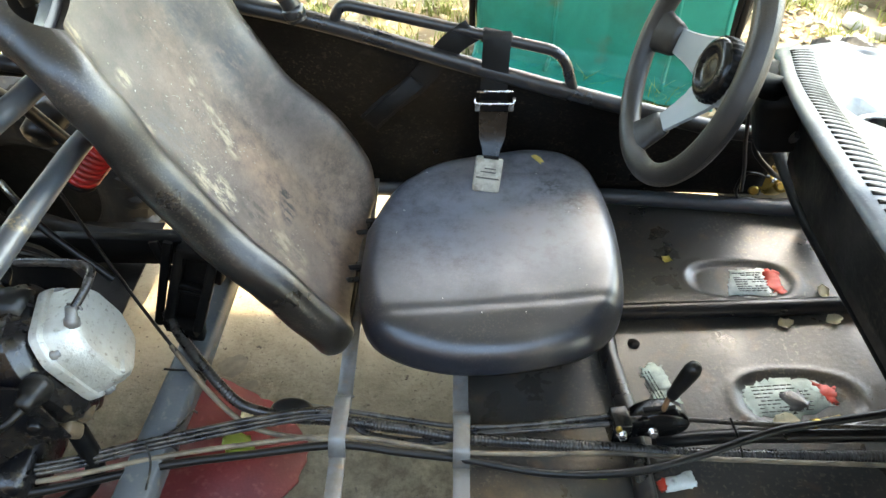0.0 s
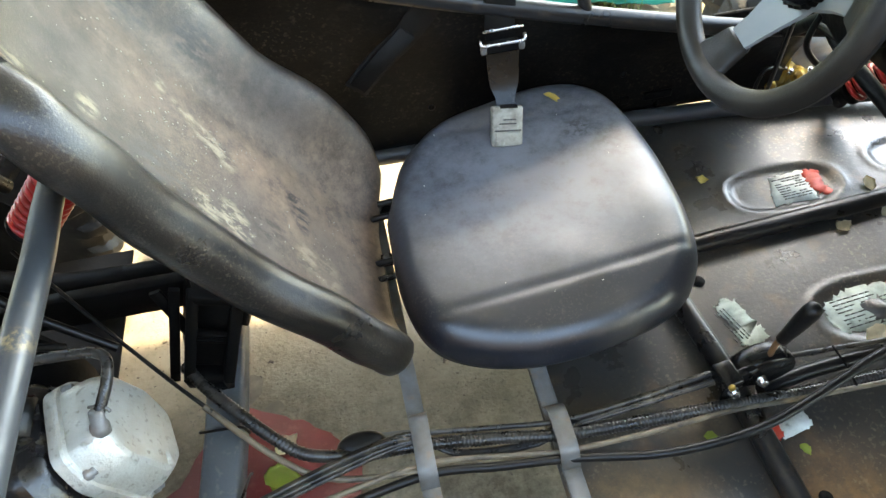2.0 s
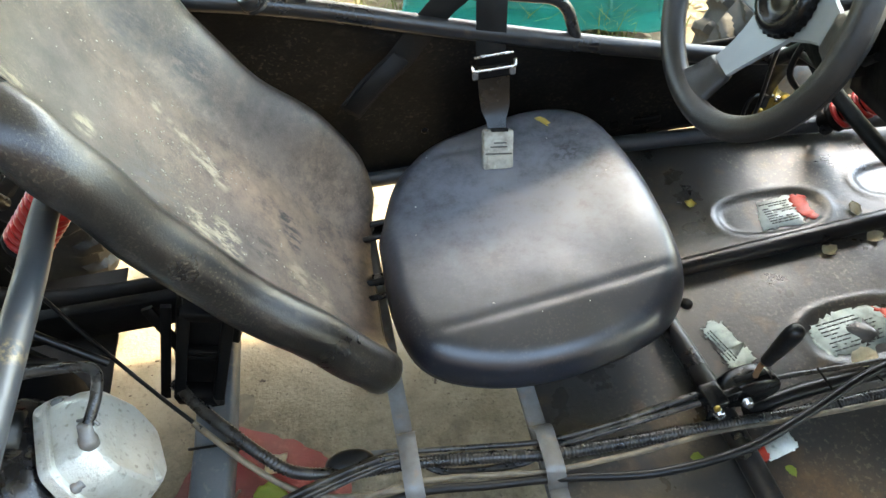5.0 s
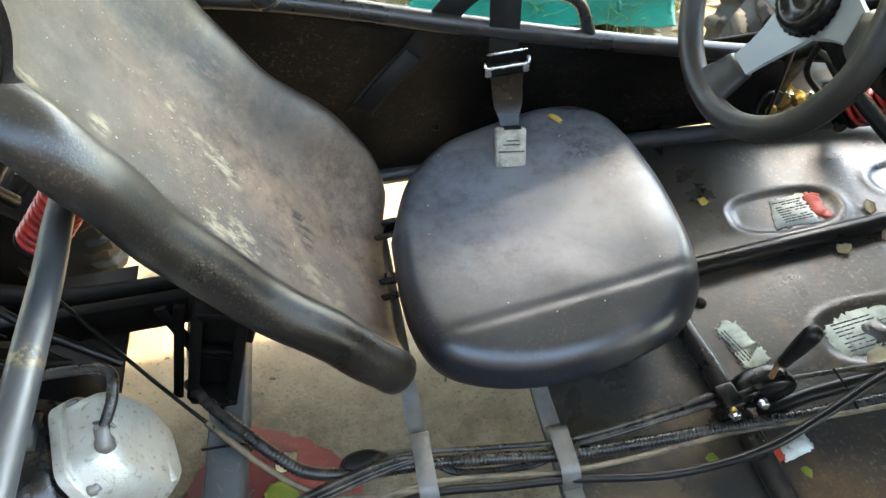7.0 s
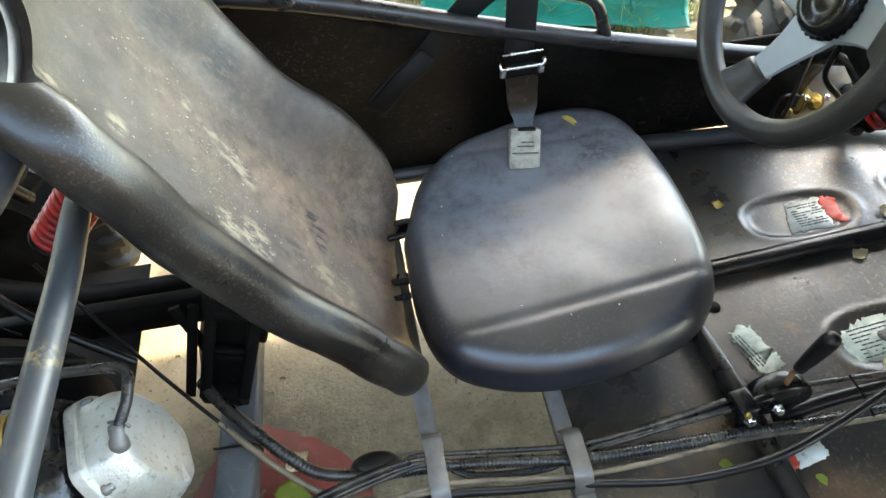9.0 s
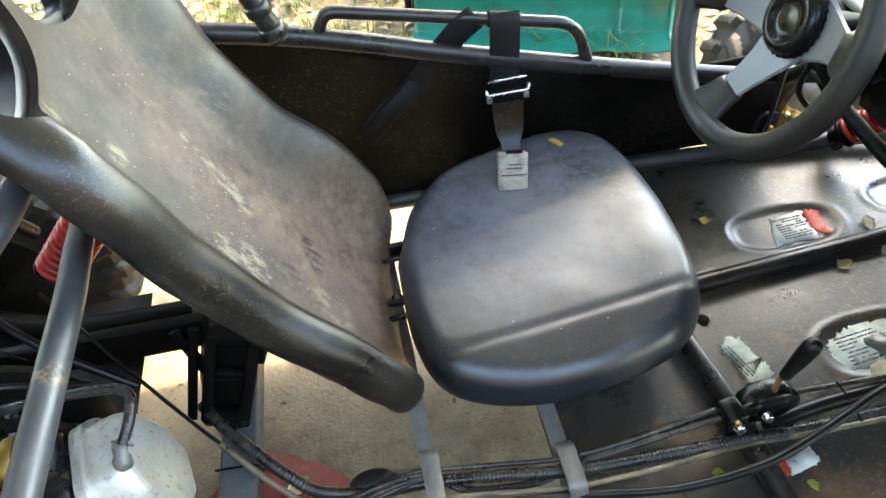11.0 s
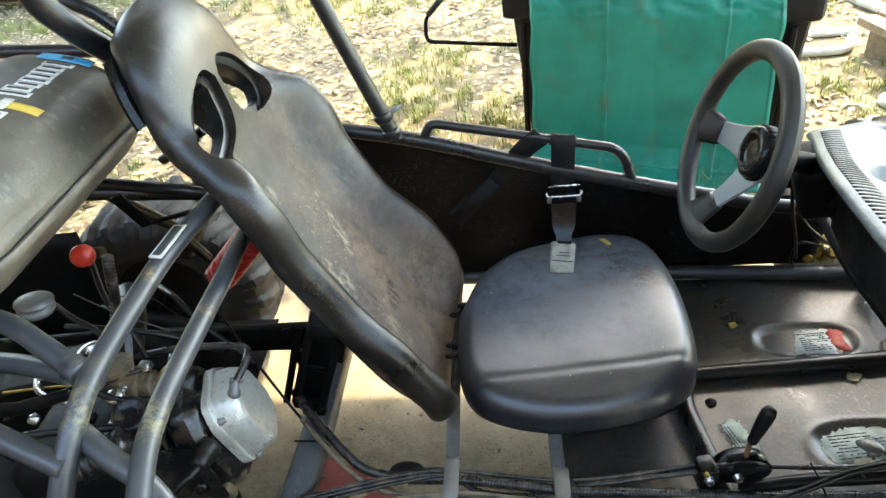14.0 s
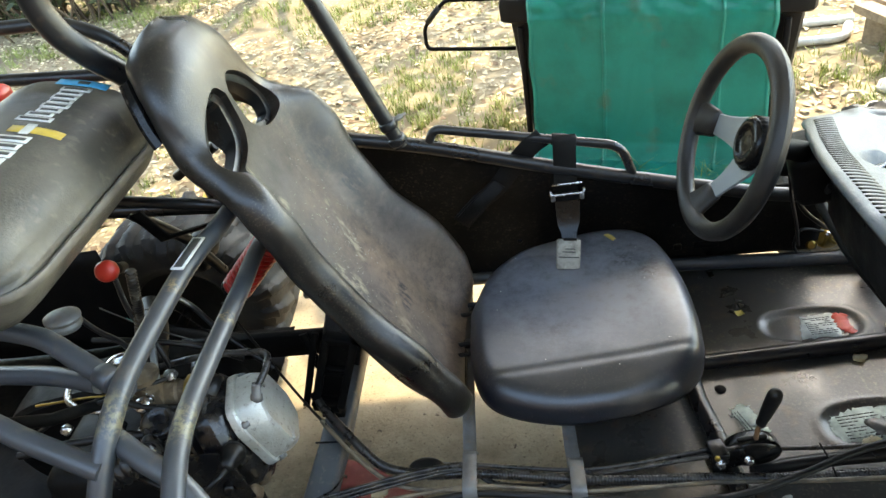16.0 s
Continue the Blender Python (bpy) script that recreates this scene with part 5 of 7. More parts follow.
for shape in (lambda u, v: tilt @ Vector((-0.18 + 0.115 * u + 0.02 * v, -0.100 + 0.012 * math.sin(3 * u), -0.075 + 0.17 * v - 0.05 * u * v)), lambda u, v: tilt @ Vector((-0.18 + 0.105 * u, -0.09 + 0.17 * v, 0.102 + 0.006 * math.sin(6 * v) - 0.012 * u))):
    sharp(part("shroud_panel", sheet(bmesh.new(), shape, 10, 10, 0.003), M_gloss, engine, "pressed black cooling shroud"), 40)
cover = sharp(part("rocker_cover", skin([cover_ring(x, k) for x, k in ((-0.026, 1.06), (-0.014, 1.06), (-0.011, 1.04), (-0.010, 0.975), (0.010, 0.945), (0.021, 0.89), (0.028, 0.82), (0.031, 0.74), (0.032, 0.4))], tilt), M_alu, engine, "pitted bare cast aluminium rocker cover"), 24)
part("cover_pocket", block(bmesh.new(), (0.018, 0.030, 0.012), tilt @ Vector((0.024, -0.030, -0.040)), pose(0, 0, 0, 20, -40, 12), 0.003), M_alu, engine)
for yy, zz in ((-0.060, 0.046), (0.047, 0.064), (0.050, -0.060), (-0.047, -0.066)):
    part("cover_bolt", lathe(bmesh.new(), [(0.0075, 0), (0.0075, 0.008), (0.0055, 0.009), (0.0055, 0.014), (0.003, 0.015)], tilt @ aim((-0.014, yy * 0.92, zz), (1, 0, 0)), 8), M_steel, engine)
part("breather_nipple", lathe(bmesh.new(), [(0.011, -0.006), (0.010, 0.004), (0.008, 0.006), (0.0075, 0.022)], aim((-0.478, 0.612, 0.598), (0.15, 0.35, 0.9)), 14), M_steel, engine)
cable_b = tube("breather_hose", [(-0.474, 0.622, 0.612), (-0.462, 0.650, 0.628), (-0.470, 0.680, 0.632), (-0.52, 0.690, 0.630), (-0.60, 0.692, 0.625), (-0.70, 0.70, 0.60)], 0.0062, M_conduit, engine, "grey rubber breather hose", smooth_line=True, seg=12)
part("hose_clip", sweep(bmesh.new(), [(-0.486, 0.630, 0.612), (-0.470, 0.628, 0.615), (-0.462, 0.620, 0.612)], 0.002, 6), M_steel, engine)
# spark plug cap and lead, oily casting below
part("plug_cap", lathe(bmesh.new(), [(0.020, 0), (0.021, 0.012), (0.016, 0.015), (0.017, 0.024), (0.012, 0.028), (0.011, 0.045)], aim((-0.515, 0.545, 0.545), (0.05, -0.9, 0.25)), 18), M_rubber, engine)
tube("plug_lead", [(-0.512, 0.50, 0.556), (-0.53, 0.478, 0.55), (-0.57, 0.47, 0.53), (-0.66, 0.50, 0.55)], 0.0055, M_rubber, engine, smooth_line=True, seg=8)
part("head_casting", block(bmesh.new(), (0.030, 0.060, 0.035), (-0.510, 0.585, 0.445), pose(0, 0, 0, 0, -20, 10), 0.012, 3), M_grime, engine, "oil-caked casting")
part("mount_lug", block(bmesh.new(), (0.020, 0.024, 0.036), (-0.515, 0.545, 0.435), pose(0, 0, 0, 20, -10, 0), 0.007, 3), M_grime, engine)
tube("exhaust_pipe", [(-0.53, 0.565, 0.40), (-0.51, 0.54, 0.32), (-0.57, 0.50, 0.275), (-0.75, 0.45, 0.27)], 0.015, M_dark, engine, bend=0.05)
part("case_bolt_cap", lathe(bmesh.new(), [(0.011, 0), (0.012, 0.004), (0.010, 0.012), (0.005, 0.014)], aim((-0.545, 0.530, 0.47), (0.3, -0.85, 0.4)), 8), M_tongue, engine)
# carburettor and intake
carb = bmesh.new()
block(carb, (0.05, 0.055, 0.06), (-0.665, 0.625, 0.60), pose(0, 0, 0, 0, 0, 10), 0.008)
lathe(carb, [(0.024, 0), (0.026, 0.02), (0.022, 0.024), (0.020, 0.05)], aim((-0.64, 0.63, 0.60), (1, 0.1, 0.05)), 20)
lathe(carb, [(0.024, 0), (0.024, 0.03), (0.028, 0.032), (0.028, 0.040), (0.01, 0.044)], aim((-0.665, 0.625, 0.62), (0, 0, 1)), 20)
carburettor = part("carburettor", carb, M_grime, engine, "small oil-stained cast carburettor")
sharp(carburettor, 35)
part("intake_rubber", lathe(bmesh.new(), [(0.026, 0), (0.029, 0.006), (0.025, 0.012), (0.028, 0.02), (0.026, 0.05)], aim((-0.60, 0.635, 0.60), (1, 0.05, -0.15)), 20), M_rubber, engine)
part("clamp_band", lathe(bmesh.new(), [(0.0285, 0), (0.0295, 0.001), (0.0295, 0.013), (0.0285, 0.014)], aim((-0.605, 0.635, 0.601), (1, 0.05, -0.1)), 24), M_brass, engine)
part("float_bowl", lathe(bmesh.new(), [(0.020, 0), (0.021, -0.018), (0.015, -0.026), (0.006, -0.028)], pose(-0.655, 0.585, 0.59, 20, 0, 0), 24), M_dark, engine)
spr = [Vector((-0.652 + 0.0055 * math.cos(k * 0.7), 0.62 - 0.0006 * k, 0.625 + 0.0055 * math.sin(k * 0.7))) for k in range(60)]
part("throttle_spring", sweep(bmesh.new(), spr, 0.0013, 6), M_bright, engine)
part("throttle_link", block(bmesh.new(), (0.010, 0.07, 0.012), (-0.655, 0.655, 0.655), pose(0, 0, 0, 25, 0, 18), 0.002), M_spoke, engine)
part("air_cap", lathe(bmesh.new(), [(0.033, 0), (0.035, 0.004), (0.031, 0.012), (0.022, 0.014), (0.020, 0.006), (0.005, 0.005)], aim((-0.742, 0.684, 0.618), (0.15, -0.2, 1)), 32), M_bright, engine, "small round aluminium cap")
boot = [(0.020, -0.045)]
for k in range(6):
    boot += [(0.023, -0.042 + 0.014 * k), (0.027, -0.039 + 0.014 * k), (0.027, -0.033 + 0.014 * k), (0.023, -0.030 + 0.014 * k)]
part("filter_boot", lathe(bmesh.new(), boot + [(0.018, 0.046)], aim((-0.645, 0.492, 0.600), (-0.80, -0.30, -0.25)), 24), M_gloss, engine, "ribbed black rubber intake boot")
for at, size, turn, mat in (((-0.672, 0.640, 0.632), (0.016, 0.044, 0.006), 22, M_alu), ((-0.640, 0.655, 0.622), (0.022, 0.020, 0.014), -10, M_steel), ((-0.690, 0.600, 0.618), (0.030, 0.012, 0.010), 40, M_steel), ((-0.610, 0.690, 0.600), (0.020, 0.030, 0.016), 12, M_gloss), ((-0.700, 0.560, 0.606), (0.024, 0.018, 0.012), 0, M_gloss), ((-0.725, 0.640, 0.600), (0.030, 0.030, 0.018), 15, M_gloss), ((-0.640, 0.540, 0.560), (0.040, 0.030, 0.030), 20, M_gloss)):
    sharp(part("linkage_bracket", block(bmesh.new(), size, at, pose(0, 0, 0, 8, -6, turn), min(size) * 0.25), mat, engine), 35)
for at, d, mat in (((-0.660, 0.610, 0.632), (0.3, -0.3, 1), M_bright), ((-0.628, 0.640, 0.630), (0.5, -0.2, 1), M_bright), ((-0.700, 0.620, 0.625), (0, -0.5, 1), M_steel), ((-0.612, 0.590, 0.575), (0.7, -0.6, 0.3), M_steel), ((-0.680, 0.535, 0.600), (0.1, -0.8, 0.6), M_bright), ((-0.600, 0.660, 0.610), (0.6, -0.2, 0.8), M_steel)):
    part("engine_bolt", lathe(bmesh.new(), [(0.0075, 0), (0.0075, 0.006), (0.0045, 0.007), (0.0045, 0.012), (0.002, 0.013)], aim(at, d), 6), mat, engine)
part("screw_cap", lathe(bmesh.new(), [(0.014, 0), (0.0145, 0.006), (0.012, 0.012), (0.005, 0.014)], aim((-0.660, 0.588, 0.622), (0.2, -0.5, 0.9)), 20), M_bright, engine)
part("carburettor_bowl", lathe(bmesh.new(), [(0.026, -0.03), (0.029, -0.004), (0.029, 0.002), (0.022, 0.006), (0.020, 0.002), (0.006, 0.004)], aim((-0.628, 0.560, 0.612), (0.1, -0.4, 0.9)), 28), M_gloss, engine, "oily black carburettor bowl")
part("engine_bolt", lathe(bmesh.new(), [(0.010, 0), (0.010, 0.007), (0.006, 0.008), (0.006, 0.014), (0.002, 0.015)], aim((-0.777, 0.547, 0.622), (0.3, -0.4, 0.9)), 6), M_bright, engine)
part("chrome_loop", sweep(bmesh.new(), curve_points([(-0.808, 0.64, 0.64), (-0.804, 0.618, 0.64), (-0.790, 0.594, 0.64), (-0.756, 0.574, 0.64), (-0.70, 0.566, 0.635)], 6), 0.0055, 10), M_bright, engine, "bright bent metal loop")
cables_e = (([(-0.80, 0.66, 0.62), (-0.72, 0.60, 0.66), (-0.66, 0.58, 0.63), (-0.58, 0.60, 0.60)], 0.006), ([(-0.78, 0.70, 0.68), (-0.70, 0.70, 0.67), (-0.62, 0.72, 0.63), (-0.56, 0.76, 0.55)], 0.005),
            ([(-0.74, 0.78, 0.76), (-0.70, 0.72, 0.72), (-0.66, 0.69, 0.66), (-0.65, 0.68, 0.62)], 0.005), ([(-0.83, 0.55, 0.62), (-0.76, 0.55, 0.66), (-0.70, 0.57, 0.66), (-0.63, 0.63, 0.64)], 0.004),
            ([(-0.86, 0.52, 0.60), (-0.76, 0.53, 0.61), (-0.66, 0.545, 0.60), (-0.60, 0.56, 0.58), (-0.57, 0.54, 0.52)], 0.007), ([(-0.72, 0.90, 0.60), (-0.66, 0.84, 0.62), (-0.60, 0.80, 0.58), (-0.52, 0.78, 0.50)], 0.006))
for pts, r in cables_e:
    tube("hose", pts, r, M_rubber, engine, smooth_line=True, seg=8)
tube("throttle_cable", [(-0.86, 0.60, 0.63), (-0.76, 0.605, 0.635), (-0.70, 0.61, 0.63)], 0.0022, M_brass, engine, smooth_line=True, seg=8)
corrugated([(-0.635, 0.685, 0.83), (-0.645, 0.684, 0.79), (-0.665, 0.697, 0.74), (-0.684, 0.697, 0.69), (-0.701, 0.69, 0.64)], 0.0085, M_cable, name="corrugated_hose", label="grey corrugated hose")
for k, pts in enumerate(([(-0.74, 0.80, 0.66), (-0.66, 0.77, 0.68), (-0.60, 0.76, 0.62)], [(-0.73, 0.74, 0.69), (-0.715, 0.75, 0.67), (-0.70, 0.77, 0.64)], [(-0.70, 0.66, 0.78), (-0.66, 0.68, 0.72), (-0.60, 0.70, 0.66)])):
    tube("wire", pts, 0.0013, (M_rubber, M_tarp, M_rubber)[k], engine, smooth_line=True, seg=6)

# belt-drive case, and dark sheets added behind the engine to black out the bay
cvt = bmesh.new()
def case_ring(y, g):
    pts = [(-1.10, 0.33), (-1.02, 0.26), (-0.70, 0.30), (-0.60, 0.36), (-0.565, 0.45), (-0.60, 0.55), (-0.70, 0.585), (-1.02, 0.52), (-1.10, 0.45)]
    loop = bent_points([(*pts[-1], 0)] + [(*p, 0) for p in pts] + [(*pts[0], 0)], 0.05, 4)[1:-1]
    c = Vector((-0.84, 0.42, 0))
    return [Vector((c.x + (p.x - c.x) * g, y, c.y + (p.y - c.y) * g)) for p in loop]
rr = [[cvt.verts.new(p) for p in case_ring(y, g)] for y, g in ((0.70, 0.3), (0.70, 0.92), (0.71, 0.98), (0.76, 1.0), (0.79, 1.0), (0.80, 0.96), (0.815, 0.90), (0.82, 0.5))]
for a, c in zip(rr, rr[1:]):
    for k in range(len(a)):
        cvt.faces.new((a[k], a[(k + 1) % len(a)], c[(k + 1) % len(a)], c[k]))
cvt.faces.new(rr[0])
cvt.faces.new(rr[-1])
sharp(part("belt_case", cvt, M_dark, engine, "black cast belt-drive case"), 35)
# these two sheets are added to hide bright slab and keep the bay dark
part("under_tray", block(bmesh.new(), (1.10, 1.10, 0.004), (-1.17, 0.60, 0.285), bevel=0.001), M_dark, kart, "black sheet added under the engine to darken the bay")
part("inner_shield", sheet(bmesh.new(), lambda u, v: Vector((-1.75 + 0.72 * u, 1.14 - 0.02 * math.sin(math.pi * u), 0.29 + 0.30 * v)), 10, 6, 0.003), M_dark, kart)
tube("swing_arm", [(-0.96, 1.16, 0.30), (-0.72, 1.06, 0.33), (-0.50, 1.02, 0.36)], 0.02, M_dark, kart, smooth_line=True)
tube("air_duct", [(-0.76, 0.86, 0.62), (-0.72, 0.78, 0.62), (-0.70, 0.70, 0.60)], 0.026, M_rubber, engine, smooth_line=True)

# ---- rear frame tubes over the engine ----
tube("brace_tube", [(-0.478, 0.90, 0.86), (-0.498, 0.75, 0.855), (-0.511, 0.70, 0.852), (-0.524, 0.62, 0.846), (-0.540, 0.47, 0.826), (-0.546, 0.40, 0.805), (-0.558, 0.342, 0.755), (-0.575, 0.28, 0.66), (-0.585, 0.23, 0.55)], 0.0150, M_weld, kart, smooth_line=True, label="scuffed black brace tube")
tube("brace_tube", [(-0.52, 0.95, 0.700), (-0.486, 0.80, 0.751), (-0.470, 0.70, 0.770), (-0.467, 0.60, 0.775), (-0.468, 0.45, 0.772), (-0.458, 0.36, 0.769), (-0.445, 0.28, 0.74)], 0.0150, M_weld, kart, smooth_line=True, label="scuffed black brace tube")
tube("joint_tube", [(-0.556, 0.392, 0.775), (-0.505, 0.360, 0.765), (-0.455, 0.334, 0.750), (-0.41, 0.295, 0.71), (-0.37, 0.22, 0.62)], 0.0150, M_weld, kart, smooth_line=True)
tube("rear_arm", [(-0.537, 0.434, 0.813), (-0.582, 0.461, 0.820), (-0.633, 0.490, 0.830), (-0.691, 0.523, 0.838), (-0.739, 0.536, 0.845), (-0.785, 0.541, 0.850), (-0.93, 0.55, 0.855)], 0.0150, M_weld, kart, smooth_line=True)
part("weld_collar", lathe(bmesh.new(), [(0.016, 0), (0.0175, 0.002), (0.0175, 0.03), (0.016, 0.032)], aim((-0.555, 0.444, 0.819), (-0.8, 0.5, 0.05)), 18), M_weld, kart)
tube("rear_arm", [(-0.60, 0.47, 0.795), (-0.653, 0.489, 0.790), (-0.709, 0.506, 0.785), (-0.82, 0.528, 0.775), (-0.95, 0.55, 0.765)], 0.0145, M_weld, kart, smooth_line=True)
tube("rear_arm", [(-0.550, 0.345, 0.765), (-0.594, 0.359, 0.775), (-0.672, 0.386, 0.790), (-0.732, 0.411, 0.800), (-0.92, 0.49, 0.82)], 0.0150, M_weld, kart, smooth_line=True)
tube("rear_arm", [(-0.70, 0.62, 0.62), (-0.74, 0.50, 0.70), (-0.76, 0.40, 0.80)], 0.010, M_dark, kart)
tube("back_bar", [(-0.92, 1.00, 0.775), (-0.50, 1.00, 0.745)], 0.0165, M_tube, kart)
tube("back_bar", [(-0.92, 0.92, 0.86), (-0.62, 0.90, 0.82), (-0.52, 0.93, 0.78)], 0.011, M_tube, kart, smooth_line=True)
tube("rear_stay", [(-0.80, 0.99, 0.765), (-0.77, 1.10, 0.62), (-0.75, 1.16, 0.48)], 0.013, M_tube, kart)
tube("rear_stay", [(-0.60, 1.06, 0.86), (-0.73, 1.10, 0.78)], 0.011, M_tube, kart)
part("stay_bush", lathe(bmesh.new(), [(0.015, 0), (0.018, 0.003), (0.015, 0.008), (0.018, 0.013), (0.015, 0.02)], aim((-0.66, 1.08, 0.825), (-0.9, 0.28, -0.55)), 14), M_dark, kart)
part("axle_boot", lathe(bmesh.new(), [(0.025, 0), (0.036, 0.01), (0.034, 0.05), (0.038, 0.055), (0.038, 0.065), (0.03, 0.10)], aim((-0.80, 1.13, 0.52), (0.1, 0.5, 0.2)), 20), M_rubber, kart)
tube("main_hoop", [(-0.62, 1.03, 0.76), (-0.64, 1.015, 0.92), (-0.662, 0.975, 1.035), (-0.692, 0.93, 1.105), (-0.717, 0.905, 1.165), (-0.724, 0.90, 1.25), (-0.70, 0.90, 1.45), (-0.62, 0.92, 1.68)], 0.0225, M_tube, kart, smooth_line=True)
tube("rear_hoop", [(-0.98, 1.00, 1.158), (-0.76, 1.00, 1.150), (-0.675, 1.00, 1.105), (-0.63, 1.00, 1.03), (-0.60, 1.00, 0.86)], 0.0125, M_tube, kart, bend=0.06)
tube("rear_hoop", [(-1.00, 1.05, 1.052), (-0.72, 1.05, 1.030), (-0.60, 1.04, 0.98)], 0.0125, M_tube, kart)
tube("rear_hoop_strut", [(-0.90, 1.05, 1.045), (-0.845, 1.06, 0.98), (-0.82, 1.08, 0.90)], 0.008, M_tube, kart)
part("tail_lamp", block(bmesh.new(), (0.06, 0.05, 0.10), (-0.905, 0.93, 1.03), pose(0, 0, 0, 0, 10, 0), 0.014, 3), M_redplastic, kart, "red plastic tail lamp")

# ---- fuel tank ----
def tank_ring(y, k):
    pts = []
    for i in range(40):
        a = 2 * math.pi * i / 40
        cx, cz = math.cos(a), math.sin(a)
        ex = 0.115 * math.copysign(abs(cx) ** 0.62, cx)
        ez = (0.100 if cz > 0 else 0.088) * math.copysign(abs(cz) ** 0.72, cz)
        ex *= 1 + 0.22 * min(cz, 0.0)
        pts.append(Vector((-0.742 + ex * k - 0.02 * (1 - k), y, 0.972 + ez * k - (0.025 * (ex / 0.115) if cz > 0 else 0))))
    return pts


tb = bmesh.new()
ys = [(0.458, 0.2), (0.460, 0.62), (0.465, 0.78), (0.475, 0.90), (0.490, 0.965), (0.510, 0.99)] + [(0.53 + 0.045 * i, 1.0) for i in range(9)] + [(0.905, 0.985), (0.925, 0.95), (0.940, 0.88), (0.950, 0.76), (0.954, 0.6), (0.956, 0.2)]
rings = [[tb.verts.new(p) for p in tank_ring(y, k)] for y, k in ys]
for a, c in zip(rings, rings[1:]):
    for k in range(40):
        tb.faces.new((a[k], a[(k + 1) % 40], c[(k + 1) % 40], c[k]))
tb.faces.new(rings[0])
tb.faces.new(rings[-1])
tank = part("fuel_tank", tb, M_tank, kart, "dusty black plastic fuel tank with decals")
seam = bmesh.new()
loop = [(-0.622, y) for y in np.linspace(0.515, 0.86, 12)] + [(-0.635, 0.91), (-0.67, 0.948), (-0.72, 0.962), (-0.78, 0.96)]
sweep(seam, [(-0.78, 0.452, 0.957), (-0.68, 0.455, 0.957), (-0.645, 0.466, 0.957), (-0.628, 0.485, 0.957)] + [(x, y, 0.957) for x, y in loop], 0, flat=(0.0030, 0.006))
part("seam_flange", seam, M_seam, tank, "pale scuffed moulding seam")


def on_tank(x, y):
    """A place on the tank's upper surface."""
    ex = max(-0.99, min(0.99, (x + 0.742) / 0.115))
    c = math.copysign(abs(ex) ** (1 / 0.62), ex)
    s = math.sqrt(max(0.0, 1 - c * c))
    return Vector((x, y, 0.972 + 0.100 * s ** 0.72 - 0.025 * ex + 0.0012))


def tank_patch(name, x0, x1, y0, y1, mat, skew=0.0, nx=6, ny=3, h=0.0):
    return part(name, sheet(bmesh.new(), lambda u, v: on_tank(x0 + (x1 - x0) * u + skew * v, y0 + (y1 - y0) * v) + Vector((0, 0, h)), nx, ny, 0.0006), mat, tank)


tank_patch("blue_decal", -0.757, -0.676, 0.902, 0.924, M_blueink)
tank_patch("decal_mark", -0.722, -0.704, 0.908, 0.918, M_ink, h=0.001)


def letter_row(y, pitch, sizes):
    """A row of outlined letters that cannot be told apart, as plain bars."""
    for i, (w, dx) in enumerate(sizes):
        yc, x0 = y - pitch * i, -0.738 + dx
        tank_patch("letter_bar", x0, x0 + w, yc - pitch * 0.47, yc + pitch * 0.40, M_whiteink, ny=1)
        tank_patch("letter_core", x0 + 0.005, x0 + w - 0.005, yc - pitch * 0.20, yc + pitch * 0.13, M_ink, ny=1, h=0.0008)


letter_row(0.888, 0.0165, ((0.046, 0.0), (0.038, 0.002), (0.040, 0.0), (0.038, 0.002), (0.042, 0.0), (0.036, 0.002), (0.040, -0.006), (0.052, -0.012)))
tank_patch("yellow_decal", -0.742, -0.668, 0.726, 0.746, M_yellowink)
tank_patch("decal_mark", -0.722, -0.708, 0.720, 0.752, M_whiteink, h=0.001)
letter_row(0.706, 0.022, ((0.052, -0.012), (0.042, -0.004), (0.042, -0.002), (0.046, -0.008), (0.050, -0.012)))
part("fuel_tap", lathe(bmesh.new(), [(0.008, 0), (0.016, 0.005), (0.018, 0.010), (0.018, 0.022), (0.014, 0.027), (0.005, 0.029)], aim((-0.69, 0.715, 0.815), (0.2, -0.75, 0.45)), 22), M_redplastic, tank, "round red plastic tap")
part("tap_stem", lathe(bmesh.new(), [(0.010, -0.06), (0.010, 0.0)], aim((-0.69, 0.715, 0.815), (0.2, -0.75, 0.45)), 12), M_dark, tank)
part("fuel_filter", lathe(bmesh.new(), [(0.010, -0.022), (0.024, -0.020), (0.028, -0.014), (0.028, -0.008), (0.023, -0.006), (0.026, -0.003), (0.029, 0), (0.029, 0.003), (0.018, 0.009), (0.010, 0.012), (0.004, 0.013)], aim((-0.772, 0.660, 0.768), (0.12, 0.10, 1)), 28), M_steel, tank, "stacked grey metal fuel tap discs")
tube("fuel_hose", [(-0.785, 0.705, 0.73), (-0.76, 0.70, 0.70), (-0.71, 0.68, 0.68), (-0.665, 0.64, 0.65)], 0.005, M_rubber, tank, smooth_line=True, seg=8)
tube("tank_bracket", [(-0.66, 0.80, 0.87), (-0.64, 0.82, 0.80), (-0.60, 0.90, 0.77)], 0, M_dark, tank, flat=(0.012, 0.003))
b = bmesh.new()
for p, q in (((-0.5150, 0.700), (-0.5265, 0.626)),):
    c0, c1 = Vector((p[0] + 0.006, p[1], 0.852 + 0.0168)), Vector((q[0] + 0.006, q[1], 0.847 + 0.0168))
    sweep(b, [c0, c1], 0, flat=(0.0105, 0.0012))
dec = part("tube_decal", b, M_whiteink, kart, "white-edged black sticker on the tube")
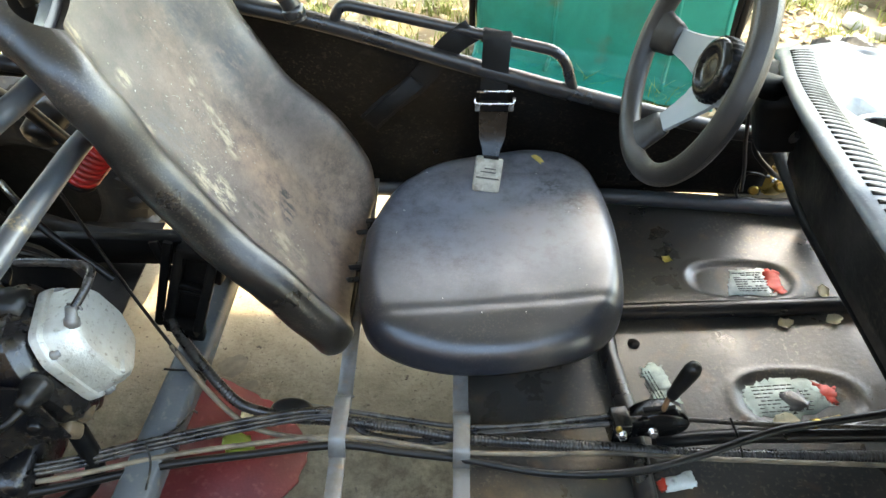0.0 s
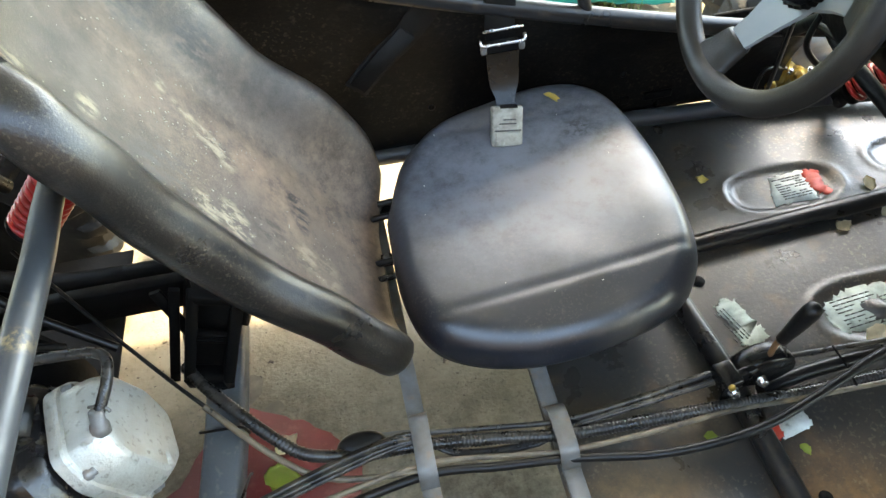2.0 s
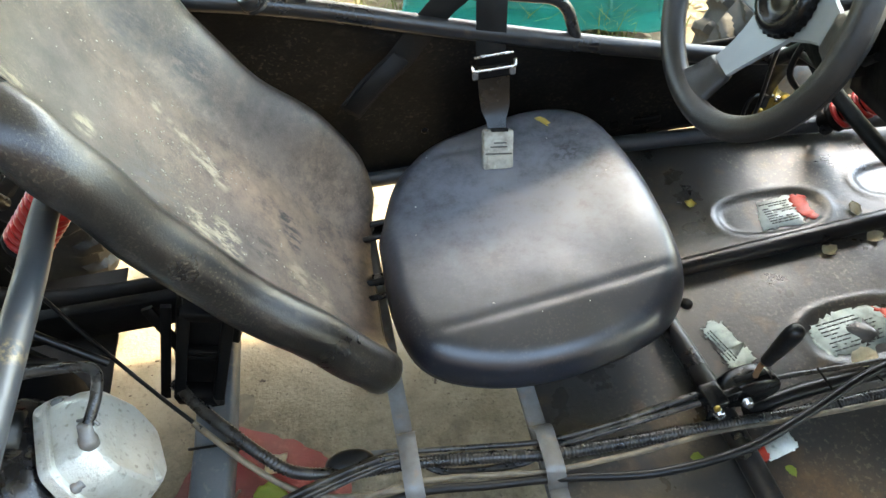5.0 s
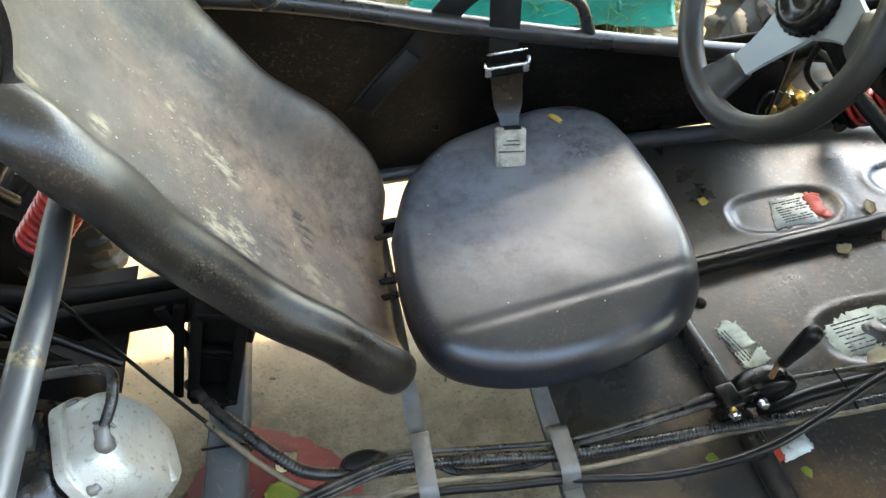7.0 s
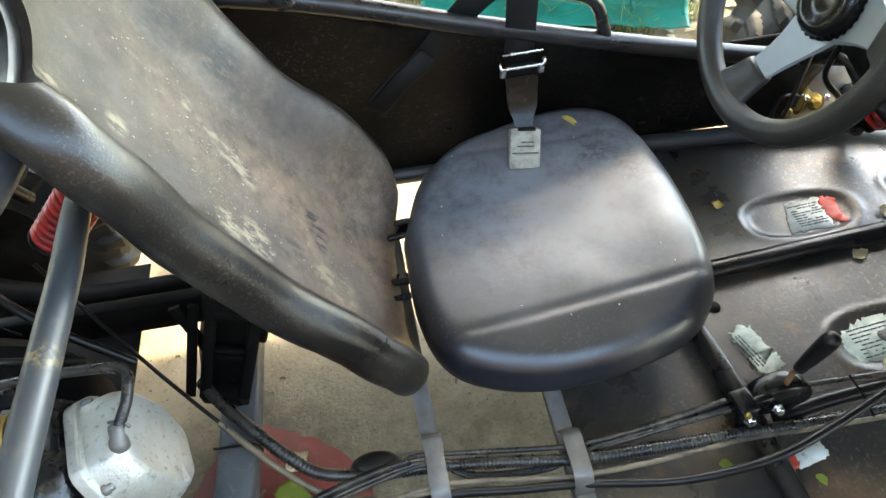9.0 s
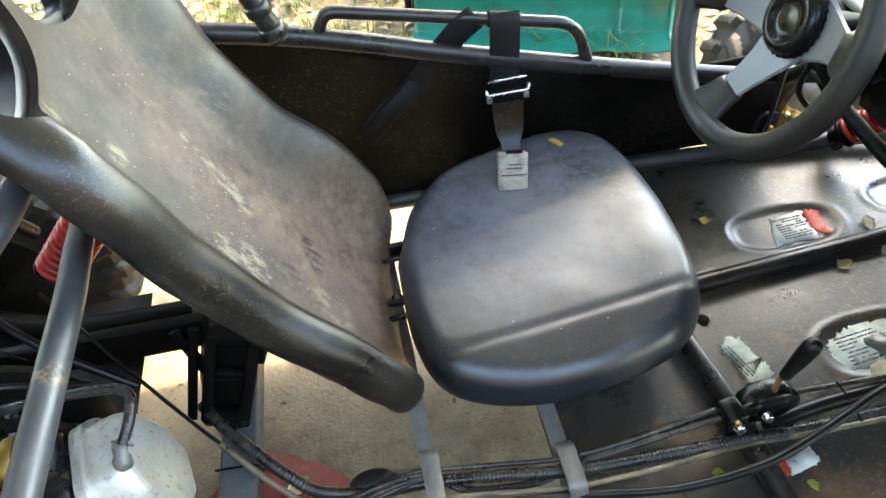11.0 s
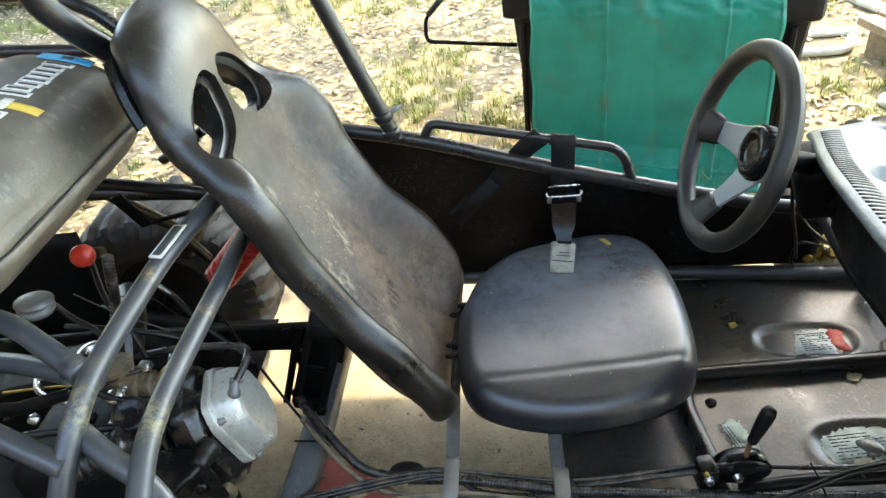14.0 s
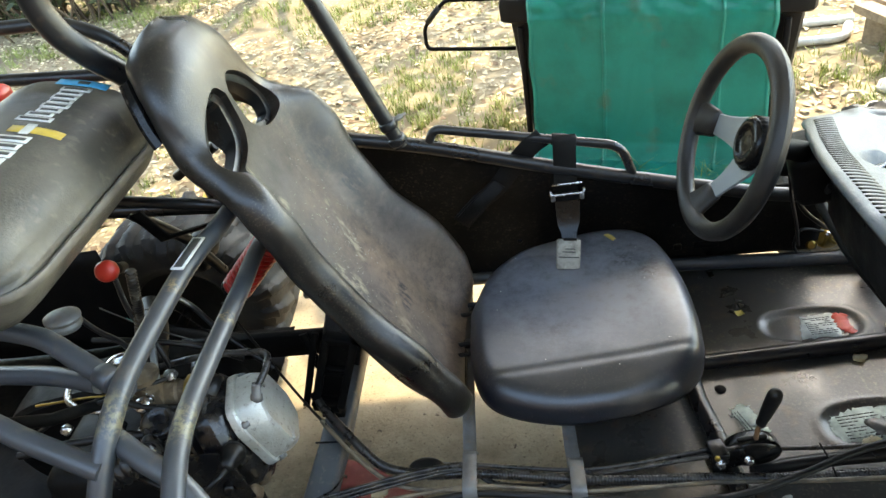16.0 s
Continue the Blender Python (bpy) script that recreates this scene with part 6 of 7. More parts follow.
part("decal_centre", sweep(bmesh.new(), [c0.lerp(c1, 0.06) + Vector((0, 0, 0.0009)), c0.lerp(c1, 0.94) + Vector((0, 0, 0.0009))], 0, flat=(0.0068, 0.0012)), M_ink, dec)


# ---- stickers on the floor ----
def ragged(pts, z, seed, rough=0.004, n=10, thick=0.0007, surface=None):
    """A torn paper outline as a thin plate."""
    rnd = random.Random(seed)
    out = []
    for (x0, y0), (x1, y1) in zip(pts, pts[1:] + pts[:1]):
        for k in range(n):
            t = k / n
            out.append((x0 + (x1 - x0) * t + rnd.uniform(-rough, rough), y0 + (y1 - y0) * t + rnd.uniform(-rough, rough)))
    bm = bmesh.new()
    low = [bm.verts.new((x, y, z)) for x, y in out]
    high = [bm.verts.new((x, y, z + thick)) for x, y in out]
    f = bm.faces.new(high)
    bm.faces.new(low[::-1])
    for k in range(len(low)):
        j = (k + 1) % len(low)
        bm.faces.new((low[k], low[j], high[j], high[k]))
    bmesh.ops.triangulate(bm, faces=[f])
    return bm


def text_bars(parent, x0, y0, ux, uy, rows, seed, z, mat, h=0.0022, pitch=0.0062, length=0.05):
    rnd = random.Random(seed)
    d = Vector((ux, uy, 0)).normalized()
    e = Vector((-d.y, d.x, 0))
    b = bmesh.new()
    for r in range(rows):
        s = 0.0
        while s < length - 0.006:
            w = min(rnd.uniform(0.004, 0.016), length - s)
            if rnd.random() > 0.14:
                c = Vector((x0, y0, z)) + d * (s + w / 2) - e * (r * pitch)
                block(b, (w, h, 0.0005), c, pose(0, 0, 0, 0, 0, math.degrees(math.atan2(d.y, d.x))))
            s += w + 0.002
    return part("text_bar", b, mat, parent)


s1 = part("warning_sticker", ragged([(0.602, 1.062), (0.674, 1.068), (0.668, 0.990), (0.580, 0.990)], 0.2488, 3, 0.0025), M_white, kart, "torn white and red warning sticker")
part("red_band", ragged([(0.672, 1.068), (0.702, 1.060), (0.696, 1.030), (0.706, 0.992), (0.676, 1.000), (0.668, 1.03)], 0.2490, 4, 0.004), M_redink, s1)
text_bars(s1, 0.604, 1.052, 0.998, 0.05, 9, 5, 0.2498, M_ink, length=0.060)
s2 = part("warning_sticker", ragged([(0.552, 0.770), (0.600, 0.786), (0.663, 0.792), (0.700, 0.770), (0.700, 0.735), (0.618, 0.700), (0.560, 0.708), (0.543, 0.735)], 0.2488, 8, 0.005), M_pale, kart, "faded torn warning sticker with red corner")
part("red_band", ragged([(0.675, 0.785), (0.716, 0.770), (0.705, 0.735), (0.690, 0.745)], 0.2490, 9, 0.004), M_redink, s2)
text_bars(s2, 0.563, 0.768, 0.995, 0.1, 8, 10, 0.2498, M_ink, length=0.10, pitch=0.0075)
part("torn_patch", ragged([(0.610, 0.755), (0.650, 0.765), (0.655, 0.73), (0.625, 0.715)], 0.2499, 11, 0.005), M_pan, s2)
s3 = part("worn_sticker", ragged([(0.370, 0.800), (0.392, 0.812), (0.412, 0.806), (0.425, 0.76), (0.434, 0.726), (0.405, 0.715), (0.384, 0.722), (0.386, 0.755)], 0.2556, 13, 0.004), M_pale, kart, "scraped grey sticker")
text_bars(s3, 0.384, 0.795, 0.3, -0.95, 5, 14, 0.2566, M_ink, length=0.07)
s4 = part("small_sticker", ragged([(0.366, 0.582), (0.420, 0.600), (0.424, 0.572), (0.372, 0.560)], 0.2556, 16, 0.002), M_white, kart, "small white and red sticker")
part("red_band", ragged([(0.358, 0.578), (0.372, 0.586), (0.376, 0.566), (0.364, 0.560)], 0.2558, 17, 0.002), M_redink, s4)


# ---- fallen leaves on the kart and slab ----
def fallen_leaf(x, y, z, size, mat, seed, turn=0.0, label="dry yellow leaf", wide=0.36):
    rnd = random.Random(seed)
    n = 9
    bm = bmesh.new()
    rows = []
    for i in range(n + 1):
        t = i / n
        w = wide * size * math.sin(math.pi * t ** 0.8) * (1 + 0.2 * rnd.uniform(-1, 1)) + 0.0004
        curl = 0.10 * size * math.sin(3.5 * t + seed)
        rows.append([bm.verts.new((size * (t - 0.5), s * w, curl + abs(s) * w * 0.35 + 0.002)) for s in (-1, -0.5, 0, 0.5, 1)])
    for a, c in zip(rows, rows[1:]):
        for k in range(4):
            bm.faces.new((a[k], a[k + 1], c[k + 1], c[k]))
    bmesh.ops.solidify(bm, geom=bm.faces[:], thickness=0.0005)
    low = min(v.co.z for v in bm.verts)
    bmesh.ops.transform(bm, matrix=pose(x, y, z - low, 0, 0, turn), verts=bm.verts)
    return tagged(part("leaf", bm, mat), label, "leaf", "fallen leaves")


fallen_leaf(0.196, 1.188, 0.4310, 0.042, M_yleaf, 1, -42, "curled yellow leaf on the seat cushion", 0.17)
fallen_leaf(0.474, 1.083, 0.2555, 0.030, M_yleaf, 2, 60, "crumpled yellow leaf on the floor sheet")
fallen_leaf(0.669, 0.912, 0.2555, 0.036, M_oyleaf, 3, 20, "pale dry leaf on the floor sheet")
fallen_leaf(0.769, 0.996, 0.2555, 0.034, M_oyleaf, 4, 80, "pale dry leaf on the floor sheet")
fallen_leaf(0.765, 0.922, 0.2555, 0.034, M_oyleaf, 5, 10, "pale dry leaf on the floor sheet")
fallen_leaf(0.393, 0.540, 0.2555, 0.020, M_gleaf, 6, -70, "yellow-green leaf on the floor sheet")
fallen_leaf(0.270, 0.585, 0.2555, 0.024, M_gleaf, 7, -20, "olive leaf on the floor sheet")
fallen_leaf(0.60, 0.69, 0.2555, 0.05, M_oyleaf, 12, 15, "pale dry leaf on the floor sheet")
# red mat and stains on the slab
mat_pts = [(-0.53, 0.945), (-0.43, 0.905), (-0.34, 0.85), (-0.285, 0.79), (-0.275, 0.75), (-0.29, 0.68), (-0.34, 0.62), (-0.60, 0.55), (-0.82, 0.60), (-0.80, 0.70), (-0.62, 0.79)]
red_mat = tagged(part("rubber_mat", ragged(mat_pts, 0.0004, 21, 0.004, 6, 0.005), M_mat), "crumpled dark red sheet lying on the concrete", "mat")
fallen_leaf(-0.42, 0.764, 0.0056, 0.075, M_gleaf, 8, -15, "yellow-green leaf on the red sheet")
fallen_leaf(-0.413, 0.832, 0.0056, 0.055, M_oyleaf, 9, 40, "pale torn leaf on the red sheet")


def stain(x, y, rx, ry, seed):
    rnd = random.Random(seed)
    n = 40
    ph = [rnd.uniform(0, 6.28) for _ in range(4)]
    bm = bmesh.new()
    vs = []
    for i in range(n):
        a = 2 * math.pi * i / n
        k = 1 + 0.10 * math.sin(2 * a + ph[0]) + 0.07 * math.sin(3 * a + ph[1]) + 0.05 * math.sin(7 * a + ph[2])
        vs.append(bm.verts.new((x + rx * k * math.cos(a), y + ry * k * math.sin(a), 0.0012)))
    bm.faces.new(vs)
    return part("oil_stain", bm, M_oil, slab, "dark oil spot")


stain(-0.489, 0.972, 0.030, 0.034, 1)
stain(-0.438, 0.914, 0.020, 0.020, 2)
rnd = random.Random(5)
crumbs = bmesh.new()
for _ in range(900):
    x, y = rnd.uniform(-1.0, 0.05), rnd.uniform(0.6, 1.7)
    s = rnd.uniform(0.0008, 0.0026) * (2.0 if rnd.random() < 0.06 else 1)
    block(crumbs, (s * rnd.uniform(1, 2.5), s, s * 0.5), (x, y, s * 0.25), pose(0, 0, 0, 0, 0, rnd.uniform(0, 180)))
tagged(part("grit", crumbs, M_bark, smooth=False), "dark grit and crumbs scattered over the concrete", "grit", kind="stuff")
specks = bmesh.new()
for _ in range(46):
    x, y = rnd.uniform(-0.09, 0.28), rnd.uniform(0.76, 1.15)
    s = rnd.uniform(0.0007, 0.0015)
    block(specks, (s * 1.4, s, s), (x, y, 0.4345 - 0.006 * math.exp(-(((x - 0.05) / 0.13) ** 2 + ((y - 0.98) / 0.13) ** 2)) + 0.006 * math.exp(-((x - 0.27) / 0.05) ** 2)))
part("dust_specks", specks, M_white, kart)

# ---- storage box with tarpaulin ----
BOX = pose(0.0, 2.46, 0.0, 0, 0, -18)       # its near corner; x along the front, y back


def build_box():
    L, D = 1.03, 0.56
    b = bmesh.new()

    def ring(z, grow, r=0.05):
        pts = [(-grow, -grow), (L + grow, -grow), (L + grow, D + grow), (-grow, D + grow)]
        loop = []
        for i, p in enumerate(pts):
            q0, q1 = Vector((*pts[i - 1], 0)), Vector((*pts[(i + 1) % 4], 0))
            pv = Vector((*p, 0))
            a, c = pv + (q0 - pv).normalized() * r, pv + (q1 - pv).normalized() * r
            loop += [a.lerp(pv, 0.25).lerp(a, 0.5), a * 0.25 + pv * 0.5 + c * 0.25, c]
        return [b.verts.new(BOX @ Vector((v.x, v.y, z))) for v in loop]

    rings = [ring(z, g) for z, g in ((soil_z(0.5, 2.5) - 0.02, -0.055), (0.08, -0.05), (0.30, -0.030), (0.570, -0.006), (0.574, 0.014), (0.582, 0.024), (0.640, 0.026), (0.662, 0.020), (0.690, -0.018), (0.700, -0.030), (0.706, -0.055), (0.708, -0.10))]
    for a, c in zip(rings, rings[1:]):
        for k in range(len(a)):
            b.faces.new((a[k], a[(k + 1) % len(a)], c[(k + 1) % len(a)], c[k]))
    b.faces.new(rings[0])
    b.faces.new(rings[-1])
    box = tagged(sharp(part("storage_box", b, M_bin), 30), "large black plastic storage trunk with pull handle", "storage box")
    hb = bmesh.new()
    line = bent_points([BOX @ Vector(p) for p in ((0.0, 0.20, 0.605), (-0.30, 0.16, 0.622), (-0.40, 0.14, 0.52), (-0.40, 0.13, 0.43), (-0.02, 0.17, 0.41))], 0.03)
    sweep(hb, line, 0.0085, 10)
    handle = part("pull_handle", hb, M_dark, box, "bent black tube handle")
    part("grip", sweep(bmesh.new(), [BOX @ Vector((-0.325, 0.155, 0.599)), BOX @ Vector((-0.385, 0.143, 0.537))], 0.0125, 12), M_rubber, handle)
    for x in (0.06, 0.97):
        part("corner_rib", block(bmesh.new(), (0.022, 0.02, 0.52), BOX @ Vector((x, -0.002, 0.30)), pose(0, 0, 0, 2, 0, -18), 0.006), M_bin, box)
    for x in (0.35, 0.70):
        part("latch", block(bmesh.new(), (0.09, 0.02, 0.07), BOX @ Vector((x, -0.018, 0.60)), pose(0, 0, 0, 0, 0, -18), 0.008), M_bin, box)
    return box


storage_box = build_box()


def tarp_point(u, v):
    """u across, v from the back edge on the lid over the front to the flared foot on the soil."""
    x = 0.10 + 0.835 * u
    path = [(0.0, 0.50, 0.720), (0.28, 0.075, 0.719), (0.33, 0.030, 0.708), (0.42, -0.038, 0.660), (0.47, -0.052, 0.600), (0.53, -0.046, 0.54), (0.86, -0.030, 0.10), (0.93, -0.06, 0.030), (1.0, -0.16, 0.012)]
    ts = [p[0] for p in path]
    y, z = float(np.interp(v, ts, [p[1] for p in path])), float(np.interp(v, ts, [p[2] for p in path]))
    fold = 0.010 * noise.noise(Vector((x * 5.5, z * 1.3, 1.0))) + 0.006 * noise.noise(Vector((x * 14, z * 4, 2.0))) + 0.004 * noise.noise(Vector((x * 31, z * 26, 4.0))) * smoothstep(0.45, 0.62, z)
    crinkle = (0.012 * noise.noise(Vector((x * 15, v * 45, 7.0))) + 0.007 * abs(noise.noise(Vector((x * 40, v * 80, 3.0))))) * math.exp(-((v - 0.41) / 0.08) ** 2)
    x += 0.03 * (u - 0.5) * smoothstep(0.5, 1.0, v)
    x += 0.010 * noise.noise(Vector((v * 9, u * 2, 5.0)))
    seam = 0.0025 * math.exp(-((u - 0.33) / 0.012) ** 2) + 0.002 * math.exp(-((u - 0.80) / 0.012) ** 2)
    if v > 0.92:
        z += 0.02 * abs(noise.noise(Vector((x * 9, v * 12, 0))))
    up = smoothstep(0.44, 0.30, v)
    p = Vector((x, y - abs(fold) * (1 - up) - crinkle - seam, z + (abs(fold) + seam) * up))
    q = BOX @ p
    if v > 0.86:
        q.z = max(q.z, soil_z(q.x, q.y) + 0.006)
    return q


tarp = tagged(part("tarpaulin", sheet(bmesh.new(), tarp_point, 110, 130, 0.0012), M_tarp), "creased green plastic tarpaulin draped over the storage box", "tarpaulin")


for u0 in (0.33, 0.80, 0.012, 0.988):
    part("welded_seam", sheet(bmesh.new(), lambda u, v: tarp_point(u0 + 0.016 * (u - 0.5), 0.34 + 0.62 * v) + BOX.to_3x3() @ Vector((0, -0.0022, 0.0012)), 2, 80, 0.0008), M_tarp, tarp)


def build_tub():
    b = bmesh.new()
    lathe(b, [(0.10, 0.0), (0.108, 0.006), (0.125, 0.16), (0.132, 0.165), (0.132, 0.172), (0.122, 0.172), (0.104, 0.012), (0.098, 0.008)], BOX @ pose(0.27, 0.19, 0.734, 0, 0, 0) @ Matrix.Diagonal((0.85, 0.75, 1, 1)), 32)
    tub = tagged(part("plastic_tub", b, M_pvc), "dirty white plastic tub on the tarpaulin", "tub")
    return tub


build_tub()
b = bmesh.new()
corner, da, dc = Vector((0.46, 0.060, 0.738)), Vector((-0.62, 0.25, 0.74)) * 0.26, Vector((0.78, 0.25, 0.57)) * 0.26
for a, c in ((corner, corner + da), (corner + da, corner + da + dc), (corner + da + dc, corner + dc), (corner + dc, corner)):
    sweep(b, [BOX @ a, BOX @ c], 0, flat=(0.011, 0.011))
tray_thing = tagged(sharp(part("open_frame", b, M_pvc), 40), "dirty white square frame leaning on the tarpaulin", "frame")

# ---- pipes, timber and stones in the yard ----
def pvc(pts, r, label="weathered white plastic pipe on the soil"):
    line = bent_points(pts, 0.07)
    return tagged(part("plastic_pipe", sweep(bmesh.new(), line, r, 16), M_pvc), label, "pipe", "pipes in the yard")


pvc([(1.40, 3.56, soil_z(1.4, 3.56) + 0.022), (1.80, 3.55, soil_z(1.8, 3.55) + 0.025)], 0.022)
pvc([(1.36, 3.30, soil_z(1.36, 3.3) + 0.024), (1.66, 3.30, soil_z(1.66, 3.3) + 0.024), (1.74, 3.46, soil_z(1.74, 3.46) + 0.024)], 0.022, "bent weathered white plastic pipe on the soil")
pvc([(1.95, 4.15, soil_z(1.95, 4.15) + 0.030), (2.25, 3.15, soil_z(2.25, 3.15) + 0.030)], 0.030, "thick weathered white plastic pipe")
pvc([(1.72, 4.55, soil_z(1.72, 4.55) + 0.024), (1.98, 4.05, soil_z(1.98, 4.05) + 0.024)], 0.024)
pvc([(2.08, 4.6, soil_z(2.08, 4.6) + 0.03), (2.55, 3.6, soil_z(2.55, 3.6) + 0.03)], 0.028)
pvc([(2.20, 4.7, soil_z(2.2, 4.7) + 0.03), (2.85, 3.9, soil_z(2.85, 3.9) + 0.03)], 0.03)


def timber(p, q, w, h, label, name="timber_plank"):
    p, q = Vector(p), Vector(q)
    d = q - p
    m = Matrix.Translation((p + q) / 2) @ d.to_track_quat("X", "Z").to_matrix().to_4x4()
    return tagged(part(name, block(bmesh.new(), (d.length, w, h), (0, 0, 0), m, 0.004), M_wood, smooth=False), label, "timber", "timber in the yard")


timber((1.70, 2.98, 0.035), (1.86, 2.86, 0.035), 0.12, 0.13, "short block of weathered timber", "timber_block")
timber((1.74, 3.36, 0.121), (1.92, 2.40, 0.121), 0.09, 0.04, "weathered plank resting on a timber block")
timber((1.86, 3.42, 0.121), (2.08, 2.40, 0.121), 0.10, 0.04, "weathered plank resting on a timber block")
timber((1.76, 3.30, 0.03), (1.88, 3.18, 0.03), 0.12, 0.14, "short block of weathered timber", "timber_block")
timber((1.78, 2.55, 0.03), (2.02, 2.48, 0.03), 0.12, 0.14, "short block of weathered timber", "timber_block")


def stone(x, y, s, seed, mat=M_pvc, label="pale rounded stone on the soil"):
    bm = bmesh.new()
    bmesh.ops.create_icosphere(bm, subdivisions=3, radius=s)
    for v in bm.verts:
        v.co *= 1 + 0.25 * noise.noise(v.co * (2.2 / s) * 0.5 + Vector((seed, 0, 0)))
        v.co.z *= 0.6
    bmesh.ops.transform(bm, matrix=Matrix.Translation((x, y, soil_z(x, y) + s * 0.35)), verts=bm.verts)
    return tagged(part("stone", bm, mat), label, "stone", "stones in the yard")


M_stone = material("pale_stone", (0.50, 0.48, 0.43), 0.85, second=(0.30, 0.27, 0.22), scale=14, amount=0.6, bump=0.8, bump_scale=60)
for i, (x, y, s) in enumerate(((1.48, 2.55, 0.045), (1.56, 2.58, 0.035), (1.60, 2.72, 0.05), (1.68, 2.62, 0.04), (1.53, 2.46, 0.03), (1.70, 2.50, 0.05))):
    stone(x, y, s, i, M_stone)
hose_t = tagged(part("black_hose", sweep(bmesh.new(), curve_points([(1.62, 2.42, 0.02), (1.70, 2.54, 0.10), (1.84, 2.62, 0.02), (2.1, 2.56, 0.02)], 8), 0.02, 12), M_rubber), "thick black hose lying on the stones", "hose")
b = bmesh.new()
lathe(b, [(0.17 + 0.03 * math.cos(a), 0.03 * math.sin(a)) for a in [2 * math.pi * i / 12 for i in range(13)]], aim((-1.02, 2.02, 0.155), (0.25, -0.75, 0.6)), 48, False)
ring_toy = tagged(part("plastic_ring", b, M_yellow), "yellow plastic ring lying tilted on the soil", "ring")
low = min((ring_toy.matrix_world @ v.co).z for v in ring_toy.data.vertices)
ring_toy.location.z = soil_z(-1.02, 2.02) - low + 0.002

# ---- loose cover of the yard ----
def from_faces(name, verts, faces, mat):
    me = bpy.data.meshes.new(name)
    me.from_pydata(verts, [], faces)
    me.materials.append(mat)
    return new(name, me)


def litter(n, seed, region, size, mat, name, label):
    rnd = random.Random(seed)
    verts, faces = [], []
    x0, x1, y0, y1 = region
    while len(faces) < n * 2:
        x, y = rnd.uniform(x0, x1), rnd.uniform(y0, y1)
        if noise.noise(Vector((x * 0.9, y * 0.9, 9.0))) + 0.45 * rnd.random() < -0.05:
            continue
        s = rnd.uniform(*size)
        a = rnd.uniform(0, 6.28)
        ca, sa = math.cos(a), math.sin(a)
        z = soil_z(x, y) + 0.004
        lift = rnd.uniform(0.0, 0.35) * s
        k = len(verts)
        w = rnd.uniform(0.35, 0.6)
        for px, py, pz in ((-0.5, 0, 0.0), (0.0, -w / 2, lift), (0.0, w / 2, lift * rnd.random()), (0.5, 0, rnd.uniform(0, 0.3) * s)):
            verts.append((x + s * (px * ca - py * sa), y + s * (px * sa + py * ca), z + pz))
        faces += [(k, k + 1, k + 2), (k + 1, k + 3, k + 2)]
    return tagged(from_faces(name, verts, faces, mat), label, "leaf litter", kind="stuff")


litter(24000, 11, (-5.5, 3.2, 1.85, 7.2), (0.018, 0.058), M_litter, "leaf_litter", "dry tan leaves strewn over the yard soil")
litter(8000, 12, (-5.5, 3.2, 1.85, 7.2), (0.02, 0.06), material("brown_leaves", (0.16, 0.10, 0.055), 0.85, vary=0.5, island=True), "brown_leaf_litter", "dark brown dead leaves on the soil")


def grass_patch(n, seed, region, name="grass"):
    rnd = random.Random(seed)
    verts, faces = [], []
    x0, x1, y0, y1 = region
    made = 0
    while made < n:
        x, y = rnd.uniform(x0, x1), rnd.uniform(y0, y1)
        if noise.noise(Vector((x * 1.3, y * 1.3, 2.0))) < -0.10 + 0.34 * rnd.random():
            continue
        made += 1
        z = soil_z(x, y) - 0.003
        for _ in range(rnd.randint(7, 16)):
            a, h = rnd.uniform(0, 6.28), rnd.uniform(0.03, 0.10)
            bx, by = x + rnd.gauss(0, 0.02), y + rnd.gauss(0, 0.02)
            lean = rnd.uniform(0.2, 1.0) * h
            w = rnd.uniform(0.0015, 0.0035)
            dx, dy = math.cos(a), math.sin(a)
            k = len(verts)
            for t, ww in ((0, 1.0), (0.5, 0.8), (1.0, 0.05)):
                px, py, pz = bx + dx * lean * t * t, by + dy * lean * t * t, z + h * t * (1 - 0.25 * t)
                verts += [(px - dy * w * ww, py + dx * w * ww, pz), (px + dy * w * ww, py - dx * w * ww, pz)]
            faces += [(k, k + 1, k + 3, k + 2), (k + 2, k + 3, k + 5, k + 4)]
    return tagged(from_faces(name, verts, faces, M_grass), "sparse tufts of yellow-green grass in dry soil", "grass", kind="stuff")


grass_patch(2500, 21, (-4.5, 3.0, 2.2, 6.8))
rnd = random.Random(31)
verts, faces = [], []
for cx, cy, n in ((0.70, 2.12, 90), (0.92, 2.16, 30), (0.45, 2.18, 16), (-0.75, 2.05, 40), (-1.1, 2.0, 30), (-0.95, 2.3, 40)):
    for _ in range(n):
        a, h = rnd.uniform(0, 6.28), rnd.uniform(0.05, 0.15)
        bx, by = cx + rnd.gauss(0, 0.035), cy + rnd.gauss(0, 0.03)
        z = soil_z(bx, by) - 0.003
        lean, w = rnd.uniform(0.2, 0.9) * h, rnd.uniform(0.0014, 0.003)
        dx, dy = math.cos(a), math.sin(a)
        k = len(verts)
        for t, ww in ((0, 1.0), (0.5, 0.8), (1.0, 0.05)):
            px, py, pz = bx + dx * lean * t * t, by + dy * lean * t * t, z + h * t * (1 - 0.25 * t)
            verts += [(px - dy * w * ww, py + dx * w * ww, pz), (px + dy * w * ww, py - dx * w * ww, pz)]
        faces += [(k, k + 1, k + 3, k + 2), (k + 2, k + 3, k + 5, k + 4)]
tagged(from_faces("grass", verts, faces, M_grass), "fresh grass tufts beside the tarpaulin and the kart", "grass", kind="stuff")


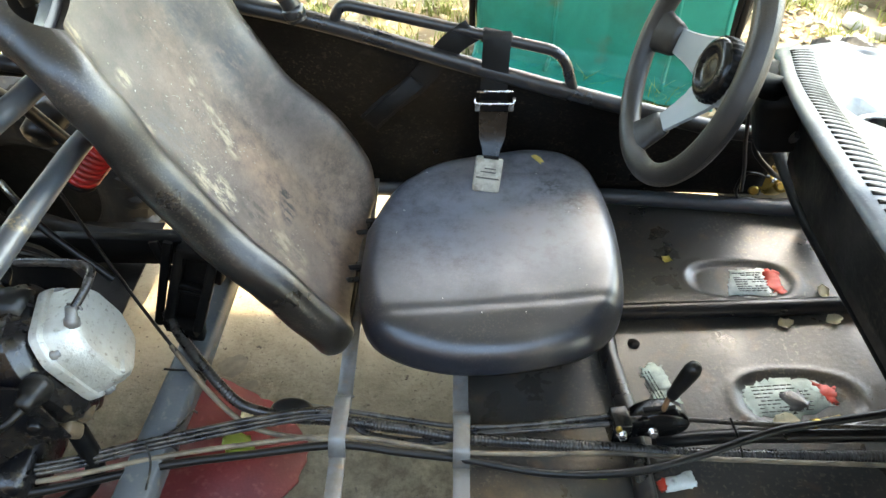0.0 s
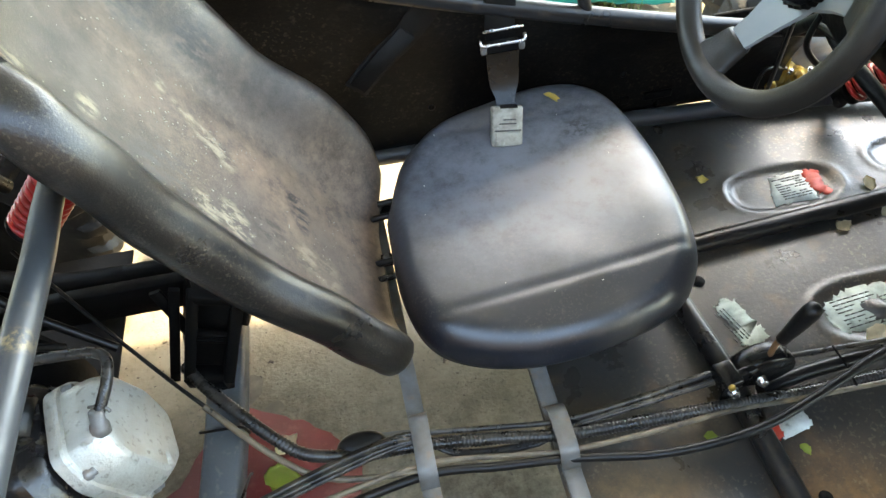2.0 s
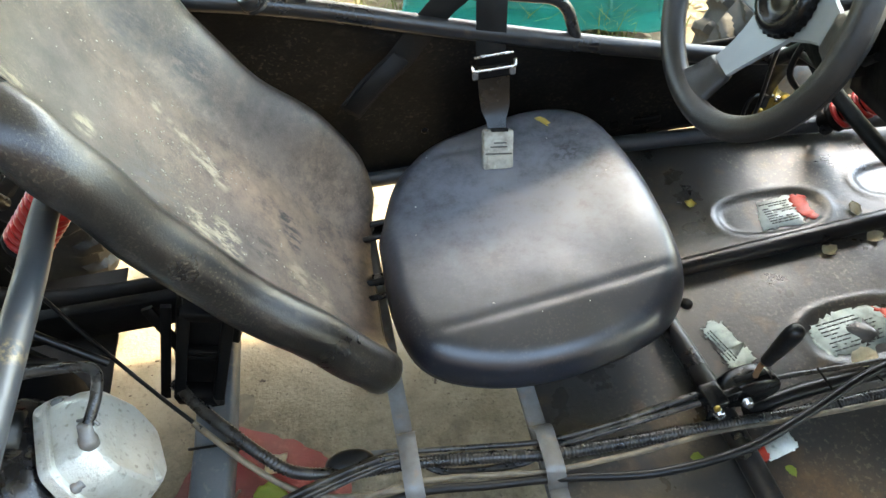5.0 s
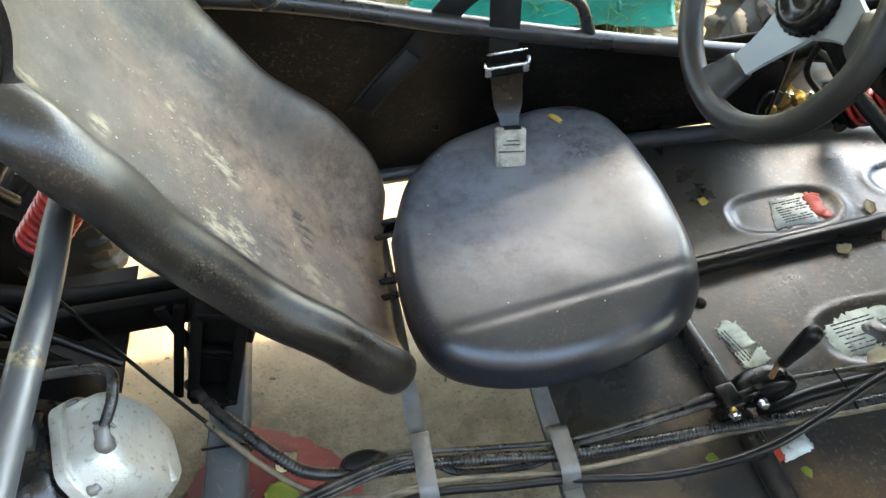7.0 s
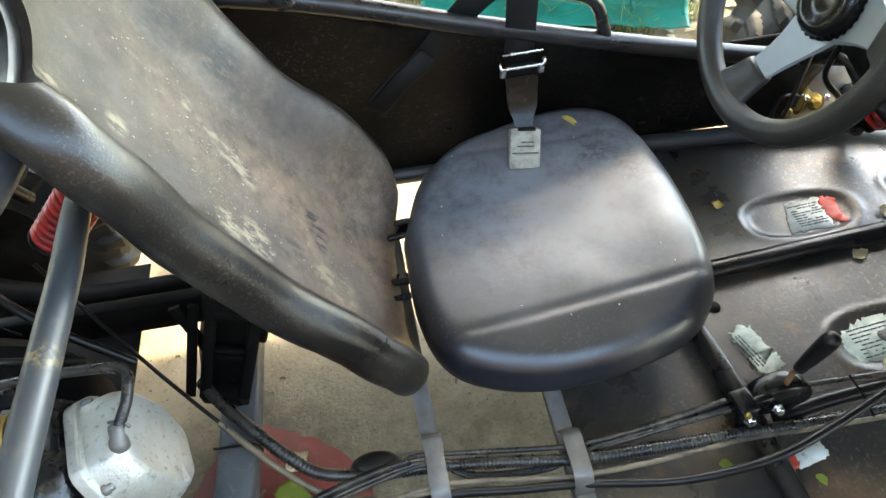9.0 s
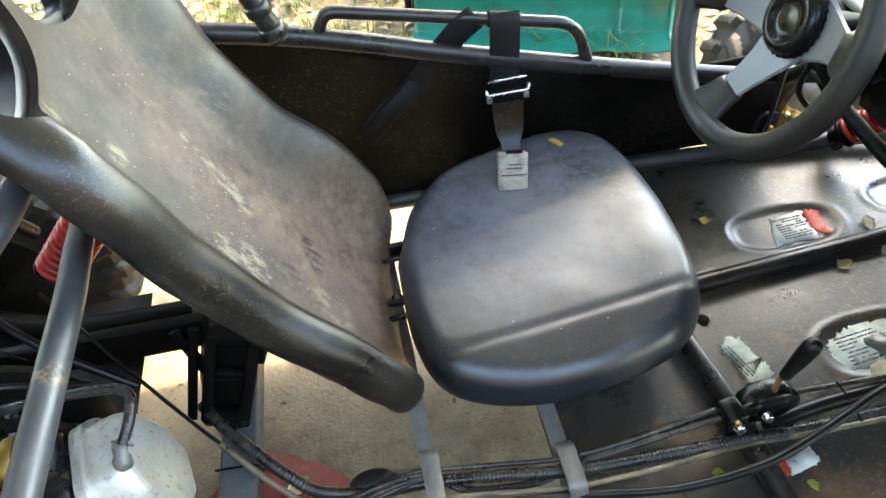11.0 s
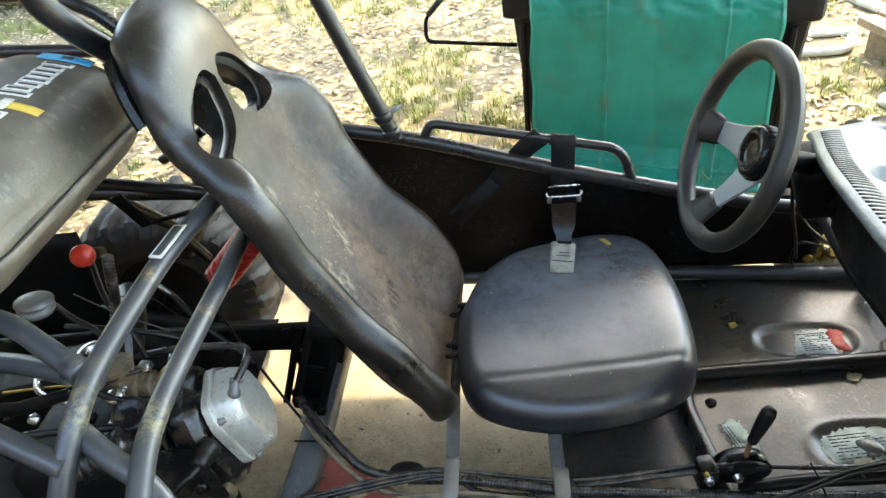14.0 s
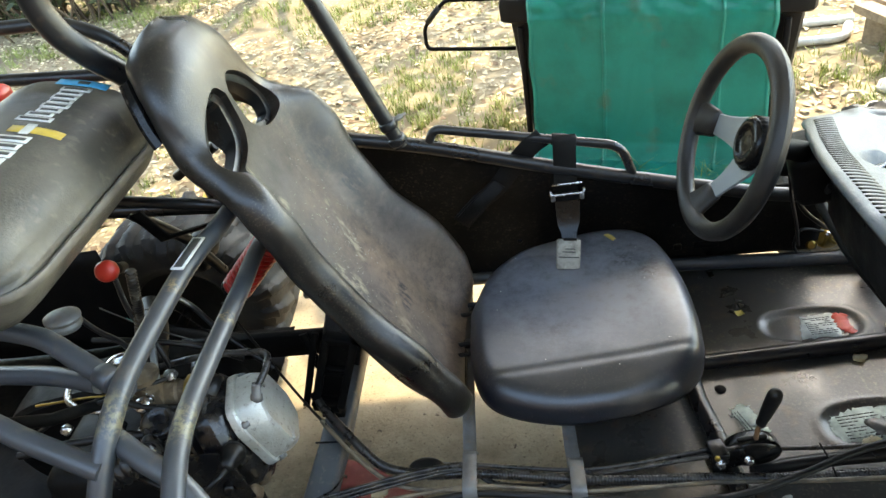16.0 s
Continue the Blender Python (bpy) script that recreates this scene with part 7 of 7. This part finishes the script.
# ---- brush at the edge of the yard, and unseen trees added for shade ----
def leaf_cards(rnd, centre, radii, n, size, verts, faces, hollow=0.0):
    for _ in range(n):
        while True:
            p = Vector((rnd.uniform(-1, 1), rnd.uniform(-1, 1), rnd.uniform(-1, 1)))
            if hollow <= p.length <= 1 and noise.noise(Vector((p.x * 2.3 + centre[0], p.y * 2.3 + centre[1], p.z * 2.3))) > -0.18:
                break
        c = Vector((centre[0] + p.x * radii[0], centre[1] + p.y * radii[1], centre[2] + p.z * radii[2]))
        d = Vector((rnd.gauss(0, 1), rnd.gauss(0, 1), rnd.gauss(0, 0.6))).normalized()
        e = d.cross(Vector((rnd.gauss(0, 1), rnd.gauss(0, 1), rnd.gauss(0, 1)))).normalized()
        s = rnd.uniform(*size)
        k = len(verts)
        verts += [tuple(c - d * s), tuple(c + e * s * 0.4), tuple(c + d * s), tuple(c - e * s * 0.4)]
        faces.append((k, k + 1, k + 2, k + 3))


def shrub(x, y, w, h, seed):
    rnd = random.Random(seed)
    z0 = soil_z(x, y)
    root = tagged(new("shrub"), "tangled brown and green shrub at the yard edge", "shrub", "brush at the yard edge")
    root.location = (x, y, z0)
    b = bmesh.new()
    for _ in range(26):
        a, l = rnd.uniform(0, 6.28), rnd.uniform(0.5, 1.0) * h
        base = Vector((rnd.gauss(0, w * 0.25), rnd.gauss(0, w * 0.2), -0.02))
        tip = base + Vector((math.cos(a) * w * rnd.uniform(0.2, 0.7), math.sin(a) * w * 0.5, l))
        mid = base.lerp(tip, 0.5) + Vector((rnd.gauss(0, 0.08), rnd.gauss(0, 0.08), 0.05))
        line = curve_points([base, mid, tip], 4)
        sweep(b, line, 0.01, 5, radii=[0.012 * (1 - 0.8 * i / (len(line) - 1)) for i in range(len(line))], caps=False)
    part("brushwood", b, M_twig, root)
    verts, faces = [], []
    leaf_cards(rnd, (0, 0, h * 0.55), (w * 0.8, w * 0.55, h * 0.6), 1500, (0.025, 0.06), verts, faces)
    ob = from_faces("foliage", verts, faces, M_leafy)
    ob.parent = root
    return root


rs = random.Random(77)
for i in range(17):
    shrub(-8.2 + 0.52 * i + rs.uniform(-0.15, 0.15), (6.15 if i < 10 else 7.0) + rs.uniform(-0.3, 0.4), 0.75, rs.uniform(0.9, 1.6), 100 + i)


def tree(x, y, height, crown, leaves, seed, size=(0.10, 0.20)):
    rnd = random.Random(seed)
    z0 = soil_z(x, y)
    root = tagged(new("tree"), "unseen leafy tree with grey bark, added to shape the yard's light", "tree", "trees round the yard")
    root.location = (x, y, z0)
    b = bmesh.new()
    top = Vector((crown[0] - x, crown[1] - y, crown[2] - z0))
    line = curve_points([(0, 0, -0.05), (0.08, 0.05, height * 0.3), (top.x * 0.6, top.y * 0.6, height * 0.6), tuple(top)], 6)
    sweep(b, line, 0.1, 12, radii=[0.17 * (1 - 0.75 * i / (len(line) - 1)) for i in range(len(line))])
    for _ in range(9):
        s = line[rnd.randint(8, len(line) - 2)]
        tip = top + Vector((rnd.uniform(-1, 1) * crown[3] * 0.8, rnd.uniform(-1, 1) * crown[3] * 0.8, rnd.uniform(-0.4, 0.7) * crown[4]))
        lim = curve_points([tuple(s), tuple(s.lerp(tip, 0.5) + Vector((0, 0, 0.25))), tuple(tip)], 5)
        sweep(b, lim, 0.04, 7, radii=[0.06 * (1 - 0.85 * i / (len(lim) - 1)) for i in range(len(lim))])
    part("trunk", b, M_bark, root)
    verts, faces = [], []
    leaf_cards(rnd, tuple(top), (crown[3], crown[5] if len(crown) > 5 else crown[3], crown[4]), leaves, size, verts, faces)
    ob = from_faces("crown", verts, faces, M_leafy)
    ob.parent = root
    return root


# out of view; added to block low sky and to shade the yard
for k, (x, y) in enumerate(((-7.6, 11.0), (-3.9, 11.6), (-0.4, 11.2))):
    tree(x, y + 0.6, 5.0, (x + 0.4, y, 3.3, 2.4, 2.4, 1.8), 3200, 211 + k, (0.14, 0.28))
tree(2.9, 8.6, 3.0, (0.9, 5.2, 3.2, 2.0, 0.45), 900, 203, (0.06, 0.13))
tree(-1.4, 8.9, 3.2, (-1.5, 5.7, 3.4, 1.9, 0.45), 900, 205, (0.06, 0.13))
tree(-5.6, 8.9, 4.2, (-3.9, 7.9, 4.3, 2.9, 0.8, 1.5), 5200, 207, (0.10, 0.20))

# ---- board fence at the far side ----
for i in range(22):
    x = 1.55 + 0.15 * i
    y = 5.35 - 0.12 * (x - 1.55)
    bd = part("fence_board", block(bmesh.new(), (0.135, 0.02, 1.2), (x, y, 0.60 + soil_z(x, y) - 0.01), pose(0, 0, 0, 0, 0, -6.8), 0.003), M_wood, smooth=False)
    if i == 0:
        fence = tagged(new("fence"), "weathered brown board fence behind the pipes", "fence")
    bd.parent = fence
part("fence_rail", sweep(bmesh.new(), [(1.45, 5.395, 0.85), (4.85, 4.985, 0.85)], 0, flat=(0.02, 0.045)), M_wood, fence, smooth=False)
